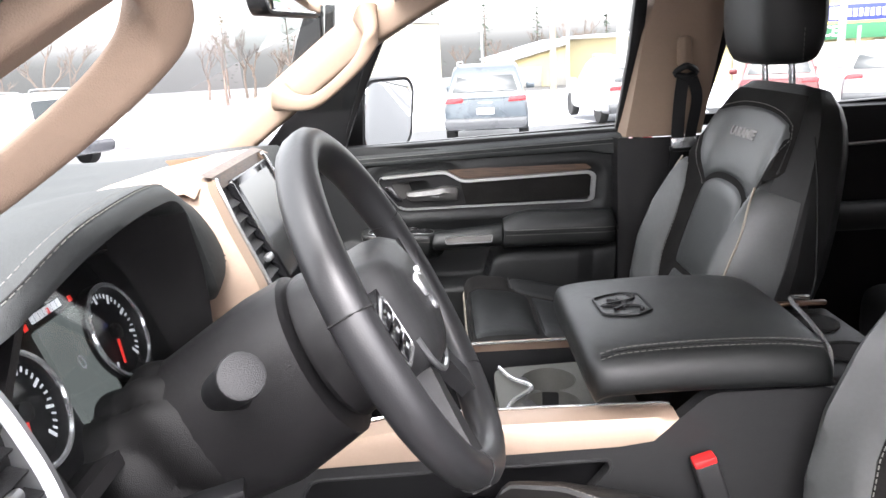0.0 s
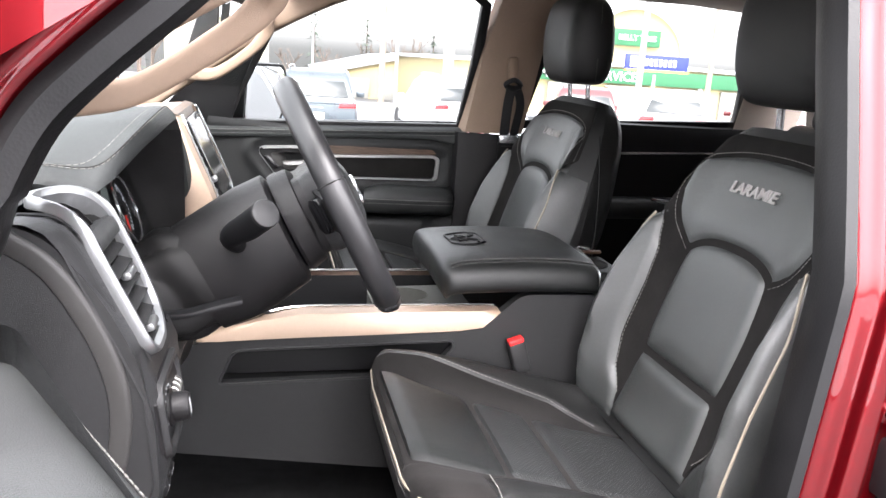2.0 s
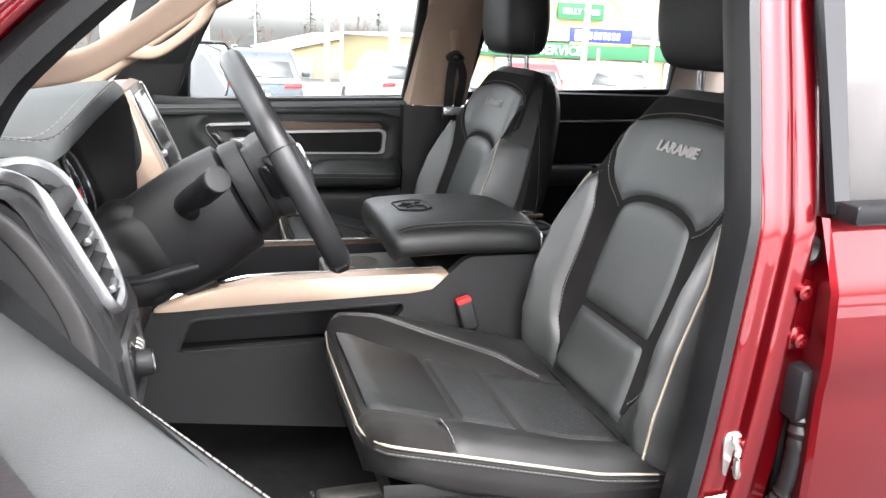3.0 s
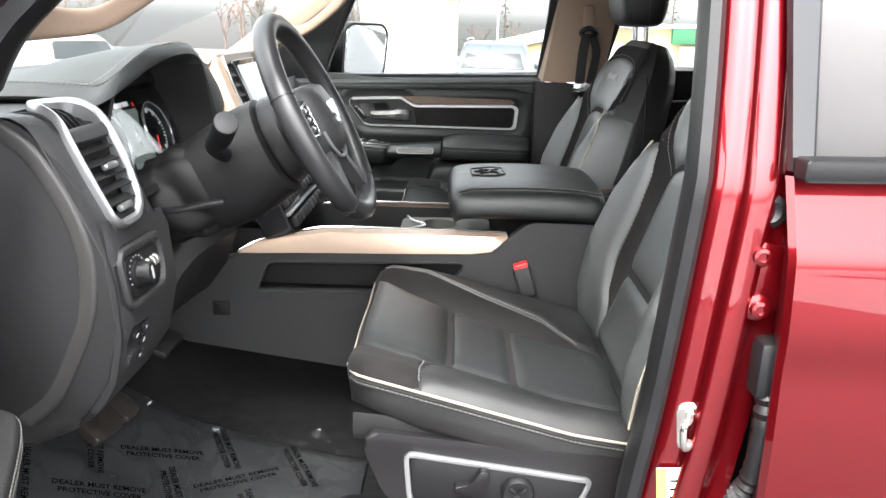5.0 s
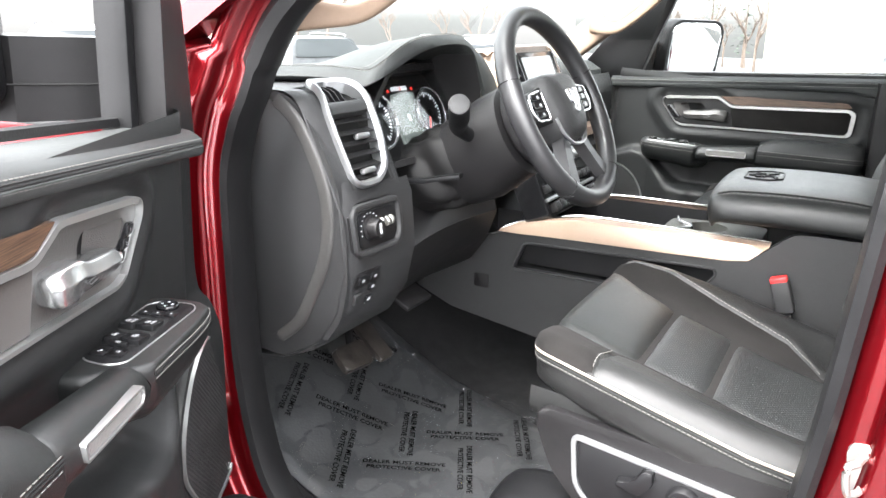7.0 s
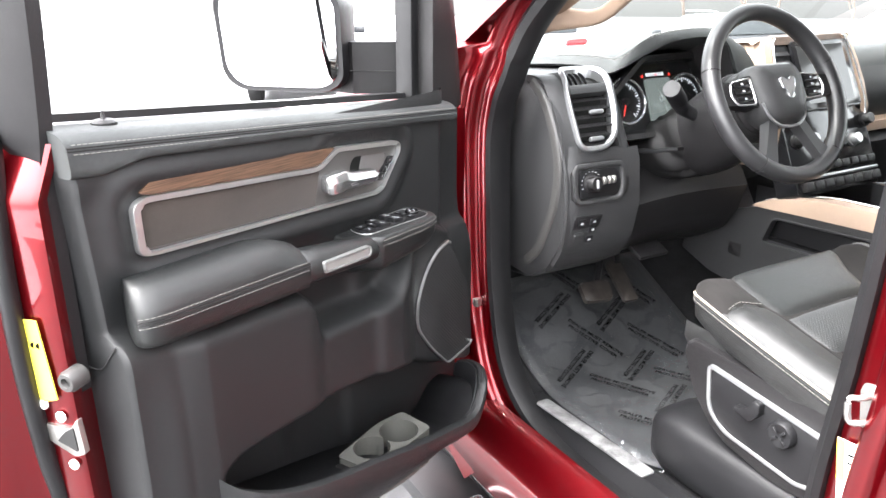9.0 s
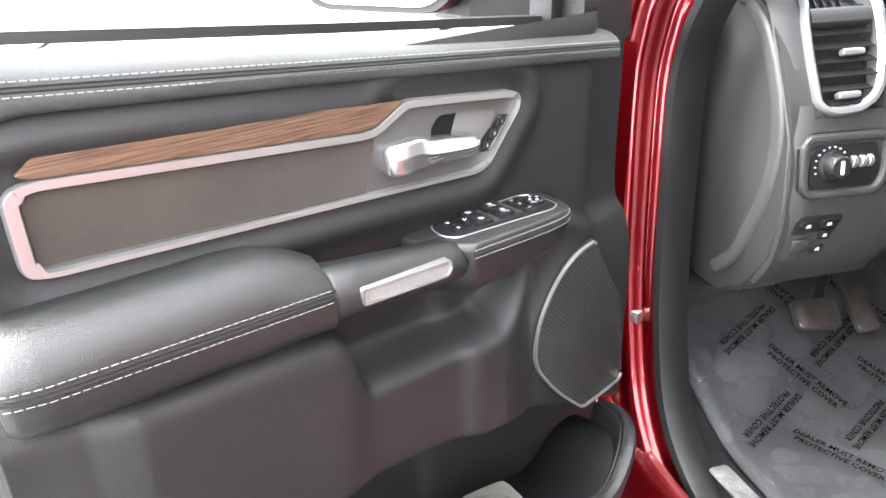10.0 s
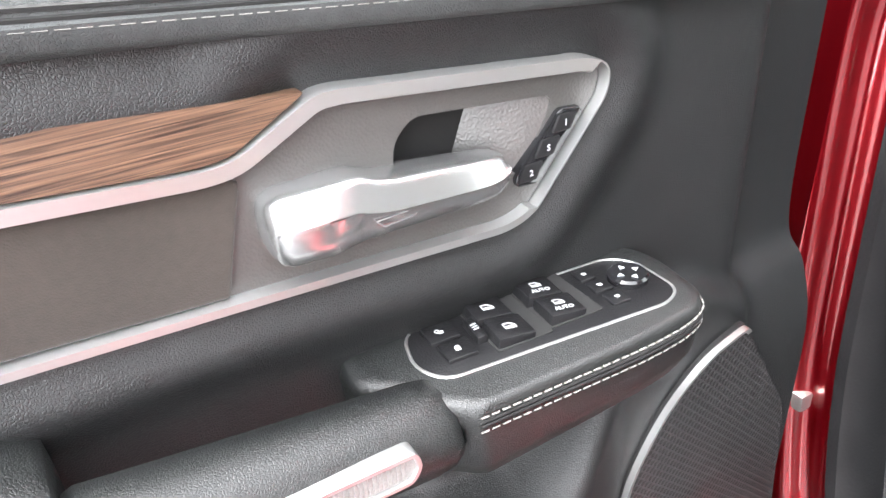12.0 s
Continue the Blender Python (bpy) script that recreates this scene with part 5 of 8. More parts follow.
# fascia behind the vent and switch pods, knee panel, column opening
def brow(y, q, c=0.0):
    """Point on the fascia's front: straight up to the vent bar, then rolled back onto the dash top; q runs upwards."""
    k, r = .047, .049
    a0 = math.atan2(.418, .908)
    x, z = -.276 - .418 * min(q, k), 1.350 + .908 * min(q, k)
    a = a0
    if q > k:
        a = a0 + min((q - k) / r, 1.16)
        x -= r * (math.cos(a0) - math.cos(a))
        z += r * (math.sin(a) - math.sin(a0))
        rest = max(0.0, q - k - 1.16 * r)
        x, z = x - rest * math.sin(a), z + rest * math.cos(a)
    return Vector((x + c * math.cos(a), y, z + c * math.sin(a)))


fas = [(brow(0, q, -.003).x, brow(0, q, -.003).z) for q in (.34, .24, .16, .13, .11, .09, .07, .047, .0, -.06)] + [(-.240, 1.262), (-.229, 1.235), (-.222, 1.14), (-.24, 1.06), (-.28, 1.00), (-.36, .955), (-.50, .94)]
low = [(brow(0, -.090, -.003).x, brow(0, -.090, -.003).z)] + fas[10:]
for strip, ys_ in ((fas, (-.757, -.742, -.716)), (fas[:4], (-.716, -.66, -.605)), (low, (-.716, -.66, -.605)), (fas, (-.605, -.586))):
    part("fascia", sheet([[(x - .012 * (y < -.75), y, z) for x, z in strip] for y in ys_]), plastic_soft, dash, "charcoal lower fascia")
part("fascia_low", sheet([[(x, y, z) for x, z in fas[10:]] for y in (-.586, -.575, -.560)]), plastic_soft, dash)
part("binnacle_wall", sheet([[p, p + Vector((-.006, .006, 0)), p + Vector((-.022, .016, 0)), p + Vector((-.075, .024, 0))] for p in [brow(-.587, q, -.002) for q in (-.10, -.06, 0, .04, .06, .08, .10, .12)]]), plastic, dash)
knee = [(-.30, 1.21), (-.245, 1.165), (-.225, 1.13), (-.25, 1.06), (-.29, 1.005), (-.36, .965), (-.55, .945), (-.85, .96)]
part("knee_panel", sheet([[(x - .02 * math.sin((y + .57) / .36 * math.pi), y, z) for x, z in knee] for y in (-.57, -.50, -.42, -.34, -.26, -.21)]), plastic, dash, "charcoal knee panel")
# vent: silver ring, slats and thumb tabs
ring_o = rounded([(-.700, -.097), (-.655, -.096), (-.628, -.082), (-.613, -.065), (-.598, -.02), (-.594, .04), (-.600, .082), (-.618, .112), (-.650, .127), (-.684, .124), (-.708, .098), (-.722, .05), (-.724, -.01), (-.722, -.082)], [.012, .012, .010, .02, .03, .03, .02, .02, .012, .012, .02, .03, .03, .014], 4)
ring_w = [.011 if p.x < -.70 else (.015 if p.x > -.64 and p.y > -.05 else .013) for p in ring_o]
ring_i = inset(ring_o, ring_w)
ring_m = inset(ring_o, [.0055 if w < .012 else .008 for w in ring_w])


def on_brow(loops):
    return loft([[brow(p.x, p.y, c) for p in lp_] for lp_, c in loops], closed=True, cap=False)


# near-black backing paints the shade behind the slats
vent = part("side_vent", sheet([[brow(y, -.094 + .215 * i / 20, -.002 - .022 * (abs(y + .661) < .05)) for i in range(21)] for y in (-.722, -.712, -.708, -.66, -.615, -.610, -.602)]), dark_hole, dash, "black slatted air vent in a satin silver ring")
part("vent_ring", on_brow(((ring_o, -.003), (ring_o, .005), (inset(ring_o, .0025), .0088), (ring_m, .0090), (inset(ring_m, .0025), .0060), (ring_i, .0030), (ring_i, -.016))), silver, vent, "satin silver vent ring")
part("vent_bar", sheet([[brow(y, q, c) for q, c in ((.026, -.012), (.027, .004), (.030, .008), (.038, .009), (.046, .008), (.050, .004), (.051, -.012))] for y in (-.713, -.70, -.65, -.617)]), plastic_soft, vent)
for i in range(6):
    y0 = -.078 + .0190 * i
    wl, wr = (-.700, -.640) if i == 0 else ((-.710, -.632) if i < 2 else (-.711, -.618))
    part("slat", sheet([[brow(y, y0 + dq, c) for dq, c in ((-.005, .004), (-.0035, .0052), (.006, -.006), (.0045, -.0072), (-.005, .004))] for y in (wl, (wl + wr) / 2, wr)]), plastic, vent)
for i in range(4):
    part("slat", sheet([[brow(-.690 + .013 * i + dy + .10 * (q - .07), q, c) for q in (.052, .075, .092, .110)] for dy, c in ((-.0008, -.004), (.0008, -.004), (.0016, -.014), (.0002, -.014))]), plastic, vent)
for q, y in ((-.012, -.655), (-.070, -.672)):
    a = brow(y, q, .004)
    part("thumb_tab", box(basis(a, (0, 1, 0), (-.418, 0, .908)), .036, .010, .012, .004), silver, vent)
# headlamp switch pod
sm_ = basis((-.234, -.676, 1.196), (0, 1, 0), (-.12, 0, 1))
pod = part("switch_pod", plate(rounded([(-.070, -.044), (.07, -.046), (.085, -.02), (.085, .045), (-.06, .048), (-.072, .036)], .018), sm_, -.04, .008, .008, 3), plastic, dash, "headlamp switch pod")
part("pod_face", plate(rounded([(-.055, -.028), (.045, -.030), (.055, -.01), (.052, .028), (-.052, .030)], .012), sm_, .0, .0115, .002), plastic_black, pod)
part("pod_rim", sweep([sm_ @ Vector((p.x, p.y, .010)) for p in rounded([(-.062, -.037), (.055, -.040), (.068, -.016), (.066, .036), (-.056, .039), (-.064, .028)], .015, 3)], rounded([(-.008, -.006), (.007, -.006), (.005, .005), (-.004, .005)], .003, 2), sm_.to_3x3().col[2], True), plastic_soft, pod, "raised grey rim of the switch pod")
kb = part("headlamp_knob", lathe([(.021, .010), (.021, .014), (.0165, .016), (.016, .030), (.014, .033), (.002, .033)], sm_ @ pose(-.022, .001, 0), 28), plastic, pod, "round headlamp knob")
part("knob_mark", plate(rounded([(-.003, -.009), (.003, -.009), (.003, .009), (-.003, .009)], .001), sm_ @ pose(-.022, .001, 0), .033, .0335, 0), icon, kb)
for i in range(12):
    a = math.radians(200 - i * 20)
    part("dial_mark", plate([(-.0015, -.001), (.0015, -.001), (.0015, .001), (-.0015, .001)], sm_ @ pose(-.022 + .0255 * math.cos(a), .001 + .0255 * math.sin(a), 0), .0115, .012, 0), icon, pod)
for x in (.012, .026, .038):
    part("dimmer_wheel", lathe([(.008, -.004), (.009, -.003), (.009, .003), (.008, .004)], sm_ @ Matrix.Translation((x, .003, .010)) @ pose(0, 0, 0, 0, 90, 0), 16), steel, pod)
bm_ = basis((-.238, -.706, 1.097), (0, 1, 0), (.28, 0, 1))
lo = part("lower_switch_panel", plate(rounded([(-.038, -.038), (.034, -.038), (.045, .03), (-.03, .034)], .006), bm_, -.02, .006, .003), plastic, dash, "small lower switch panel")
for x, y in ((-.012, .018), (.022, .018), (.022, -.002), (.018, -.026)):
    bt = part("button", box(bm_ @ Matrix.Translation((x, y, .007)), .020, .014, .006, .002), plastic_black, lo)
    part("icon", plate([(-.004, -.002), (.004, -.002), (.003, .003), (-.003, .003)], bm_ @ Matrix.Translation((x, y, .010)), 0, .0004, 0), icon, bt)
part("brake_release", box(bm_ @ Matrix.Translation((-.014, -.016, .008)), .026, .020, .008, .003), plastic_soft, lo)
part("hood_release", box(pose(-.30, -.45, .985, 0, 25, 0), .05, .09, .012, .004), plastic, dash)

# instrument hood: padded leather brow with double stitching; its lip runs on into a rounded wing beside the stack
lip = catmull([(-.56, -.640, 1.422), (-.46, -.618, 1.426), (-.37, -.594, 1.425), (-.325, -.583, 1.412), (-.304, -.560, 1.421), (-.288, -.532, 1.438), (-.272, -.502, 1.457), (-.257, -.476, 1.472), (-.250, -.435, 1.480), (-.248, -.376, 1.482), (-.251, -.320, 1.477), (-.250, -.294, 1.462), (-.248, -.276, 1.430), (-.246, -.255, 1.390), (-.245, -.238, 1.356), (-.255, -.222, 1.338)], 6)
crest = catmull([(-.56, -.610, 1.436), (-.46, -.590, 1.444), (-.378, -.572, 1.444), (-.335, -.556, 1.439), (-.312, -.556, 1.444), (-.294, -.543, 1.459), (-.279, -.527, 1.476), (-.266, -.500, 1.491), (-.261, -.446, 1.498), (-.261, -.376, 1.500), (-.264, -.318, 1.494), (-.264, -.270, 1.474), (-.255, -.232, 1.440), (-.248, -.204, 1.405), (-.246, -.192, 1.372), (-.258, -.200, 1.342)], 6)
rows, n_e = [], len(lip)
for i, (p, g) in enumerate(zip(lip, crest)):
    s = i / (n_e - 1)
    wing = max(0, min(1, (s - .68) / .10))
    b = Vector((-.66, -.62 + .45 * min(1, s / .7), 1.412)).lerp(Vector((-.40, -.168, min(1.43, g.z - .01))), wing)
    inn = Vector((-.05, .03, -.012)) if s < .3 else Vector((-.10, 0, -.030))
    inn = inn.lerp(Vector((-.10, -.012, -.006)), wing)
    out = Vector((.45, -.25, .55)).lerp(Vector((.75, .1, .15)), wing)
    row = [p + inn, p + Vector((-.012, 0, -.003)), p + Vector((-.003, 0, -.0015)), p + out * .003, p.lerp(g, .3) + out * .0065, p.lerp(g, .7) + out * .0065, g + out * .0028]
    for k in (.03, .10, .25, .45, .7, 1.0):
        q = g.lerp(b, k)
        q += (Vector((0, 0, .016)).lerp(Vector((.02, .016, .012)), wing)) * math.sin(math.pi * min(1, k * 1.05 + .05)) * (1 - .4 * k) * min(1, s / .2)
        row.append(q)
    rows.append(row)
hood = part("cluster_hood", sheet(rows), dash_leather, dash, "stitched leather instrument hood", 60)
part("seam_groove", tube([r[6] for r in rows[4:62]], .0011, 5, sm=1), dark_hole, hood)
for a, b, f in ((6, 5, .28), (6, 8, .42)):
    part("stitching", stitches([r[a].lerp(r[b], f) + Vector((.0004, -.0002, .0008)) for r in rows[4:62]], .0006, .0052, .0026), thread, hood)
for f in (.40, .47):
    part("seam_groove", tube([Vector((-.2445 + .001, y, 1.386 - (y + .205) * .16 - (f - .40) * .10)) for y in (-.250, -.230, -.205, -.190)], .0010, 5, sm=1), dark_hole, hood)
part("hood_cheek", sheet([[(-.246, y, z), (-.262, y - .010, z), (-.30, y - .022, z), (-.37, y - .030, z)] for y, z in ((-.300, 1.462), (-.286, 1.43), (-.268, 1.39), (-.262, 1.35), (-.262, 1.31), (-.260, 1.25))]), plastic, hood, "charcoal inner wall of the hood")
part("cheek_return", sheet([[(-.246, y, z), (-.250, y + .012, z), (-.275, y + .050, z)] for y, z in ((-.268, 1.39), (-.262, 1.35), (-.262, 1.31), (-.260, 1.25))]), plastic, hood)

# instrument cluster
cl = thing("instrument_cluster", (-.33, -.42, 1.30), "instrument cluster with two dials and a lit centre display", "instrument cluster")
cm = basis((-.335, -.414, 1.352), (0, 1, 0), (-.35, 0, 1))
part("cluster_face", plate(rounded([(-.165, -.085), (.15, -.085), (.15, .03), (.10, .085), (-.06, .085), (-.165, .0)], .02), cm, -.03, 0, .004), plastic_black, cl)
part("bezel", sweep([cm @ Vector((p.x, p.y, .03)) for p in rounded([(-.168, -.09), (.152, -.09), (.152, .025), (.105, .076), (-.055, .076), (-.166, -.005)], .02)], [(-.004, -.035), (.010, -.035), (.010, .004), (-.002, .0)], cm.to_3x3().col[2], True), plastic, cl)
for sx, name in ((-.108, "rev_dial"), (.076, "speed_dial")):
    g = part(name, lathe([(.054, 0), (.054, .010), (.050, .014), (.047, .010), (.046, .004), (.002, .004)], cm @ Matrix.Translation((sx, -.010, 0)), 40), plastic_black, cl, "black dial in a chrome ring")
    part("dial_ring", tube([cm @ Matrix.Translation((sx, -.010, .013)) @ Vector((.051 * math.cos(a), .051 * math.sin(a), 0)) for a in [i * math.pi / 12 for i in range(24)]], .0028, 6, closed=True, sm=2), chrome, g)
    for i in range(33):
        a = math.radians(235 - i * 290 / 32)
        big = i % 4 == 0
        r0 = .034 if big else .039
        q = cm @ Matrix.Translation((sx, -.010, .004)) @ pose(0, 0, 0, 0, 0, math.degrees(a))
        part("tick", plate([(r0, -.0009 - .0006 * big), (.044, -.0009 - .0006 * big), (.044, .0009 + .0006 * big), (r0, .0009 + .0006 * big)], q, 0, .0008, 0), backlit, g)
    part("needle", plate([(-.008, -.0015), (.035, -.0008), (.035, .0008), (-.008, .0015)], cm @ Matrix.Translation((sx, -.010, .007)) @ pose(0, 0, 0, 0, 0, 248), 0, .002, 0), backlit_red, g)
    part("needle_hub", lathe([(.009, .006), (.009, .011), (.006, .012), (.001, .012)], cm @ Matrix.Translation((sx, -.010, 0)), 16), plastic, g)
ds = part("centre_display", plate(rounded([(-.038, -.062), (.038, -.062), (.038, .038), (-.038, .038)], .006), cm, .0, .006, .001), lcd, cl, "softly lit grey centre display")
lettering("0", .022, cm @ Matrix.Translation((0, -.012, .0065)), icon, "digit", ds, .0001)
for i in range(7):
    part("odometer_mark", plate([(-.030 + i * .008, .044), (-.024 + i * .008, .044), (-.024 + i * .008, .052), (-.030 + i * .008, .052)], cm, .001, .002, 0), backlit, cl)
for x, y in ((.042, .045), (.0, .047), (-.042, .045)):
    part("warning_lamp", plate([(x - .003, y - .003), (x + .003, y - .003), (x + .003, y + .003), (x - .003, y + .003)], cm, .001, .002, 0), backlit_red, cl)
part("cluster_lens", plate(rounded([(-.158, -.08), (.146, -.08), (.146, .025), (.10, .072), (-.05, .072), (-.158, -.005)], .02), cm @ Matrix.Translation((0, 0, .024)), 0, .002, 0), lens, cl, "clear cluster lens").visible_shadow = False

# centre stack: champagne frame, vents, screen, knobs
cs = thing("centre_stack", (-.30, 0, 1.05), "centre stack with touch screen, vents and climate knobs", "centre console")
def stack_x(z):
    return -.200 - .44 * max(0, z - 1.30) + .10 * min(0, z - 1.30)
for sy in (-1, 1):
    rows = []
    for z, wd in ((1.468, .185), (1.456, .195), (1.41, .206), (1.35, .210), (1.29, .210), (1.23, .208), (1.17, .202)):
        x = stack_x(z)
        wd -= .058 if sy < 0 else .035
        rows.append([(x - .16, sy * (wd + .030) - .01, z - .010), (x - .02, sy * (wd + .022) - .01, z), (x + .006, sy * (wd + .012) - .01, z), (x + .012, sy * (wd - .006) - .01, z), (x + .004, sy * (wd - .018) - .01, z)])
    part("side_frame", sheet(rows), champagne, cs, "champagne satin side frame")
    part("frame_edge", tube([(r[3][0] + .001, r[3][1] - sy * .006, r[3][2]) for r in rows], .0026, 6), chrome, cs)
part("top_cap", sheet([[(x, y, z - .008 * (y < -.18 or y > .2)) for y in (-.188, -.165, -.1, 0, .1, .18, .225)] for x, z in ((-.54, 1.42), (-.44, 1.446), (-.35, 1.464), (-.284, 1.470), (-.272, 1.463))]), champagne, cs, "champagne satin top tray surround")
tr = rounded([(-.45, -.15), (-.32, -.16), (-.31, .13), (-.45, .12)], .02)
part("tray", plate(tr, Matrix.Translation((0, 0, 1.433)) @ pose(0, 0, 0, 0, -8, 0), -.04, -.018, .002), plastic_black, cs, "black rubber tray insert")
part("wood_band", sheet([[(-.284, y, 1.474), (-.268, y, 1.470), (-.262, y, 1.452)] for y in (-.125, -.1, 0, .1, .16)]), wood, cs, "wood band")
fm = basis((-.226, -.012, 1.350), (0, 1, 0), (-.40, 0, .917))
part("stack_face", plate(rounded([(-.142, -.262), (.165, -.262), (.168, .118), (-.146, .118)], .012), fm, -.06, .0, .004), gloss_black, cs, "gloss black stack face")
scr = part("touch_screen", plate(rounded([(-.060, -.060), (.150, -.060), (.150, .112), (-.060, .112)], .006), fm, 0, .014, .003), gloss_black, cs, "wide touch screen")
part("display", plate(rounded([(-.045, -.045), (.128, -.045), (.128, .100), (-.045, .100)], .003), fm, .0135, .0146, 0), screen_glass, scr, "grey dark display")
for x in (-.098,):
    v = part("centre_vent", plate(rounded([(-.040, -.075), (.036, -.075), (.036, .108), (-.040, .108)], .008), fm @ Matrix.Translation((x, 0, 0)), 0, .004, .002), plastic_black, cs, "black slatted centre vent")
    for i in range(8):
        part("slat", plate([(-.036, -.007), (.032, -.007), (.032, .007), (-.036, .007)], fm @ Matrix.Translation((x, -.062 + .021 * i, .007)) @ pose(0, 0, 0, -35), -.001, .001, .0005, 1), plastic, v)
    part("thumb_tab", box(fm @ Matrix.Translation((x, .0, .018)), .02, .010, .010, .003), silver, v)
for x, vv in ((-.108, -.13), (-.060, -.13), (.035, -.145), (.095, -.145), (.16, -.10)):
    part("climate_knob", lathe([(.018, 0), (.018, .006), (.014, .008), (.0135, .022), (.012, .024), (.001, .024)], fm @ Matrix.Translation((x, vv, 0)), 24), silver if x in (-.060, .095) else plastic, cs, "ridged climate knob")
for i in range(9):
    part("key", box(fm @ Matrix.Translation((-.118 + .033 * i, -.198, .004)), .028, .018, .010, .003), plastic, cs)
for i in range(8):
    part("switch_key", box(fm @ Matrix.Translation((-.112 + .036 * i, -.242, .008)), .030, .022, .016, .003), plastic, cs)
part("lower_trim", box(fm @ Matrix.Translation((.012, -.222, .004)), .30, .008, .012, .003), silver, cs)

# ---- steering column, stalk, wheel ----
AX = Vector((math.cos(radians(27)), 0, math.sin(radians(27))))
WC = Vector((-.017, -.408, 1.384))
wm = basis(WC, (0, 1, 0), (-AX.z, 0, AX.x))
if (wm.to_3x3().col[2] - AX).length > 1:
    wm = basis(WC, (0, -1, 0), (-AX.z, 0, AX.x))
col = thing("steering_column", WC - AX * .2, "charcoal steering column shroud with a stalk", "steering column")
def ringc(s, ra, rb, dz=0.0, n=28, flat=0.0):
    out = []
    for i in range(n):
        a = 2 * math.pi * i / n
        x, y = ra * math.cos(a), rb * math.sin(a)
        out.append(wm @ Vector((x, y + dz, s)))
    return out
part("shroud_front", loft([ringc(s, ra, rb, dz) for s, ra, rb, dz in ((-.045, .060, .060, 0), (-.052, .070, .072, -.002), (-.075, .073, .076, -.004), (-.080, .070, .074, -.004))]), plastic, col, "charcoal wheel collar")
part("shroud", loft([ringc(s, ra, rb, dz) for s, ra, rb, dz in ((-.084, .070, .076, -.006), (-.088, .079, .085, -.008), (-.13, .081, .089, -.012), (-.17, .076, .090, -.018), (-.23, .064, .084, -.02))]), plastic, col, "grey column shroud")
# soft gaiter between the column and the cluster, with loose folds
rings = []
for k in range(25):
    f = k / 24
    ring = []
    for i in range(96):
        a = 2 * math.pi * i / 96
        crease = abs(math.sin(3.5 * a + 4 * f + 1.2 * math.sin(3 * a))) ** .6
        fold = 1 - .01 + math.sin(math.pi * min(1, f * 1.2 + .03)) * (.13 * crease - .06 + .05 * math.sin(13 * f + 2 * a))
        ring.append(wm @ Vector(((.064 + .030 * f ** 1.3) * fold * math.cos(a), (.080 - .004 * f) * fold * math.sin(a) - .02 + .012 * f, -.20 - .15 * f)))
    rings.append(ring)
part("gaiter", loft(rings), gaiter_cloth, col, "soft black folded gaiter")
st = [WC - AX * .145 + Vector((0, -.05, .0)), (-.165, -.505, 1.345), (-.142, -.548, 1.371), (-.122, -.586, 1.395)]
stalk = part("stalk", tube(st, .0135, 14, sm=6, scale=lambda t: .8 + .55 * min(1, t * 1.6)), plastic_black, col, "black wiper and turn stalk")
d = (Vector(st[-1]) - Vector(st[-2])).normalized()
part("stalk_cap", lathe([(.0175, -.004), (.0185, 0), (.0175, .004), (.014, .0055), (.001, .006)], basis(st[-1], d.cross(Vector((0, 0, 1))), d.cross(d.cross(Vector((0, 0, 1))))), 20), plastic_soft, stalk)
lv = [(-.265, -.525, 1.243), (-.22, -.53, 1.249), (-.185, -.525, 1.257), (-.152, -.518, 1.263)]
part("tilt_lever", sweep(catmull(lv, 4), rounded([(-.012, -.004), (.012, -.004), (.012, .004), (-.012, .004)], .003, 2)), plastic_black, col, "black tilt lever")

sw = thing("steering_wheel", WC, "black leather-wrapped four-spoke steering wheel", "steering wheel")
R = .171
rim_pts = [wm @ Vector((R * math.cos(2 * math.pi * i / 64), R * math.sin(2 * math.pi * i / 64), 0)) for i in range(64)]
part("rim", sweep(rim_pts, [(x * (1 + .12 * (y > 0)), y) for x, y in circle(.0155, 14, .0185)], AX, True), wheel_leather, sw, "leather-wrapped rim")
bm = bmesh.new()
for k in range(64):
    a0 = 2 * math.pi * k / 64
    for j in range(5):
        a = a0 + j * 2 * math.pi / 320
        if 20 < math.degrees(a) % 360 < 70 or 110 < math.degrees(a) % 360 < 160 or 200 < math.degrees(a) % 360 < 340:
            c = Vector((math.cos(a), math.sin(a), 0))
            p = wm @ (c * (R - .0152))
            sweep([p - AX * .0032, p, p + AX * .0032 + wm.to_3x3() @ Vector((-math.sin(a), math.cos(a), 0)) * .0016], circle(.0006, 4), (.13, .21, .97), bm=bm)
part("lacing", bm, thread, sw, "pale lacing inside the rim", kind="stuff")
for a in (18, 162, 232, 308):
    c, t = Vector((math.cos(radians(a)), math.sin(radians(a)), 0)), Vector((-math.sin(radians(a)), math.cos(radians(a)), 0))
    part("rim_seam", sweep([wm @ (c * R + c * .0164 * math.cos(b) + Vector((0, 0, .0192 * math.sin(b)))) for b in [i * math.pi / 8 for i in range(16)]], circle(.0009, 4), wm.to_3x3() @ t, True), dark_hole, sw)
hub = rounded([(-.068, .030), (-.055, .058), (.055, .058), (.068, .030), (.062, -.035), (.036, -.064), (-.036, -.064), (-.062, -.035)], .022, 4)
rings = [[wm @ Vector((p.x * k, p.y * k, c)) for p in hub] for k, c in ((.92, -.05), (1.05, -.03), (1.06, -.012), (1.0, .008), (.86, .020), (.55, .027), (.2, .029))]
hb = part("airbag_cover", loft(rings), plastic_soft, sw, "charcoal airbag cover")
bd = [(-.022, .018), (-.008, .020), (-.004, .010), (.004, .010), (.008, .020), (.022, .018), (.018, -.004), (.007, -.006), (.009, -.020), (0, -.026), (-.009, -.020), (-.007, -.006), (-.018, -.004)]
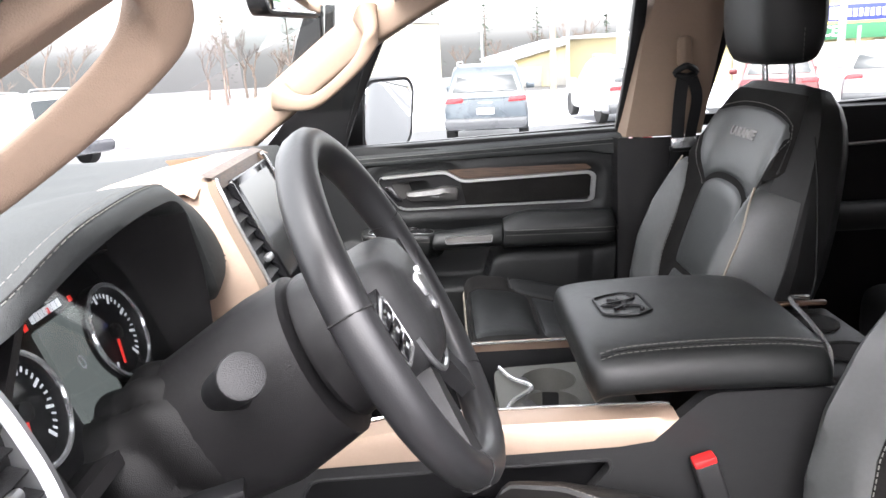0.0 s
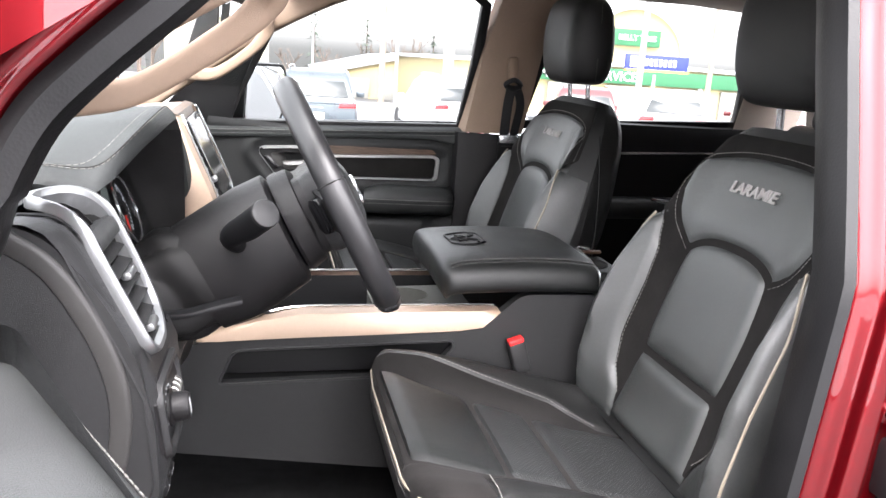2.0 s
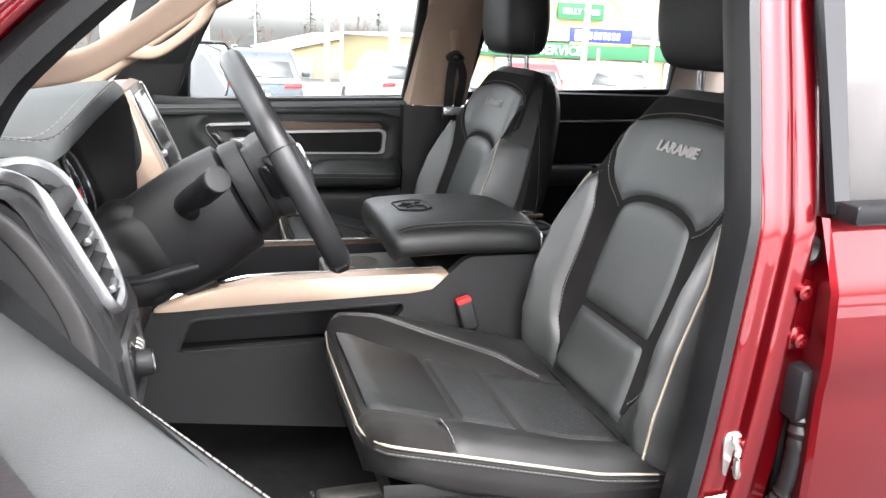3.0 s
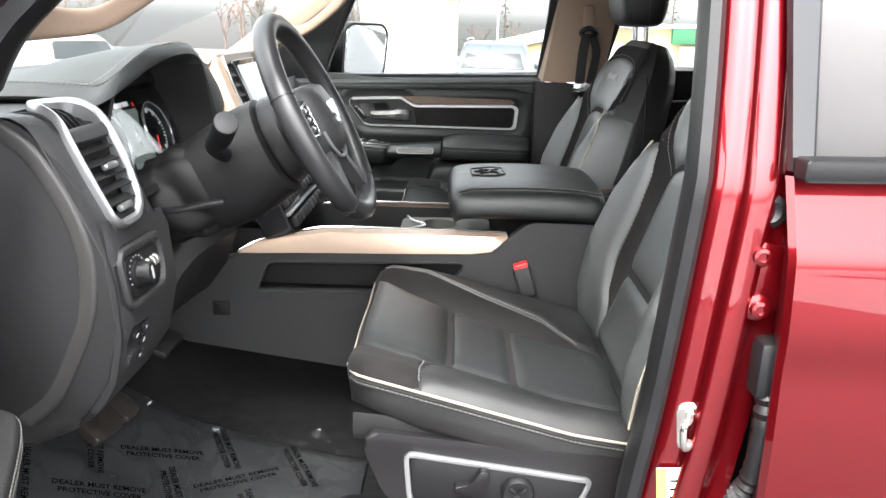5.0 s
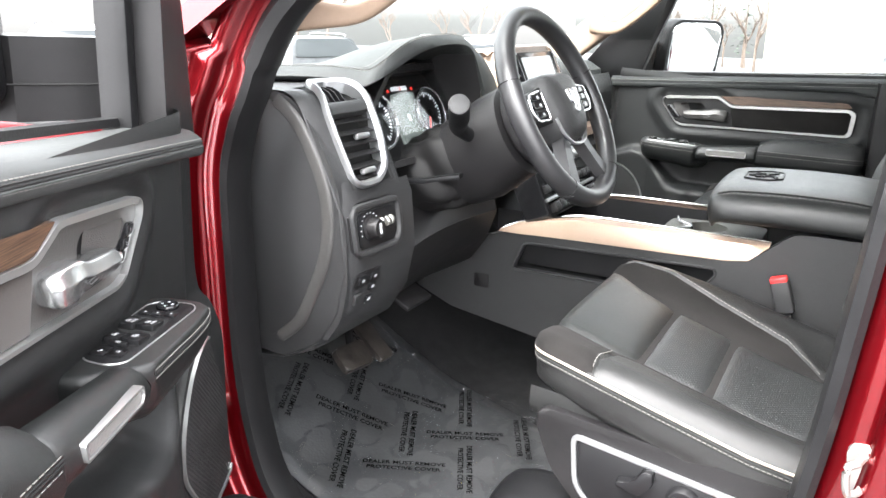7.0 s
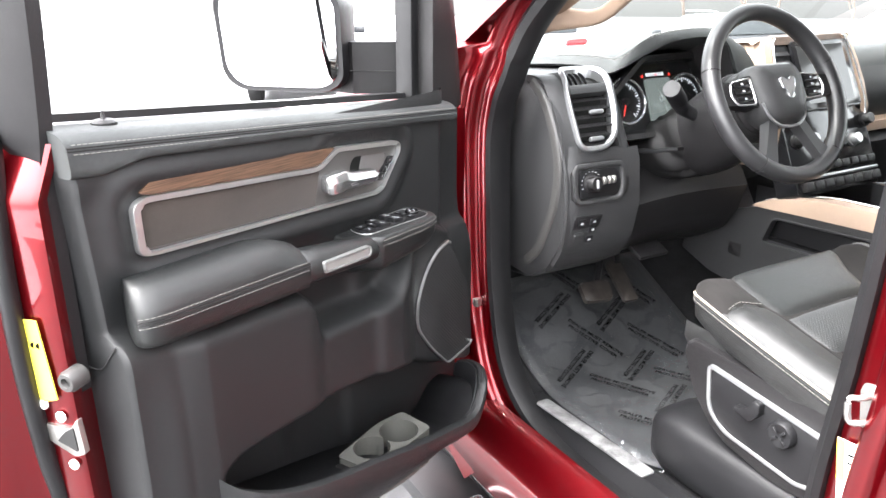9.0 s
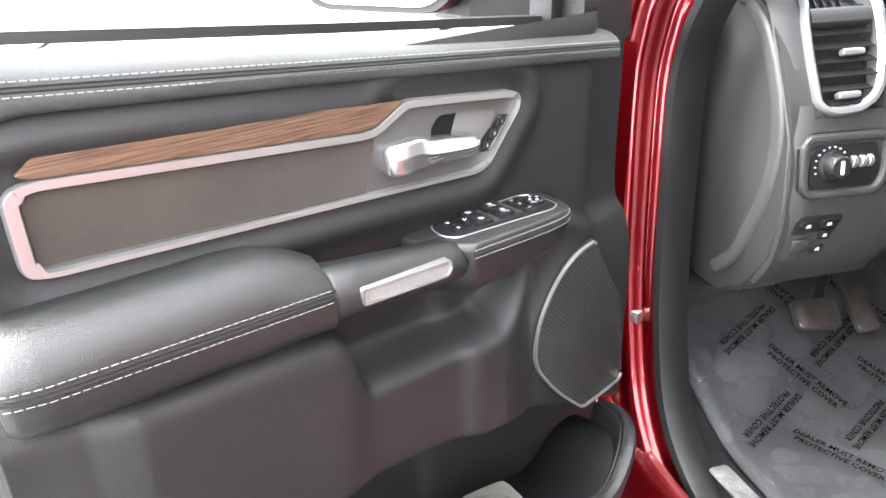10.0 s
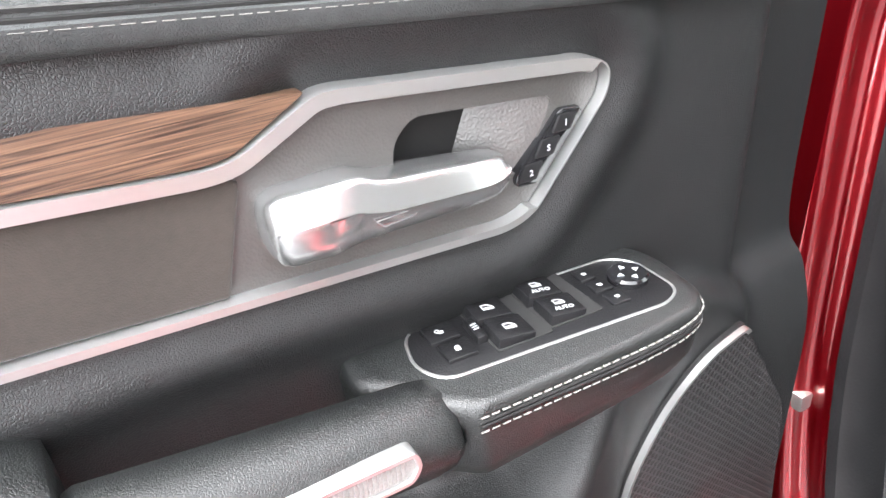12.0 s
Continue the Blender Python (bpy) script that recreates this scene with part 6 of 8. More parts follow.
part("badge", plate(rounded([(x, y + .002) for x, y in bd], .003, 2), wm, .024, .0325, .002), chrome, hb, "bright horned emblem")
for sx in (-1, 1):
    sp = [[wm @ Vector((sx * x, y, c)) for y, c in ((yl, cl), (yl, ch), (yh, ch), (yh, cl))] for x, yl, yh, cl, ch in ((.055, -.026, .040, -.03, .004), (.085, -.022, .036, -.026, .004), (.125, -.018, .030, -.018, .004), (.160, -.016, .026, -.012, .006))]
    s = part("side_spoke", loft(sp), plastic, sw)
    part("switch_frame", sweep([wm @ Vector((sx * p.x, p.y, .006)) for p in rounded([(.072, -.020), (.072, .034), (.128, .026), (.134, .0), (.122, -.018)], .008, 3)], circle(.0022, 6), AX, True), chrome, s, "chrome switch frame")
    for y in (-.008, .008, .022):
        part("thumb_switch", box(wm @ Matrix.Translation((sx * .100, y, .006)), .044, .012, .006, .002), gloss_black, s)
        part("icon", box(wm @ Matrix.Translation((sx * .100, y, .0095)), .006, .004, .0006, 0), icon, s)
    lo = [[wm @ Vector((sx * x, y, c)) for x, y, c in ((xa - w_, ya, c0), (xa + w_, ya - .004 * 1, c0), (xa + w_, ya - .004, c1), (xa - w_, ya, c1))] for xa, ya, w_, c0, c1 in ((.034, -.050, .014, -.02, .004), (.052, -.085, .014, -.018, .004), (.070, -.118, .017, -.014, .006), (.088, -.148, .022, -.01, .008))]
    part("lower_spoke", loft(lo), wheel_leather, sw)
    part("spoke_trim", tube([wm @ Vector((sx * x, y, .010)) for x, y in ((.060, -.020), (.052, -.048), (.030, -.068), (.0, -.073))], .003, 6), silver, sw)
part("rear_cover", loft([[wm @ Vector((p.x * k, p.y * k, c)) for p in hub] for k, c in ((1.0, -.05), (.98, -.045), (1.0, -.03))]), plastic, sw)
bk = part("rear_switch", plate(rounded([(-.014, -.026), (.014, -.026), (.014, .026), (-.014, .026)], .008), wm @ Matrix.Translation((-.082, .004, -.028)) @ pose(0, 0, 0, 0, 180, 0) @ pose(0, 0, 0, 0, 30, 0), -.004, .008, .003), gloss_black, sw, "oval rear thumb switch")

# ---- front seats ----
def lerp_table(tab, s):
    """Linear steps between rows (s, values...)."""
    for a, b in zip(tab, tab[1:]):
        if s <= b[0]:
            t = (s - a[0]) / (b[0] - a[0])
            return [p + (q - p) * t for p, q in zip(a[1:], b[1:])]
    return list(tab[-1][1:])


# backrest: height share, front centre x, z, half width, bolster depth, thickness
BACK = [(0, .500, .960, .262, .020, .10), (.14, .528, 1.035, .268, .052, .12), (.30, .560, 1.13, .270, .066, .13), (.45, .588, 1.215, .266, .060, .135), (.58, .612, 1.29, .256, .042, .13), (.70, .636, 1.36, .240, .022, .12), (.84, .662, 1.43, .215, .008, .11), (.94, .684, 1.485, .185, .0, .09), (1, .706, 1.512, .150, -.004, .05)]
# cushion: length share, top centre x, z, half width, bolster height, side depth
CUSH = [(0, .062, 1.008, .175, .002, .05), (.05, .066, 1.036, .208, .006, .07), (.10, .078, 1.050, .234, .012, .08), (.16, .100, 1.052, .252, .014, .085), (.30, .170, 1.036, .262, .020, .095), (.5, .270, 1.008, .265, .026, .095), (.75, .400, .970, .262, .030, .09), (1, .530, .945, .25, .028, .08)]


def back_pt(s, y, off=0.0):
    """A point of the backrest's front, y across from -1 to 1."""
    x, z, hw, bol, th = lerp_table(BACK, s)
    a = abs(y)
    f = bol * (max(0, a - .52) / .30) ** 1.5 if a < .82 else bol * (1 - ((a - .82) / .18) ** 2 * 1.5)
    f += -.030 * max(0, (a - .86) / .14) ** 2
    f += .006 * math.cos(y * 1.4)
    n = Vector((-.935, 0, .355))
    return Vector((x, hw * y, z)) + n * (f + off)


def cush_pt(s, y, off=0.0):
    x, z, hw, bol, dp = lerp_table(CUSH, s)
    a = abs(y)
    f = bol * (max(0, a - .50) / .34) ** 1.4 if a < .84 else bol * (1 - ((a - .84) / .16) ** 2 * .5)
    f -= .004 * max(0, (a - .88) / .12) ** 2
    f += .006 * math.cos(y * 1.4)
    n = Vector((-.22, 0, .97)) if s > .1 else Vector((-.8 + 5 * s, 0, .6 + 3 * s)).normalized()
    return Vector((x, hw * y, z)) + n * (f + off)


def patch(fn, s_of, y_of, ns, ny, puff, lift):
    """A stuffed panel over the surface fn; s_of and y_of map (0..1, 0..1) to its shares; it dips at its seams."""
    rows = []
    for i in range(ns + 1):
        row = []
        for j in range(ny + 1):
            a, b = i / ns, j / ny
            e = min(1, 7 * min(a, 1 - a)) * min(1, 7 * min(b, 1 - b))
            row.append(fn(s_of(a, b), y_of(a, b), lift - .005 * (e == 0) * (puff > 0) + puff * e ** .5))
        rows.append(row)
    return rows


def seat(name, yc, side, label):
    """side: -1 when the outboard flank faces -y, +1 when it faces +y."""
    T = Matrix.Translation((0, yc, 0)) @ Matrix.Diagonal((1, -side, 1, 1))
    st = thing(name, (.30, yc, .68), label, "car seat", "front seats")

    def P(n, bm, material, parent=None, lab="", sharp=45, kind=""):
        bm.transform(T)
        return part(n, bm, material, parent or st, lab, sharp, kind=kind)

    # backrest body
    rings = []
    for i in range(23):
        s = i / 22
        x, z, hw, bol, th = lerp_table(BACK, s)
        ring = [back_pt(s, -1 + 2 * j / 20) for j in range(21)]
        nb = Vector((.935, 0, -.30))
        ring += [Vector((x, hw * y, z)) + nb * th * k for y, k in ((1.0, .30), (.97, .75), (.85, 1.0), (.4, 1.05), (-.4, 1.05), (-.85, 1.0), (-.97, .75), (-1.0, .30))]
        rings.append(ring)
    bk = P("backrest", loft(rings), leather, None, "black leather backrest")
    # upholstery: suede field, leather centre with an arched top, shoulder and lumbar panels, bolsters
    SEAM = [(.02, .46), (.10, .50), (.17, .61), (.26, .645), (.44, .650), (.55, .685), (.645, .78), (.70, .93)]

    def arch(y):
        return .572 + .062 * max(0.0, 1 - (abs(y) / .44) ** 2.6) ** .6
    P("suede_field", sheet(patch(back_pt, lambda a, b: .06 + .905 * a, lambda a, b: (2 * b - 1) * steps(SEAM, .06 + .905 * a), 40, 24, 0, .0025)), suede, bk, "black suede surround")

    def sh_s(a, b):
        y = 2 * b - 1
        lo_ = arch(y * .44) + .006
        return lo_ + (.905 - .040 * abs(y) ** 2.5 - lo_) * a
    SIDE_Y = [(0, .44), (.10, .56), (.22, .66), (.35, .735), (.60, .83), (.85, .90), (1, .88)]
    P("shoulder_panel", sheet(patch(back_pt, sh_s, lambda a, b: (2 * b - 1) * steps(SIDE_Y, a), 26, 34, .005, .0035)), back_leather, bk, "black leather shoulder panel with pale stitching")
    P("centre_panel", sheet(patch(back_pt, lambda a, b: .268 + (arch((2 * b - 1) * .425) - .004 - .268) * a, lambda a, b: (2 * b - 1) * (.425 + .02 * math.sin(3 * a)), 26, 26, .009, .003)), back_leather, bk, "black leather centre panel with an arched top")
    P("lumbar_panel", sheet(patch(back_pt, lambda a, b: .03 + .228 * a, lambda a, b: (2 * b - 1) * (.42 + .06 * (1 - a)), 16, 22, .010, .003)), back_leather, bk, "black leather lumbar panel")
    for sg in (-1, 1):
        P("bolster", sheet(patch(back_pt, lambda a, b: .015 + .632 * a, lambda a, b, sg=sg: sg * (steps(SEAM, .015 + .632 * a) + (.985 - steps(SEAM, .015 + .632 * a)) * b), 34, 12, .005, .004)), back_leather, bk, "black leather side bolster")
        line = [back_pt(.02 + .625 * i / 24, sg * (.90 - .06 * max(0, (i - 17) / 7) ** 2), .0075) for i in range(25)]
        P("piping", tube(line, .0024, 6, sm=1), piping, bk, "pale leather piping")
        P("stitching", stitches([back_pt(.10 + .535 * i / 30, sg * (steps(SEAM, .10 + .535 * i / 30) - .012), .0042) for i in range(31)], .0008, .0055, .0028), thread, bk)
    border = [back_pt(sh_s(i / 14, 0), -steps(SIDE_Y, i / 14) - .012, .0046) for i in range(15)] + [back_pt(sh_s(1, i / 16) + .010, (2 * i / 16 - 1) * .88, .005) for i in range(1, 16)] + [back_pt(sh_s(1 - i / 14, 1), steps(SIDE_Y, 1 - i / 14) + .012, .0046) for i in range(15)]
    P("stitching", stitches(border, .0008, .0055, .0028), thread, bk)
    # flank gusset and rear shell
    rows = []
    for i in range(15):
        s = .02 + .9 * i / 14
        x, z, hw, bol, th = lerp_table(BACK, s)
        rows.append([(x + .93 * th * k, -(hw + .004), z - .30 * th * k) for k in (.25, .6, .95)])
    P("flank", sheet(rows), leather, bk, "black leather flank")
    for k in (.32, .42):
        pts = []
        for i in range(20):
            x, z, hw, bol, th = lerp_table(BACK, .02 + .62 * i / 19)
            pts.append((x + .93 * th * k, -(hw + .0055), z - .30 * th * k))
        P("stitching", stitches(pts, .0008, .007, .003), thread, bk)
    seam = []
    for i in range(16):
        x, z, hw, bol, th = lerp_table(BACK, .1 + .75 * i / 15)
        for_k = .95 - .75 * (i / 15) ** 1.5
        seam.append((x + .93 * th * for_k, hw + .004, z - .30 * th * for_k))
    P("flank_seam", tube(seam, .002, 5, sm=1), dark_hole, bk)
    # embroidered word
    lc = back_pt(.800, .03, .0105)
    up = (back_pt(.80, 0, 0) - back_pt(.73, 0, 0)).normalized()
    lm = basis(Vector((lc.x, yc - side * lc.y, lc.z)), (0, -1, 0), up) @ Matrix.Diagonal((1.14, 1, 1, 1))
    lettering("LARAMIE", .0265, lm, word_thread, "embroidery", bk, .0012, .0007, .12, "pale embroidered word")
    # headrest
    hr = []
    for z, hw, xf, xb in ((1.548, .085, .662, .735), (1.556, .118, .640, .752), (1.60, .134, .626, .762), (1.67, .137, .622, .760), (1.73, .132, .630, .752), (1.762, .118, .640, .735), (1.775, .085, .660, .715)):
        q = [(xf, -hw * .55), (xf + .006, -hw * .85), ((xf + xb) / 2 - .015, -hw), (xb - .02, -hw * .97), (xb, -hw * .6), (xb, hw * .6), (xb - .02, hw * .97), ((xf + xb) / 2 - .015, hw), (xf + .006, hw * .85), (xf, hw * .55)]
        hr.append([(x, y, z) for x, y in q])
    hd = soft(P("headrest", loft(hr), leather, None, "black leather headrest on chrome posts", 60), 2)
    for sg in (-1, 1):
        P("post", tube([(.712, sg * .062, 1.47), (.705, sg * .062, 1.56)], .0065, 12, sm=1), chrome, hd, "chrome headrest post")
        P("post_guide", box(pose(.715, sg * .062, 1.503, 0, -14, 0), .030, .046, .010, .004), plastic_black, hd)
        sl = [(.640 + .10 * t, sg * (.1368 - .012 * t), z) for t, z in ((.55, 1.556), (.55, 1.62), (.55, 1.70), (.52, 1.755))]
        P("stitching", stitches(catmull(sl, 6), .0008, .006, .003), thread, hd)
    # cushion body
    rings = []
    for i in range(23):
        s = i / 22
        x, z, hw, bol, dp = lerp_table(CUSH, s)
        ring = [cush_pt(s, -1 + 2 * j / 20) for j in range(21)]
        ring += [Vector((x + .004, hw * y, z - dp * k)) for y, k in ((1.005, .22), (1.0, .46), (.95, .62), (-.95, .62), (-1.0, .46), (-1.005, .22))]
        rings.append(ring)
    cu = P("cushion", loft(rings), leather, None, "black leather seat cushion with pale piping")
    # inboard seam runs from the front corner to the rear centre; the outboard bolster starts behind a suede corner
    IN_SEAM = [(.10, .90), (.28, .86), (.40, .785), (.505, .715), (.65, .66), (.75, .62), (.82, .47), (.86, .32), (.93, .28)]
    IN_EDGE = [(.08, .74), (.16, .60), (.26, .45), (.38, .345), (.60, .295), (.80, .27), (.95, .24)]
    OUT_EDGE = [(.08, -.60), (.32, -.64), (.40, -.60), (.60, -.60), (.80, -.62), (.95, -.64)]

    def across(s0, s1, bow=0.0):
        return (lambda a, b: s0 + (s1 - s0) * a + bow * (1 - (2 * b - 1) ** 2) * (1 - 2 * a if bow < 0 else 1)), (lambda a, b: steps(OUT_EDGE, s0 + (s1 - s0) * a) + (steps(IN_EDGE, s0 + (s1 - s0) * a) - steps(OUT_EDGE, s0 + (s1 - s0) * a)) * b)
    P("suede_field", sheet(patch(cush_pt, lambda a, b: .07 + .88 * a, lambda a, b: -.70 + (.70 + steps(IN_SEAM, .07 + .88 * a)) * b, 30, 24, 0, .0022)), suede, cu, "black suede surround")
    P("front_panel", sheet(patch(cush_pt, *across(.085, .392), 18, 24, .009, .003)), leather_soft, cu, "smooth leather thigh panel")
    P("mid_panel", sheet(patch(cush_pt, *across(.398, .592), 12, 24, .009, .003)), perforated, cu, "perforated mid panel")
    P("rear_panel", sheet(patch(cush_pt, *across(.598, .95), 14, 24, .008, .003)), perforated, cu, "perforated rear panel")
    P("bolster", sheet(patch(cush_pt, lambda a, b: .10 + .85 * a, lambda a, b: .985 - (.985 - steps(IN_SEAM, .10 + .85 * a)) * b, 30, 10, .004, .004)), leather, cu, "leather inboard bolster")
    P("bolster", sheet(patch(cush_pt, lambda a, b: .318 + .63 * a, lambda a, b: -.99 + (.99 + steps(OUT_EDGE, .318 + .63 * a) - .012) * b, 24, 12, .003, .0035)), leather, cu, "leather outboard bolster")
    P("suede_corner", sheet(patch(cush_pt, lambda a, b: .05 + .262 * a, lambda a, b: -.99 + (.380 - .02 * a) * b, 12, 12, .0025, .0035)), suede, cu, "black suede corner patch")
    P("stitching", stitches([cush_pt(.28 + .58 * i / 30, steps(IN_SEAM, .28 + .58 * i / 30) + .02, .0075) for i in range(31)], .0008, .0055, .0028), thread, cu)
    P("stitching", stitches([cush_pt(.322 - .006 * i / 8, -.66 - .30 * i / 8, .0068) for i in range(9)], .0008, .0055, .0028), thread, cu)
    rimp = [cush_pt(.95 - .83 * i / 20, -1.0, .001) for i in range(21)] + [cush_pt(.085, -.97, .0), cush_pt(.05, -.85, .0)] + [cush_pt(.04, -.7 + 1.4 * i / 8, .0) for i in range(9)] + [cush_pt(.06, .9, .0)] + [cush_pt(.12 + .83 * i / 20, 1.0, .001) for i in range(21)]
    P("piping", tube(rimp, .0021, 6, sm=1), piping, cu, "pale leather piping")
    for dz in (.0065, .0125):
        P("seam_groove", tube([p + Vector((-.001 if k > 22 else 0, -.0012 if k < 22 else (.0012 if k > 33 else 0), -dz)) for k, p in enumerate(rimp)], .0013, 5, sm=1), dark_hole, cu)
    P("stitching", stitches([p + Vector((-.0018 if k > 22 else 0, -.0020 if k < 22 else (.0020 if k > 33 else 0), -.0095)) for k, p in enumerate(rimp)], .0006, .005, .0022), thread, cu)
    # plastic base with power switches on the outboard flank
    P("seat_base", loft([[(x, y, z) for x, y in ((x0, -.22), (x1, -.235), (x1, .235), (x0, .22))] for z, x0, x1 in ((.70, .20, .56), (.78, .16, .56), (.86, .12, .56), (.94, .11, .56))]), plastic_black, None, "black seat base")
    sm2 = basis((0, -.264, 0), (1, 0, 0), (0, 0, 1))
    shp = [(.092, .958), (.106, .977), (.48, .948), (.55, .945), (.55, .795), (.30, .790), (.18, .815), (.122, .880)]
    sh = P("side_shield", plate(rounded(shp, .02, 3), sm2, -.05, .0, .010, 3), plastic, None, "charcoal side shield with power seat switches")
    inn = [(.157, .946), (.426, .911), (.416, .882), (.386, .824), (.350, .815), (.200, .834), (.164, .862)]
    inr = rounded(inn, [.012, .008, .02, .014, .01, .02, .02], 3)
    P("switch_bezel", sweep([(p.x, -.2665, p.y) for p in inr], rounded([(-.0045, -.004), (.0045, -.004), (.0038, .003), (-.0038, .003)], .0015, 2), (0, -1, 0), True), silver, sh, "satin silver switch bezel")
    P("switch_panel", plate([(p.x * .96 + .0116, p.y * .96 + .0354) for p in inr], sm2, 0, .004, .002), plastic_black, sh)
    P("seat_switch", plate(rounded([(.228, .903), (.252, .907), (.266, .930), (.279, .928), (.279, .908), (.262, .888), (.228, .893)], .005, 3), sm2, .004, .018, .004), plastic_black, sh, "seat-shaped power switch")
    kn = P("lumbar_knob", lathe([(.024, 0), (.024, .010), (.021, .014), (.010, .014), (.006, .011)], sm2 @ Matrix.Translation((.321, .893, .004)), 28), plastic_black, sh, "round lumbar switch")
    for a in range(4):
        P("rib", box(sm2 @ Matrix.Translation((.321, .893, .019)) @ pose(0, 0, 0, 0, 0, 45 + 90 * a) @ Matrix.Translation((.011, 0, 0)), .012, .005, .004, .001), plastic_black, kn)
    P("lower_cowl", loft([[(x, -.19 + p.x * k, .73 + p.y * k) for p in rounded([(-.085, -.07), (-.085, .065), (.07, .065), (.07, -.07)], .045, 4)] for x, k in ((.0, .35), (.008, .62), (.025, .85), (.06, .98), (.12, 1.0), (.45, 1.0), (.56, 1.0))]), plastic_black, None, "black seat rail cover")
    P("skirt", sheet([[(x, -.247, z), (x, -.250, z - .03), (x, -.240, z - .048)] for x, z in ((.078, 1.000), (.20, .990), (.35, .968), (.52, .940))]), leather, None)
    for sg in (-1, 1):
        P("rail", box(pose(.30, sg * .20, .685), .50, .045, .035, .006), steel, st, "steel seat rail")
    P("rail_end", box(pose(.045, -.20, .695), .03, .06, .02, .004), chrome, None)
    return st


seat("driver_seat", -.462, -1, "black leather bucket seat with pale piping")
seat("passenger_seat", .455, 1, "black leather bucket seat beside the console")

# belt buckles beside the console
for yb, sx in ((-.190, 1),):
    bu = thing("belt_buckle", (.37, yb, .98), "black belt buckle with a red release button", "seat belt buckle")
    q = Matrix.Translation((.368, yb, 1.034)) @ pose(0, 0, 0, 0, -18, 0)
    part("buckle_body", box(q, .034, .024, .066, .005, 3), plastic_soft, bu)
    part("release_button", box(q @ Matrix.Translation((0, -.001, .034)), .031, .021, .012, .003), red_plastic, bu, "red release button")
    part("stem", box(Matrix.Translation((.388, yb, .975)) @ pose(0, 0, 0, 0, -20, 0), .018, .008, .08, .003), plastic, bu)

# ---- rear bench, only its dark upper part shows ----
rb = thing("rear_bench", (1.4, 0, .7), "black leather rear bench seat", "bench seat")
part("bench_cushion", box(pose(1.28, 0, .92), .48, 1.42, .16, .05, 4), leather, rb)
for y in (-.48, 0, .48):
    part("bench_back", box(pose(1.55, y, 1.18, 0, 14, 0), .14, .46, .56, .05, 4), leather, rb)
    part("bench_headrest", box(pose(1.60, y, 1.50, 0, 10, 0), .09, .24, .12, .035, 4), leather, rb)

# ---- centre console ----
con = thing("centre_console", (.15, -.01, .66), "charcoal floor console with champagne side trims", "console")
for sy in (-1, 1):
    yb = -.012 + sy * .143
    m = basis((0, yb, 0), (1, 0, 0), (0, 0, 1))
    if sy < 0:
        flank = rounded([(-.46, .90), (-.36, .86), (.62, .72), (.62, 1.12), (.53, 1.152), (.372, 1.152), (.298, 1.086), (.25, 1.078), (-.22, 1.070), (-.44, 1.0)], [.004, .004, .004, .004, .02, .02, .02, .01, .004, .004], 3)
        mouth = rounded([(-.203, .984), (.175, .990), (.200, .998), (.240, 1.046), (.236, 1.060), (-.165, 1.050), (-.178, 1.044)], [.010, .01, .02, .014, .008, .010, .012], 4)
        part("side_skin", pierced(flank, mouth, m, -.010, .012), plastic_soft, con, "charcoal console flank with an open pocket")
        part("pocket_lip", sweep([m @ Vector((p.x, p.y, .012)) for p in mouth], circle(.0028, 6), (0, -1, 0), True), plastic_soft, con)
        # near-black sheet stands for the shade inside the pocket
        part("pocket_inside", sheet([[(x, y, z) for y, z in ((-.150, 1.064), (-.075, 1.064), (-.07, .978), (-.150, .978))] for x in (-.21, .26)]), dark_hole, con, "side pocket, its inner shade painted near-black")
        part("service_cover", plate(rounded([(-.300, .925), (-.262, .925), (-.262, .958), (-.300, .958)], .004), basis((0, -.1675, 0), (1, 0, 0), (0, 0, 1)), -.004, .0015, .001), plastic, con)
    else:
        part("side_skin", plate(rounded([(-.46, .90), (-.36, .86), (.62, .72), (.62, 1.12), (.52, 1.150), (.365, 1.150), (.298, 1.084), (-.22, 1.066), (-.44, 1.0)], .006, 2), m, -.012, .012, .003), plastic_soft, con)
    # champagne rail on the shoulder
    rows = []
    for x, zt, zb, inn in ((-.24, 1.072, 1.066, .0), (-.20, 1.090, 1.066, .02), (-.12, 1.108, 1.069, .035), (-.05, 1.119, 1.071, .038), (.1, 1.120, 1.074, .038), (.25, 1.120, 1.078, .036), (.296, 1.120, 1.084, .034), (.315, 1.120, 1.101, .034), (.330, 1.120, 1.116, .03)):
        o = -.012 + sy * .157
        if sy > 0:
            inn = 0
        zm = max(zb + .003, zt - .012)
        rows.append([(x, o - sy * .01, zb), (x, o + sy * .002, zb + .003), (x, o, zm), (x, o - sy * .006, zt - .002), (x, o - sy * (.012 + inn * .5), zt), (x, o - sy * (.014 + inn), zt - .004)])
    part("side_rail", sheet(rows), champagne, con, "champagne satin side rail")
    part("rail_edge", tube([(r[4][0], r[5][1], r[5][2] + .002) for r in rows], .0025, 6), chrome, con)
# tray between the rails, cup holders
part("tray", sheet([[(x, y, z) for x, z in ((-.30, 1.12), (-.24, 1.02), (-.1, 1.0), (.1, 1.0), (.12, 1.05), (.30, 1.055))] for y in (-.13, -.05, .05, .108)]), plastic_black, con, "black open console tray")
for sy in (-1, 1):
    part("tray_wall", sheet([[(x, -.012 + sy * .120, z) for z in (.99, 1.05, 1.112)] for x in (-.26, 0, .30)]), plastic_black, con)
ch = part("cup_block", pierced(rounded([(.095, -.105), (.30, -.125), (.30, .09), (.095, .075)], .03), twin((.175, -.060), .042, (.180, .022), .044), Matrix.Translation((0, 0, 1.045)), 0, .050), cup_grey, con, "grey twin cup holder")
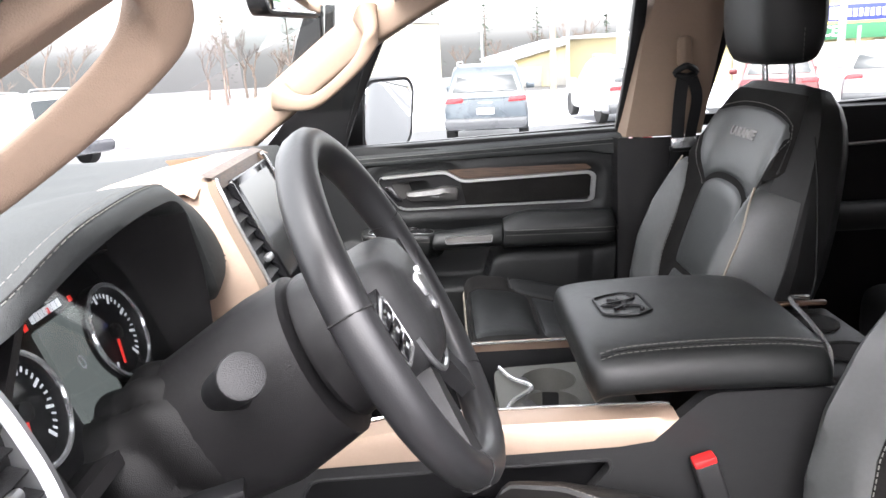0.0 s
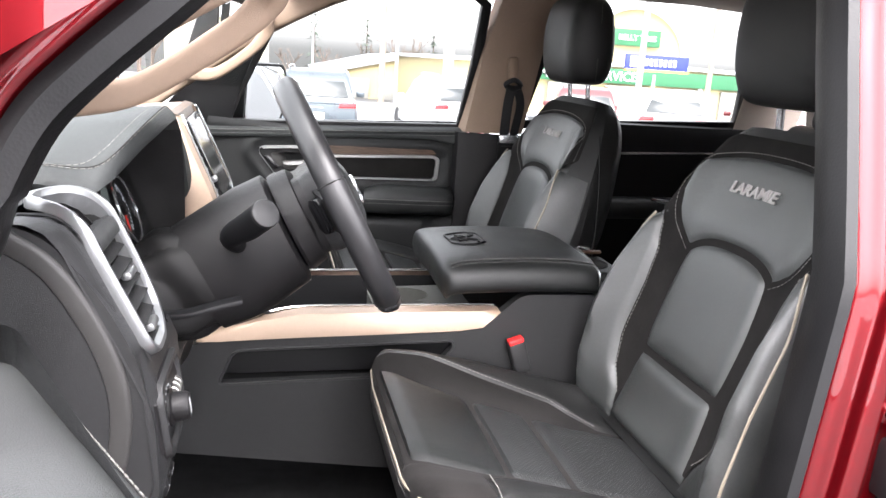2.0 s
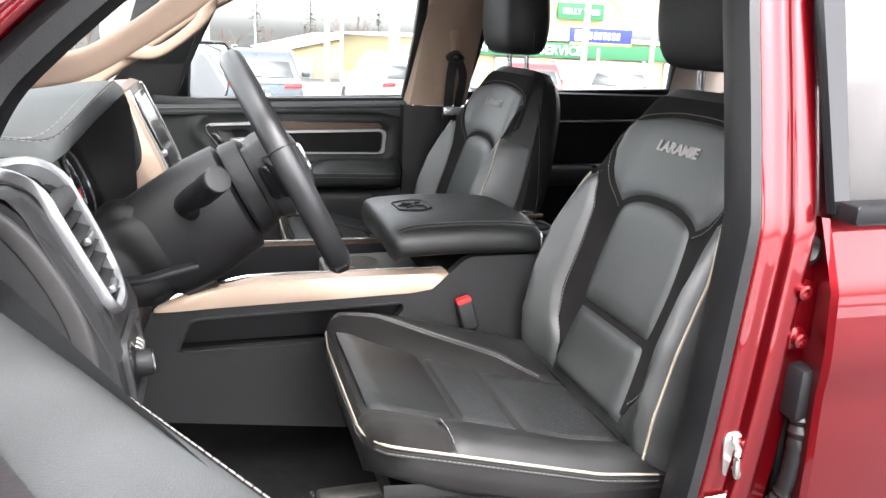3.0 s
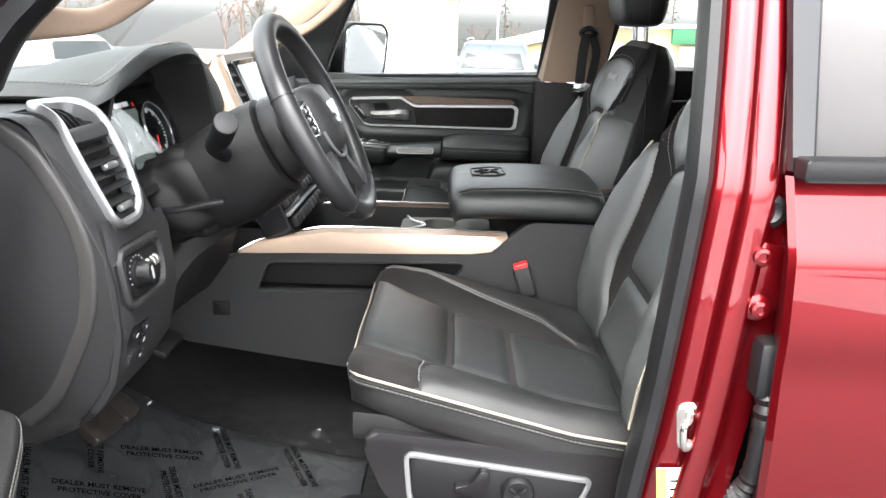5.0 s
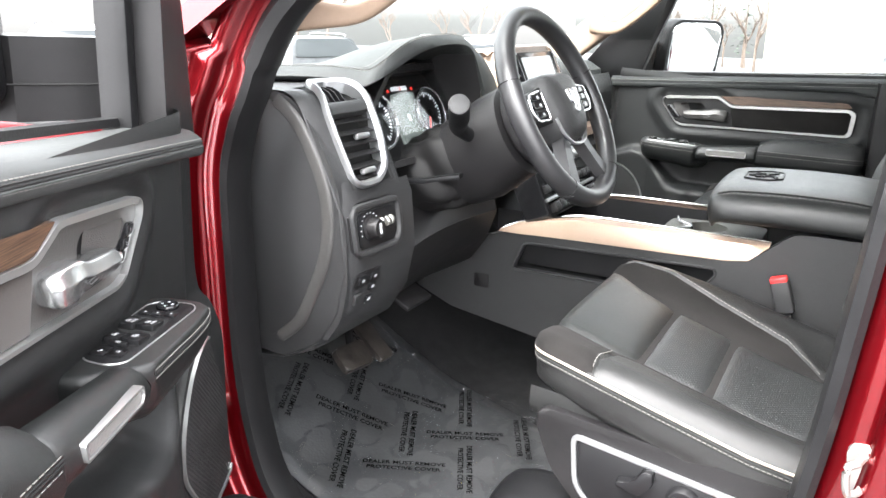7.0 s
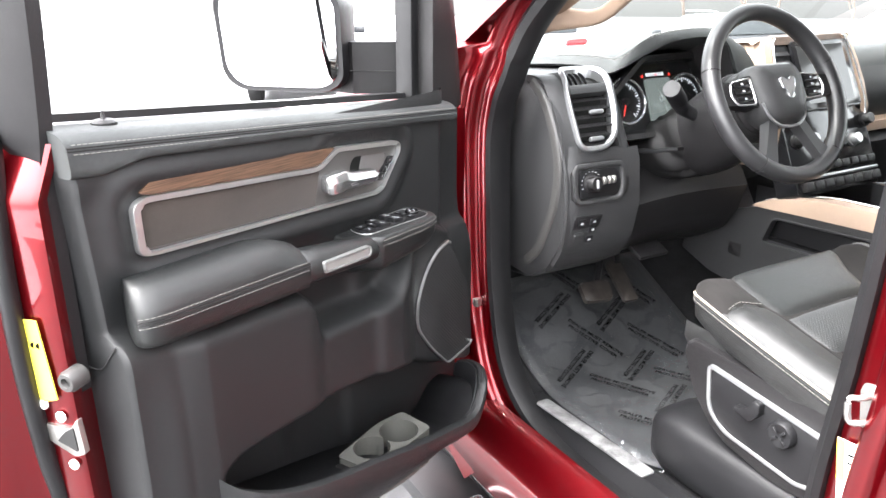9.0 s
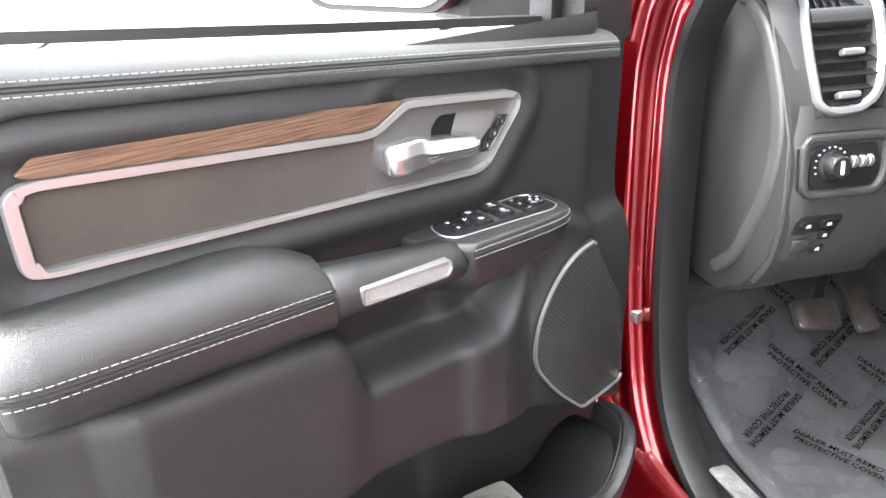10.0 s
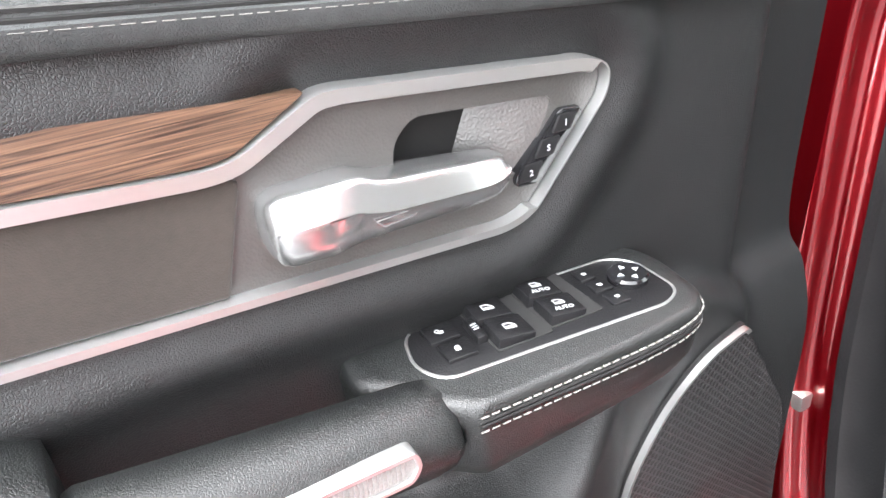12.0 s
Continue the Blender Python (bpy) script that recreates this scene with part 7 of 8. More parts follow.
part("cup_floor", plate(rounded([(.10, -.10), (.295, -.12), (.295, .085), (.10, .07)], .03), Matrix.Translation((0, 0, 1.045)), .001, .006, 0), plastic_black, ch)
for y in (-.060, .022):
    part("cup_grip", box(pose(.140, y, 1.090, 0, 0, 20), .02, .03, .012, .004), plastic, ch)
part("cup_trim", tube([(.100, -.10, 1.098), (.118, -.055, 1.100), (.150, -.015, 1.100), (.122, .02, 1.100), (.105, .07, 1.098)], .004, 8), chrome, ch, "chrome cup holder trim")
# rear cup area behind the lid
part("rear_tray", box(pose(.60, -.012, 1.13), .14, .28, .05, .012, 3), plastic, con)
part("rear_strip", tube([(.535, -.16, 1.165), (.56, -.10, 1.178), (.58, 0, 1.18), (.60, .11, 1.178), (.64, .13, 1.172)], .004, 8), chrome, con, "chrome rear edge")
part("rear_wood", box(pose(.60, .118, 1.166), .13, .012, .008, .003), wood, con)
for y in (-.07, .05):
    # near-black rings paint the shade of the rear cup wells
    part("rear_cup", lathe([(.040, 0), (.040, .004), (.036, .005), (.033, .001)], Matrix.Translation((.61, y, 1.155)), 24), dark_hole, con)
# padded lid
lid = thing("console_lid", (.37, -.015, 1.15), "padded black leather console lid with pale stitching", "armrest")
prof = [(-.178, 1.150), (-.190, 1.165), (-.188, 1.195), (-.165, 1.216), (-.09, 1.222), (0, 1.224), (.09, 1.222), (.148, 1.216), (.166, 1.195), (.168, 1.165), (.160, 1.150)]
rings = []
for x, k, dz in ((.204, .84, -.030), (.2045, .90, -.020), (.208, .955, -.008), (.222, .985, .0), (.26, 1.0, .004), (.36, 1.0, .008), (.46, 1.0, .006), (.51, .985, .0), (.528, .95, -.006), (.536, .88, -.018)):
    rings.append([(x - .022 * ((z - 1.15) / .07 - .9) * (x < .23), -.012 + (y + .012) * k, 1.15 + (z - 1.15) * (1 if abs(dz) < .01 else .85) + dz * (z > 1.16)) for y, z in prof])
soft(part("pad", loft(rings), leather_soft, lid, "padded leather lid", 80), 2)
line = [(x, -.160, 1.2195 + dz) for x, dz in ((.225, -.006), (.26, .002), (.36, .006), (.46, .004), (.52, -.004))]
for dy in (0, .011):
    part("stitching", stitches([(x, y - dy * .8, z - dy * .45) for x, y, z in catmull(line, 6)], .0006, .006, .003), thread, lid)
part("seam_groove", tube([(x, y - .0045, z - .002) for x, y, z in line], .0018, 5), dark_hole, lid)
em = basis((.288, -.012, 1.2285), (.05, -1, 0), (1, .05, .04))
sh_ = [(-.05, .012), (-.036, .036), (.036, .036), (.05, .012), (.045, -.012), (.034, -.036), (-.034, -.036), (-.045, -.012)]
emb = part("emblem", sweep([em @ Vector((p.x, p.y, 0)) for p in rounded(sh_, .006, 3)], circle(.0022, 6), (0, 0, 1), True), plastic_black, lid, "embossed horned emblem")
for pts in (((-.036, .020), (-.020, .024), (-.010, .004), (-.022, -.016)), ((.036, .020), (.020, .024), (.010, .004), (.022, -.016)), ((-.010, .004), (0, -.028), (.010, .004)), ((-.02, -.002), (0, .006), (.02, -.002))):
    part("emboss_line", tube([em @ Vector((x, y, 0)) for x, y in pts], .003, 6), plastic_black, emb)

# ---- footwell: pedals, film-covered mat ----
pdl = thing("brake_pedal", (-.41, -.49, .80), "worn brake pedal pad wrapped in film", "pedal")
pm = basis((-.385, -.535, .865), (.12, 1, 0), (-.75, 0, .66))
part("pad", plate(rounded([(-.042, -.026), (.036, -.030), (.042, .025), (-.040, .028)], .010), pm, -.008, .008, .004), pedal_rubber, pdl)
part("arm", tube([(-.395, -.53, .865), (-.46, -.46, .95), (-.52, -.42, 1.08)], .009, 8), plastic_black, pdl)
gp = thing("accelerator_pedal", (-.41, -.37, .80), "slim worn accelerator pedal pad", "pedal")
gm = basis((-.43, -.415, .855), (.1, 1, 0), (-.8, 0, .6))
part("pad", plate(rounded([(-.022, -.065), (.020, -.065), (.026, .06), (-.020, .06)], .008), gm, -.005, .006, .003), pedal_rubber, gp)
part("arm", tube([(-.45, -.41, .90), (-.55, -.36, 1.02)], .008, 8), plastic_black, gp)
mt = thing("floor_mat", (-.28, -.46, .65), "grey rubber floor mat under printed clear film", "floor mat")
rub = mat("grey_rubber_mat", (0.025, 0.0260, 0.0272), 0.6, grain=0.3, gsize=200, var=0.45, vsize=9)
def mat_z(x):
    return .653 + .29 * (math.sqrt((x + .33) ** 2 + .0025) - (x + .33))


rows = []
for i in range(25):
    x = -.64 + .69 * i / 24
    lo_, hi_ = -.734 + .03 * max(0, x) / .06, -.19 - .10 * min(1, max(0, (x + .30) / .30))
    rows.append([(x, lo_ + (hi_ - lo_) * j / 16, mat_z(x)) for j in range(17)])
thick(part("mat", sheet(rows), rub, mt), .006)
rows = []
for i in range(121):
    x = -.67 + .75 * i / 120
    row = []
    for j in range(91):
        y = -.745 + .54 * j / 90
        rim_ = max(0, (.07 - min(x + .67, .08 - x, y + .745, -.205 - y)) / .07)
        fold = (1 - abs(noise.noise(Vector((x * 19 + 3 * y, y * 15, 5))))) ** 7
        row.append((x, y, mat_z(x) + .005 + .003 * noise.noise(Vector((x * 16, y * 11, 0))) + .0045 * fold + rim_ * (.012 * (.5 + noise.noise(Vector((x * 22, y * 26, 8)))) + .011 * (1 - abs(noise.noise(Vector((x * 38, y * 42, 2))))) ** 6) + .0016 * noise.noise(Vector((x * 70, y * 60, 3)))))
    rows.append(row)
fl = part("film", sheet(rows), film, mt, "crinkled clear protective film")
fl.visible_shadow = False
blocks = []
for i in range(-4, 5):
    for j in range(-4, 5):
        ca, sa = math.cos(radians(28)), math.sin(radians(28))
        x, y = -.30 + .122 * (i * ca - j * sa), -.46 + .122 * (i * sa + j * ca)
        if -.60 < x < -.04 and -.66 < y < -.25 - .10 * max(0, min(1, (x + .30) / .25)):
            blocks.append((x, y, 28 if (i + j) % 2 else -62))
for x, y, a in blocks:
    slope = math.degrees(math.atan2(mat_z(x + .01) - mat_z(x - .01), .02))
    base = Matrix.Translation((x, y, mat_z(x) + .0165)) @ pose(0, 0, 0, 0, -slope, 0) @ pose(0, 0, 0, 0, 0, a)
    for k, words in enumerate(("DEALER MUST REMOVE", "PROTECTIVE COVER")):
        lettering(words, .0160, base @ Matrix.Translation((0, .009 - .018 * k, .001)), film_text, "film_print", fl, .0001, .00025, 0, "black printed words")

# ---- inside mirror and sun visor ----
rv = thing("inside_mirror", (-.16, 0, 1.70), "black frameless inside mirror on the windshield", "mirror")
rm = basis((-.165, -.01, 1.700), (.12, 1, .03), (-.1, 0, 1))
part("housing", loft([[rm @ Vector((p.x * k, p.y * k, c)) for p in rounded([(-.125, -.03), (.125, -.034), (.13, .02), (.10, .036), (-.11, .036), (-.13, .02)], .015)] for k, c in ((.6, -.035), (.95, -.018), (1, 0), (.97, .006))]), plastic_black, rv)
part("glass", plate(rounded([(-.118, -.026), (.118, -.029), (.122, .018), (.095, .031), (-.104, .031), (-.122, .018)], .012), rm, .004, .0075, .001), mirror, rv)
part("stem", box(pose(-.22, -.05, 1.72, 0, 35, 0), .12, .05, .04, .012), plastic_black, rv)
sk = thing("windshield_sticker", (-.126, .20, 1.737), "yellow oval price-year sticker on the glass", "sticker")
kx = basis((-.126, .20, 1.733), (0, 1, 0), (.92, 0, .39))
oval = part("oval", plate([(.095 * math.cos(i * math.pi / 16), .055 * math.sin(i * math.pi / 16)) for i in range(32)], kx, -.001, .001, 0), yellow_label, sk)
lettering("2020", .075, kx @ Matrix.Translation((0, 0, .0014)) @ Matrix.Diagonal((-.75, 1, 1, 1)), needle_red, "digits", oval, .0002)
vz = thing("sun_visor", (.06, .45, 1.78), "beige cloth sun visor with a yellow warning label", "sun visor")
vmx = basis((.03, .42, 1.775), (0, 1, -.03), (1, 0, .38))
part("visor_pad", plate(rounded([(-.20, -.075), (.20, -.075), (.20, .085), (-.20, .085)], .02), vmx @ Matrix.Diagonal((1, 1, -1, 1)), 0, .018, .006, 3), headliner_cloth, vz)
part("warning_label", plate([(.10, -.04), (.185, -.04), (.185, .02), (.10, .02)], vmx @ Matrix.Diagonal((1, 1, -1, 1)), .018, .0188, 0), yellow_label, vz, "yellow warning label")
part("dome_lamp", box(pose(.13, .02, 1.815, 0, -8, 0), .22, .14, .03, .012), headliner_cloth, thing("overhead_console", (.13, .02, 1.82), "beige moulded overhead lamp console", "overhead console"))
hk = thing("coat_hook", (.80, .55, 1.84), "small beige moulded coat hook", "hook")
part("hook", tube([(.80, .55, 1.845), (.80, .55, 1.825), (.815, .55, 1.818), (.825, .55, 1.826)], .006, 8), headliner_cloth, hk)

# ---- outside: snowy car lot, falling gently away on the passenger's side ----
def fall(y):
    return -.038 * max(0.0, y - 2.0)


before = set(bpy.data.objects)
rows = [[(x, y, fall(y)) for x in (-1500, -300, -60, -15, 0, 15, 60, 300, 1500)] for y in (-1500, -300, -60, -15, 0, 2, 15, 60, 300, 1500)]
solo("ground", sheet(rows), asphalt, "wet dark asphalt of the car lot", kind="structure")


def bank(name, x0, x1, y0, y1, h, seed):
    rr = []
    nx, ny = 40, 10
    for j in range(ny + 1):
        row = []
        for i in range(nx + 1):
            x, y = x0 + (x1 - x0) * i / nx, y0 + (y1 - y0) * j / ny
            e = math.sin(math.pi * j / ny) * min(1, 6 * min(i, nx - i) / nx)
            row.append((x, y, fall(y) + .01 + h * e * (.6 + .5 * noise.noise(Vector((x * .25, y * .3, seed)))) + .08 * noise.noise(Vector((x, y, seed)))))
        rr.append(row)
    solo(name, sheet(rr), snow, "ploughed snow at the edge of the lot", kind="stuff", category="snow")


bank("snow", -60, 60, 20.5, 60, .55, 1)
bank("snow", -40, 40, 12.0, 15.0, .05, 4)
bank("snow", -60, -16, -30, 20, .4, 7)
bank("snow", -14, 30, -40, -20, .5, 9)
bank("snow", -45, 45, -58, -4.9, .06, 12)


def suv(name, x, y, turn, paint, label, length=4.6, width=1.86, height=1.70, low=False):
    """A parked car seen from its tail: body, glasshouse, lamps, wheels. Local: tail at x 0, nose at +length."""
    m = pose(x, y, 0, 0, 0, turn)
    c = thing(name, m, label, "car", "parked cars")

    def P(n, bm, material, parent=None, lab=""):
        return part(n, bm, material, parent or c, lab, world=False)
    h, w = height, width / 2
    rings = []
    for xx, zb, zt, ww in ((0.0, .42, .62, w * .84), (.04, .34, .96, w * .94), (.14, .30, 1.02, w * .99), (.9, .28, 1.04, w), (2.4, .28, 1.02, w), (3.4, .28, 1.0, w * .99), (4.2, .30, .90, w * .95), (4.55, .34, .72, w * .82), (4.6, .42, .62, w * .7)):
        xx *= length / 4.6
        q = rounded([(-ww, zb), (ww, zb), (ww * 1.01, zb + (zt - zb) * .55), (ww * .95, zt), (-ww * .95, zt), (-ww * 1.01, zb + (zt - zb) * .55)], .10, 3)
        rings.append([(xx, p.x, p.y) for p in q])
    P("body", loft(rings), paint)
    rings = []
    for xx, zt, ww in ((.06, 1.02, w * .90), (.22, 1.30, w * .84), (.42, h - .10, w * .76), (.60, h - .02, w * .74), (1.6, h, w * .74), (2.3, h - .04, w * .73), (2.7, h - .18, w * .76), (3.25, 1.06, w * .86), (3.3, 1.0, w * .88)):
        xx *= length / 4.6
        q = rounded([(-w * .93, .96), (w * .93, .96), (ww, zt), (-ww, zt)], .08, 3)
        rings.append([(xx, p.x, p.y) for p in q])
    P("roof", loft(rings), paint)
    P("rear_window", plate(rounded([(-w * .78, -.19), (w * .78, -.19), (w * .66, .20), (-w * .66, .20)], .05), basis((.215, 0, 1.29), (0, -1, 0), (.52, 0, .85)), -.01, .03, .01), car_glass, None, "dark rear window")
    P("wiper", tube([(.17, .05, 1.14), (.185, -.25, 1.17)], .012, 6, sm=1), plastic_black)
    for s in (-1, 1):
        P("side_window", plate(rounded([(.55, 1.06), (3.0, 1.06), (2.45, h - .14), (.75, h - .14)], .06), basis((0, s * w * .80, 0), (1, 0, 0), (0, -s * .16, 1)) @ Matrix.Diagonal((1, 1, 1, 1)), -.06, .06, .01), car_glass, None, "dark side window")
        P("tail_lamp", plate(rounded([(-.20, -.055), (.20, -.045), (.20, .06), (-.15, .05)], .03), basis((.055, s * w * .74, .96), (.12, -1 if s > 0 else -1, 0), (.12, 0, 1)), -.02, .05, .02), tail_red, None, "red tail lamp")
        P("fog_reflector", plate(rounded([(-.14, -.03), (.14, -.03), (.14, .03), (-.14, .03)], .02), basis((.03, s * w * .66, .52), (0, -1, 0), (0, 0, 1)), -.02, .03, .01), tail_red)
        P("roof_bar", tube([(.6, s * w * .66, h + .0), (.75, s * w * .68, h + .05), (2.1, s * w * .68, h + .05), (2.3, s * w * .66, h - .02)], .018, 6), silver)
        P("exhaust", lathe([(.04, 0), (.045, .08), (.035, .08), (.03, .02)], basis((.02, s * w * .55, .36), (0, 1, 0), (0, 0, 1)), 14), chrome)
        for xx in (.86, 3.62):
            xx *= length / 4.6
            wh = P("wheel", lathe([(.22, -.10), (.33, -.11), (.35, -.07), (.35, .07), (.33, .11), (.22, .10)], pose(xx, s * (w - .11), .35, 90, 0, 0), 28), tyre, None, "black tyre")
            P("rim", lathe([(.22, -.09), (.22, .09), (.18, .085), (.06, .07), (.02, .08)], pose(xx, s * (w - .10), .35, 90, 0, 0) @ pose(0, 0, 0, 0 if s < 0 else 180), 20), silver, wh)
        P("door_mirror", box(pose(2.95 * length / 4.6, s * (w + .08), 1.08), .12, .22, .16, .04), paint)
    P("bumper", plate(rounded([(-w * .95, -.12), (w * .95, -.12), (w * .97, .12), (-w * .97, .12)], .06), basis((.0, 0, .46), (0, -1, 0), (0, 0, 1)), -.06, .035, .03), car_dark, None, "dark lower bumper")
    P("plate_recess", plate(rounded([(-.19, -.07), (.19, -.07), (.19, .07), (-.19, .07)], .02), basis((.025, 0, .72), (0, -1, 0), (.08, 0, 1)), 0, .035, .005), white_paint, None, "plain pale plate")
    P("emblem_bar", box(pose(.028, 0, .90), .02, .30, .02, .006), chrome)
    return c


suv("parked_car", .97, 15.6, 84, car_blue, "pale blue-grey sport utility car on the snowy lot")
suv("parked_car", 5.3, 19.0, 96, car_white, "white sport utility car with a roof rail", width=1.94, height=1.76)
suv("parked_car", 10.6, 17.2, 62, car_white, "white sport utility car parked beyond the lot lane", width=1.94, height=1.74)
suv("parked_car", 8.2, 17.6, 70, car_red, "dark red sport utility car in the row", height=1.68)
suv("parked_car", 13.2, 16.6, 60, car_red, "dark red car at the end of the row", height=1.5)
suv("parked_car", -7.5, 14.5, 150, car_white, "pale car ahead of the truck", height=1.6)
suv("parked_car", -9.0, 10.5, 155, car_dark, "dark car ahead of the truck", height=1.5)
suv("parked_car", -10.5, 6.5, 155, car_white, "white car ahead of the truck", height=1.55)
suv("parked_car", -11.0, 2.2, 158, car_dark, "grey car ahead of the truck", height=1.5)
suv("parked_car", -9.5, -9.0, 170, car_red, "dark red car on the open side of the lot", height=1.5)


def pole(name, x, y, h, r, material, label, arm=False):
    p = thing(name, (x, y, 0), label, "pole")
    part("shaft", lathe([(r * 1.15, -.2), (r * 1.1, .3), (r, h * .5), (r * .82, h)], Matrix.Translation((x, y, 0)), 14), material, p)
    if arm:
        part("foot", lathe([(r * 3, 0), (r * 3, .7), (r * 2.6, .75)], Matrix.Translation((x, y, 0)), 16), grey_wall, p, "round concrete foot")
        part("lamp_head", box(pose(x + .4, y, h), .9, .35, .14, .04), pole_metal, p)


pole("light_pole", -1.1, 30.0, 11, .11, pole_metal, "grey steel light pole on a concrete foot", True)
pole("utility_pole", 6.3, 42.0, 13, .17, pole_wood, "weathered wooden utility pole")
pole("light_pole", 7.45, 44.0, 12, .10, pole_metal, "thin grey steel light pole")
pole("utility_pole", 8.7, 36.0, 14, .26, grey_wall, "thick pale concrete pole")
pole("light_pole", 16.0, 30.0, 12, .13, pole_metal, "dark grey light pole")
pole("utility_pole", 21.6, 33.5, 13, .13, pole_wood, "brown wooden utility pole")
pole("light_pole", 1.9, 33.0, 6.5, .05, pole_metal, "thin dark far light pole")
for z0 in (12.6, 11.9, 11.2):
    a, b = Vector((6.3, 42.0, z0 + fall(42))), Vector((21.6, 33.5, z0 + fall(33.5)))
    wr = solo("overhead_wire", tube([a, a.lerp(b, .3) - Vector((0, 0, .5)), a.lerp(b, .65) - Vector((0, 0, .55)), b], .022, 5, sm=6), plastic_black, "sagging black overhead wire", "wire", "overhead wires")


def hall(name, x, y, w, d, h, ridge, label, wall, roofm, arch=False):
    b = thing(name, (x, y, 0), label, "building", "buildings")
    if arch:
        n = 16
        prof = [(-w / 2, 0), (-w / 2, h)] + [(-w / 2 * math.cos(math.pi * i / n), h + ridge * math.sin(math.pi * i / n)) for i in range(1, n)] + [(w / 2, h), (w / 2, 0)]
    else:
        prof = [(-w / 2, 0), (-w / 2, h), (0, h + ridge), (w / 2, h), (w / 2, 0)]
    part("wall", loft([[(x + a, yy, z) for a, z in prof] for yy in (y, y + d)]), wall, b)
    top = prof[1:-1]
    rr = [[(x + a * 1.03, yy, z + .12) for a, z in top] for yy in (y - .4, y + d + .4)]
    thick(part("roof", sheet(rr), roofm, b, "snow-covered roof"), .25)
    return b


hb_ = hall("metal_building", 14.4, 78, 17, 30, 2.4, 2.1, "tan metal-sided shop with a snowy gable roof", tan_wall, snow)
part("green_band", box(pose(21, 77.8, 1.2), 3, .2, 1.6, .02), green_paint, hb_)
for i in range(4):
    part("roller_door", box(pose(9 + i * 3.6, 77.85, 1.0), 2.6, .2, 2.0, .05), grey_wall, hb_)
tire = hall("tyre_shop", 26.0, 46, 30, 20, 3.4, .3, "tan tyre service shop with a green sign band", tan_wall, snow)
bdp = part("sign_band", box(pose(24.0, 45.8, 2.9), 22, .3, .95, .03), green_paint, tire, "green sign band")
lettering("POMP'S TIRE SERVICE", .85, basis((19.8, 45.6, 2.88), (1, 0, 0), (0, 0, 1)), white_paint, "sign_words", bdp, .02, .012)
for i in range(6):
    part("bay_door", box(pose(15 + i * 4.2, 45.85, 1.2), 3.0, .25, 2.2, .05), grey_wall, tire)
arch = hall("arched_building", 29.5, 58, 9, 20, 4.6, 4.2, "tan arched-roof building behind the shop", tan_wall, snow, True)
s1 = part("sign_panel", box(pose(29.5, 57.7, 6.4), 4.2, .2, 1.3, .03), green_paint, arch, "green sign panel")
lettering("KELLY TIRES", .62, basis((29.5, 57.55, 6.38), (1, 0, 0), (0, 0, 1)), white_paint, "sign_words", s1, .02, .01)
s2 = part("sign_panel", box(pose(29.0, 57.7, 2.6), 6.8, .2, 1.2, .03), green_paint, arch, "green sign panel")
lettering("POMP'S TIRE SERVICE", .55, basis((29.0, 57.55, 2.58), (1, 0, 0), (0, 0, 1)), white_paint, "sign_words", s2, .02, .01)
part("roof_vent", box(pose(24, 60, 9.6), 1.4, 1.4, 1.4, .1), grey_wall, arch)
sg = thing("pylon_sign", (19.9, 36, 0), "blue and white pylon sign on a post", "sign")
part("post", box(pose(19.9, 36, 1.4), .14, .14, 2.8, .01), pole_metal, sg)
sb = part("board", box(pose(19.9, 35.9, 3.35), 3.6, .2, .85, .02), blue_paint, sg, "blue sign board")
part("stripe", box(pose(19.9, 35.85, 2.98), 3.6, .2, .10, .005), yellow_label, sb)
part("mark", box(pose(18.6, 35.78, 3.4), .55, .06, .55, .1), white_paint, sb)
for i in range(7):
    part("letter_bar", box(pose(19.25 + i * .27, 35.78, 3.4), .17, .06, .36, .01), white_paint, sb)
gw = hall("grey_building", -2.95, 48, 6.1, 12, 4.9, .2, "pale block commercial building", pale_block, snow)
for i in range(6):
    part("block_course", box(pose(-2.95, 47.93, .8 * i + .4), 6.1, .2, .785, .01), pale_block, gw)



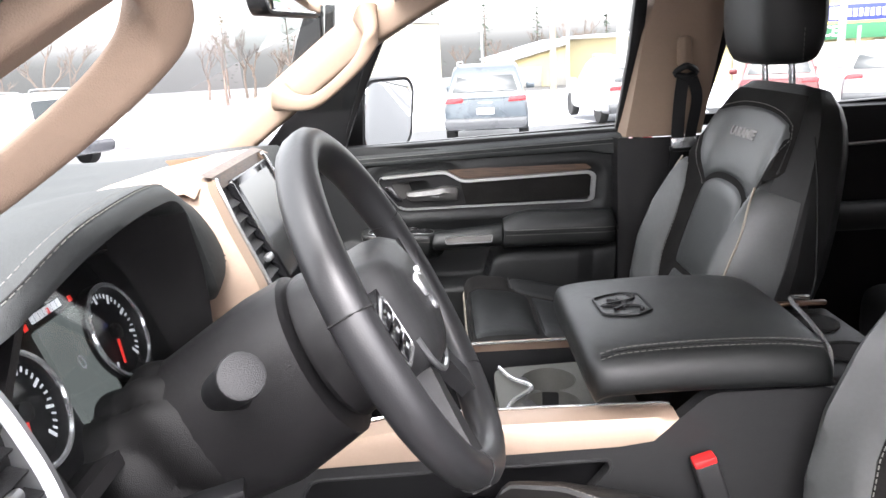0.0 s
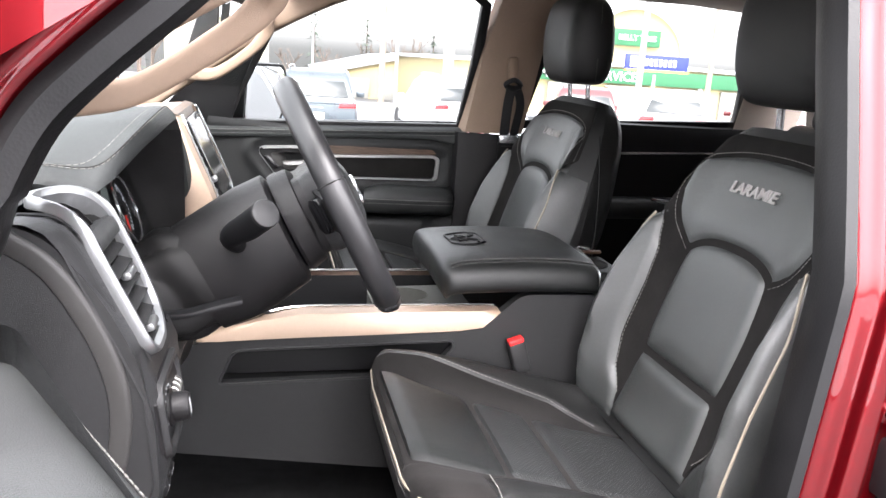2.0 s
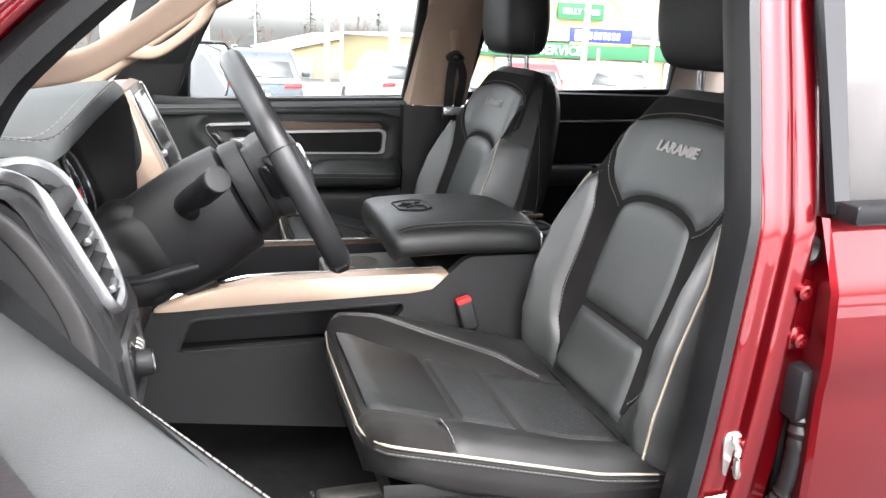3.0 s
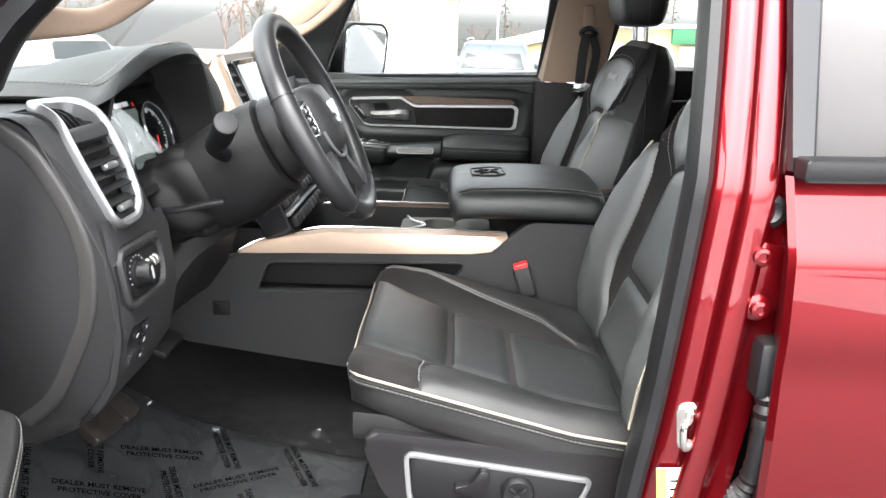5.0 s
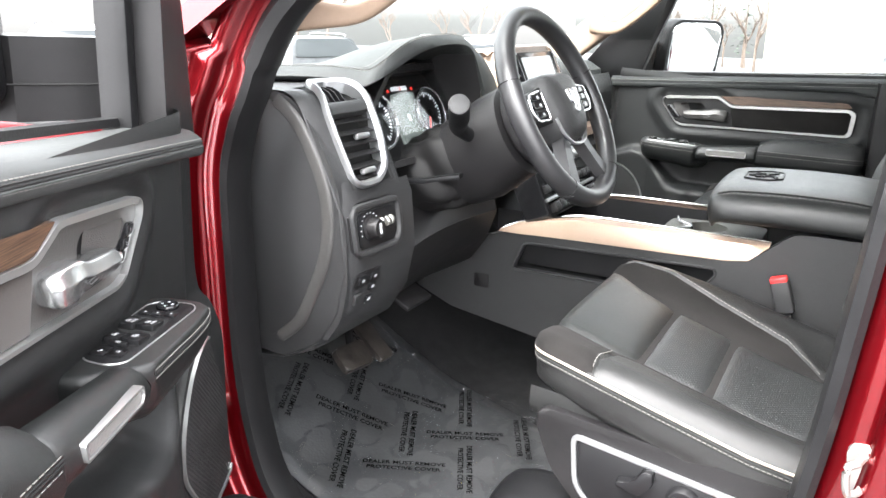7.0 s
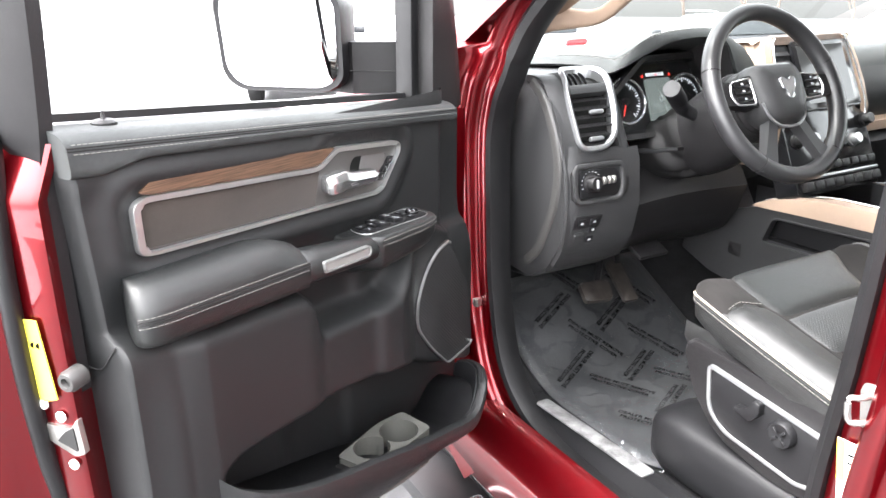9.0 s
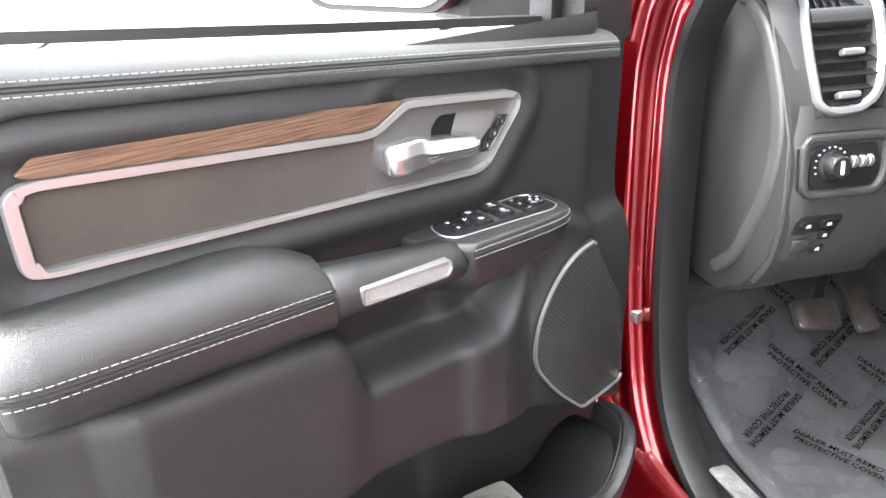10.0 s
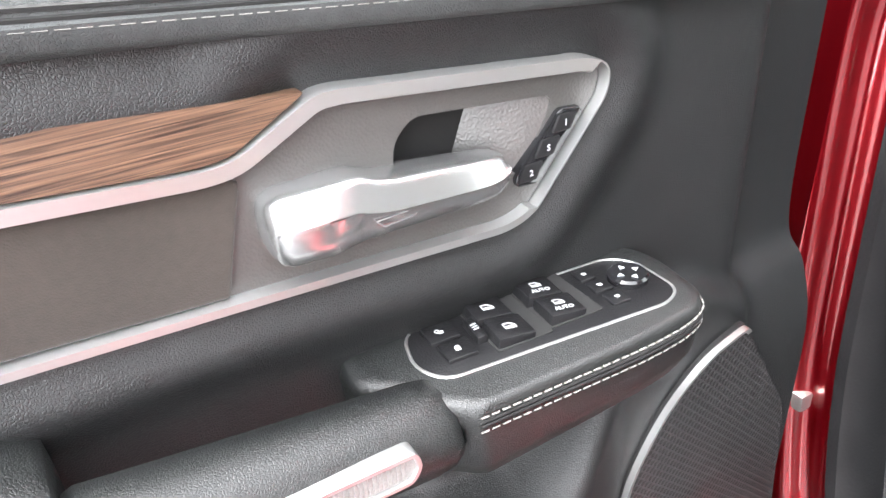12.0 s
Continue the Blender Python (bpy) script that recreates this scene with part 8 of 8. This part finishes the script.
def bare_tree(name, x, y, h, seed, label):
    rnd = random.Random(seed)
    t = thing(name, (x, y, 0), label, "tree", "bare trees")
    bm = bmesh.new()
    def grow(p, d, length, r, depth):
        q = p + d * length
        mid = p + d * length * .5 + Vector((rnd.uniform(-1, 1), rnd.uniform(-1, 1), 0)) * length * .06
        sweep([p, mid, q], circle(r, 5), (.13, .21, .97), bm=bm, scale=lambda k: 1 - .35 * k)
        if depth == 0:
            return
        for _ in range(3 if depth > 1 else 4):
            nd = (d + Vector((rnd.uniform(-.7, .7), rnd.uniform(-.7, .7), rnd.uniform(-.15, .5)))).normalized()
            grow(p + d * length * rnd.uniform(.55, 1.0), nd, length * rnd.uniform(.5, .72), r * .58, depth - 1)
    grow(Vector((x, y, 0)), Vector((0, 0, 1)), h * .36, h * .018, 4)
    part("crown", bm, bark, t, kind="stuff")


def pine_tree(name, x, y, h, seed):
    rnd = random.Random(seed)
    t = thing(name, (x, y, 0), "dark green pine at the edge of the woods", "tree", "pines")
    part("trunk", lathe([(.16, 0), (.12, h * .5), (.03, h)], Matrix.Translation((x, y, 0)), 8), bark, t)
    bm = bmesh.new()
    for i in range(int(h * 16)):
        z = h * (.18 + .80 * rnd.random())
        rmax = .22 * h * (1.02 - z / h) + .15
        a, r = rnd.uniform(0, 6.28), rmax * rnd.uniform(.3, 1)
        c, s_ = Vector((x + r * math.cos(a), y + r * math.sin(a), z - .12 * r)), rnd.uniform(.3, .6)
        d1 = Vector((math.cos(a), math.sin(a), -.25)).normalized() * s_
        d2 = Vector((-math.sin(a), math.cos(a), rnd.uniform(-.3, .3))) * s_ * .4
        vs = [bm.verts.new(c + q) for q in (-d1 * .5, d2, d1 * .7, -d2)]
        bm.faces.new(vs)
    part("crown", bm, pine, t)


rnd = random.Random(5)
for i in range(16):
    bare_tree("bare_tree", -34 + i * 4.6 + rnd.uniform(-1.5, 1.5), 108 + rnd.uniform(-6, 6), rnd.uniform(8, 13), i, "leafless tree in the far tree line")
for i in range(12):
    bare_tree("bare_tree", -46 + i * 3.6 + rnd.uniform(-1, 1), 46 + i * 1.5 + rnd.uniform(-3, 3) + (16 if i > 6 else 0), rnd.uniform(6, 10), 40 + i, "leafless tree beyond the parked cars")
for i in range(13):
    pine_tree("pine_tree", -30 + i * 6.2 + rnd.uniform(-2, 2), 116 + rnd.uniform(-5, 5), rnd.uniform(9, 14), 90 + i)
for ob in set(bpy.data.objects) - before:
    if ob.type == "EMPTY" and ob.parent is None:
        ob.matrix_basis = Matrix.Translation((0, 0, fall(ob.matrix_basis.translation.y))) @ ob.matrix_basis
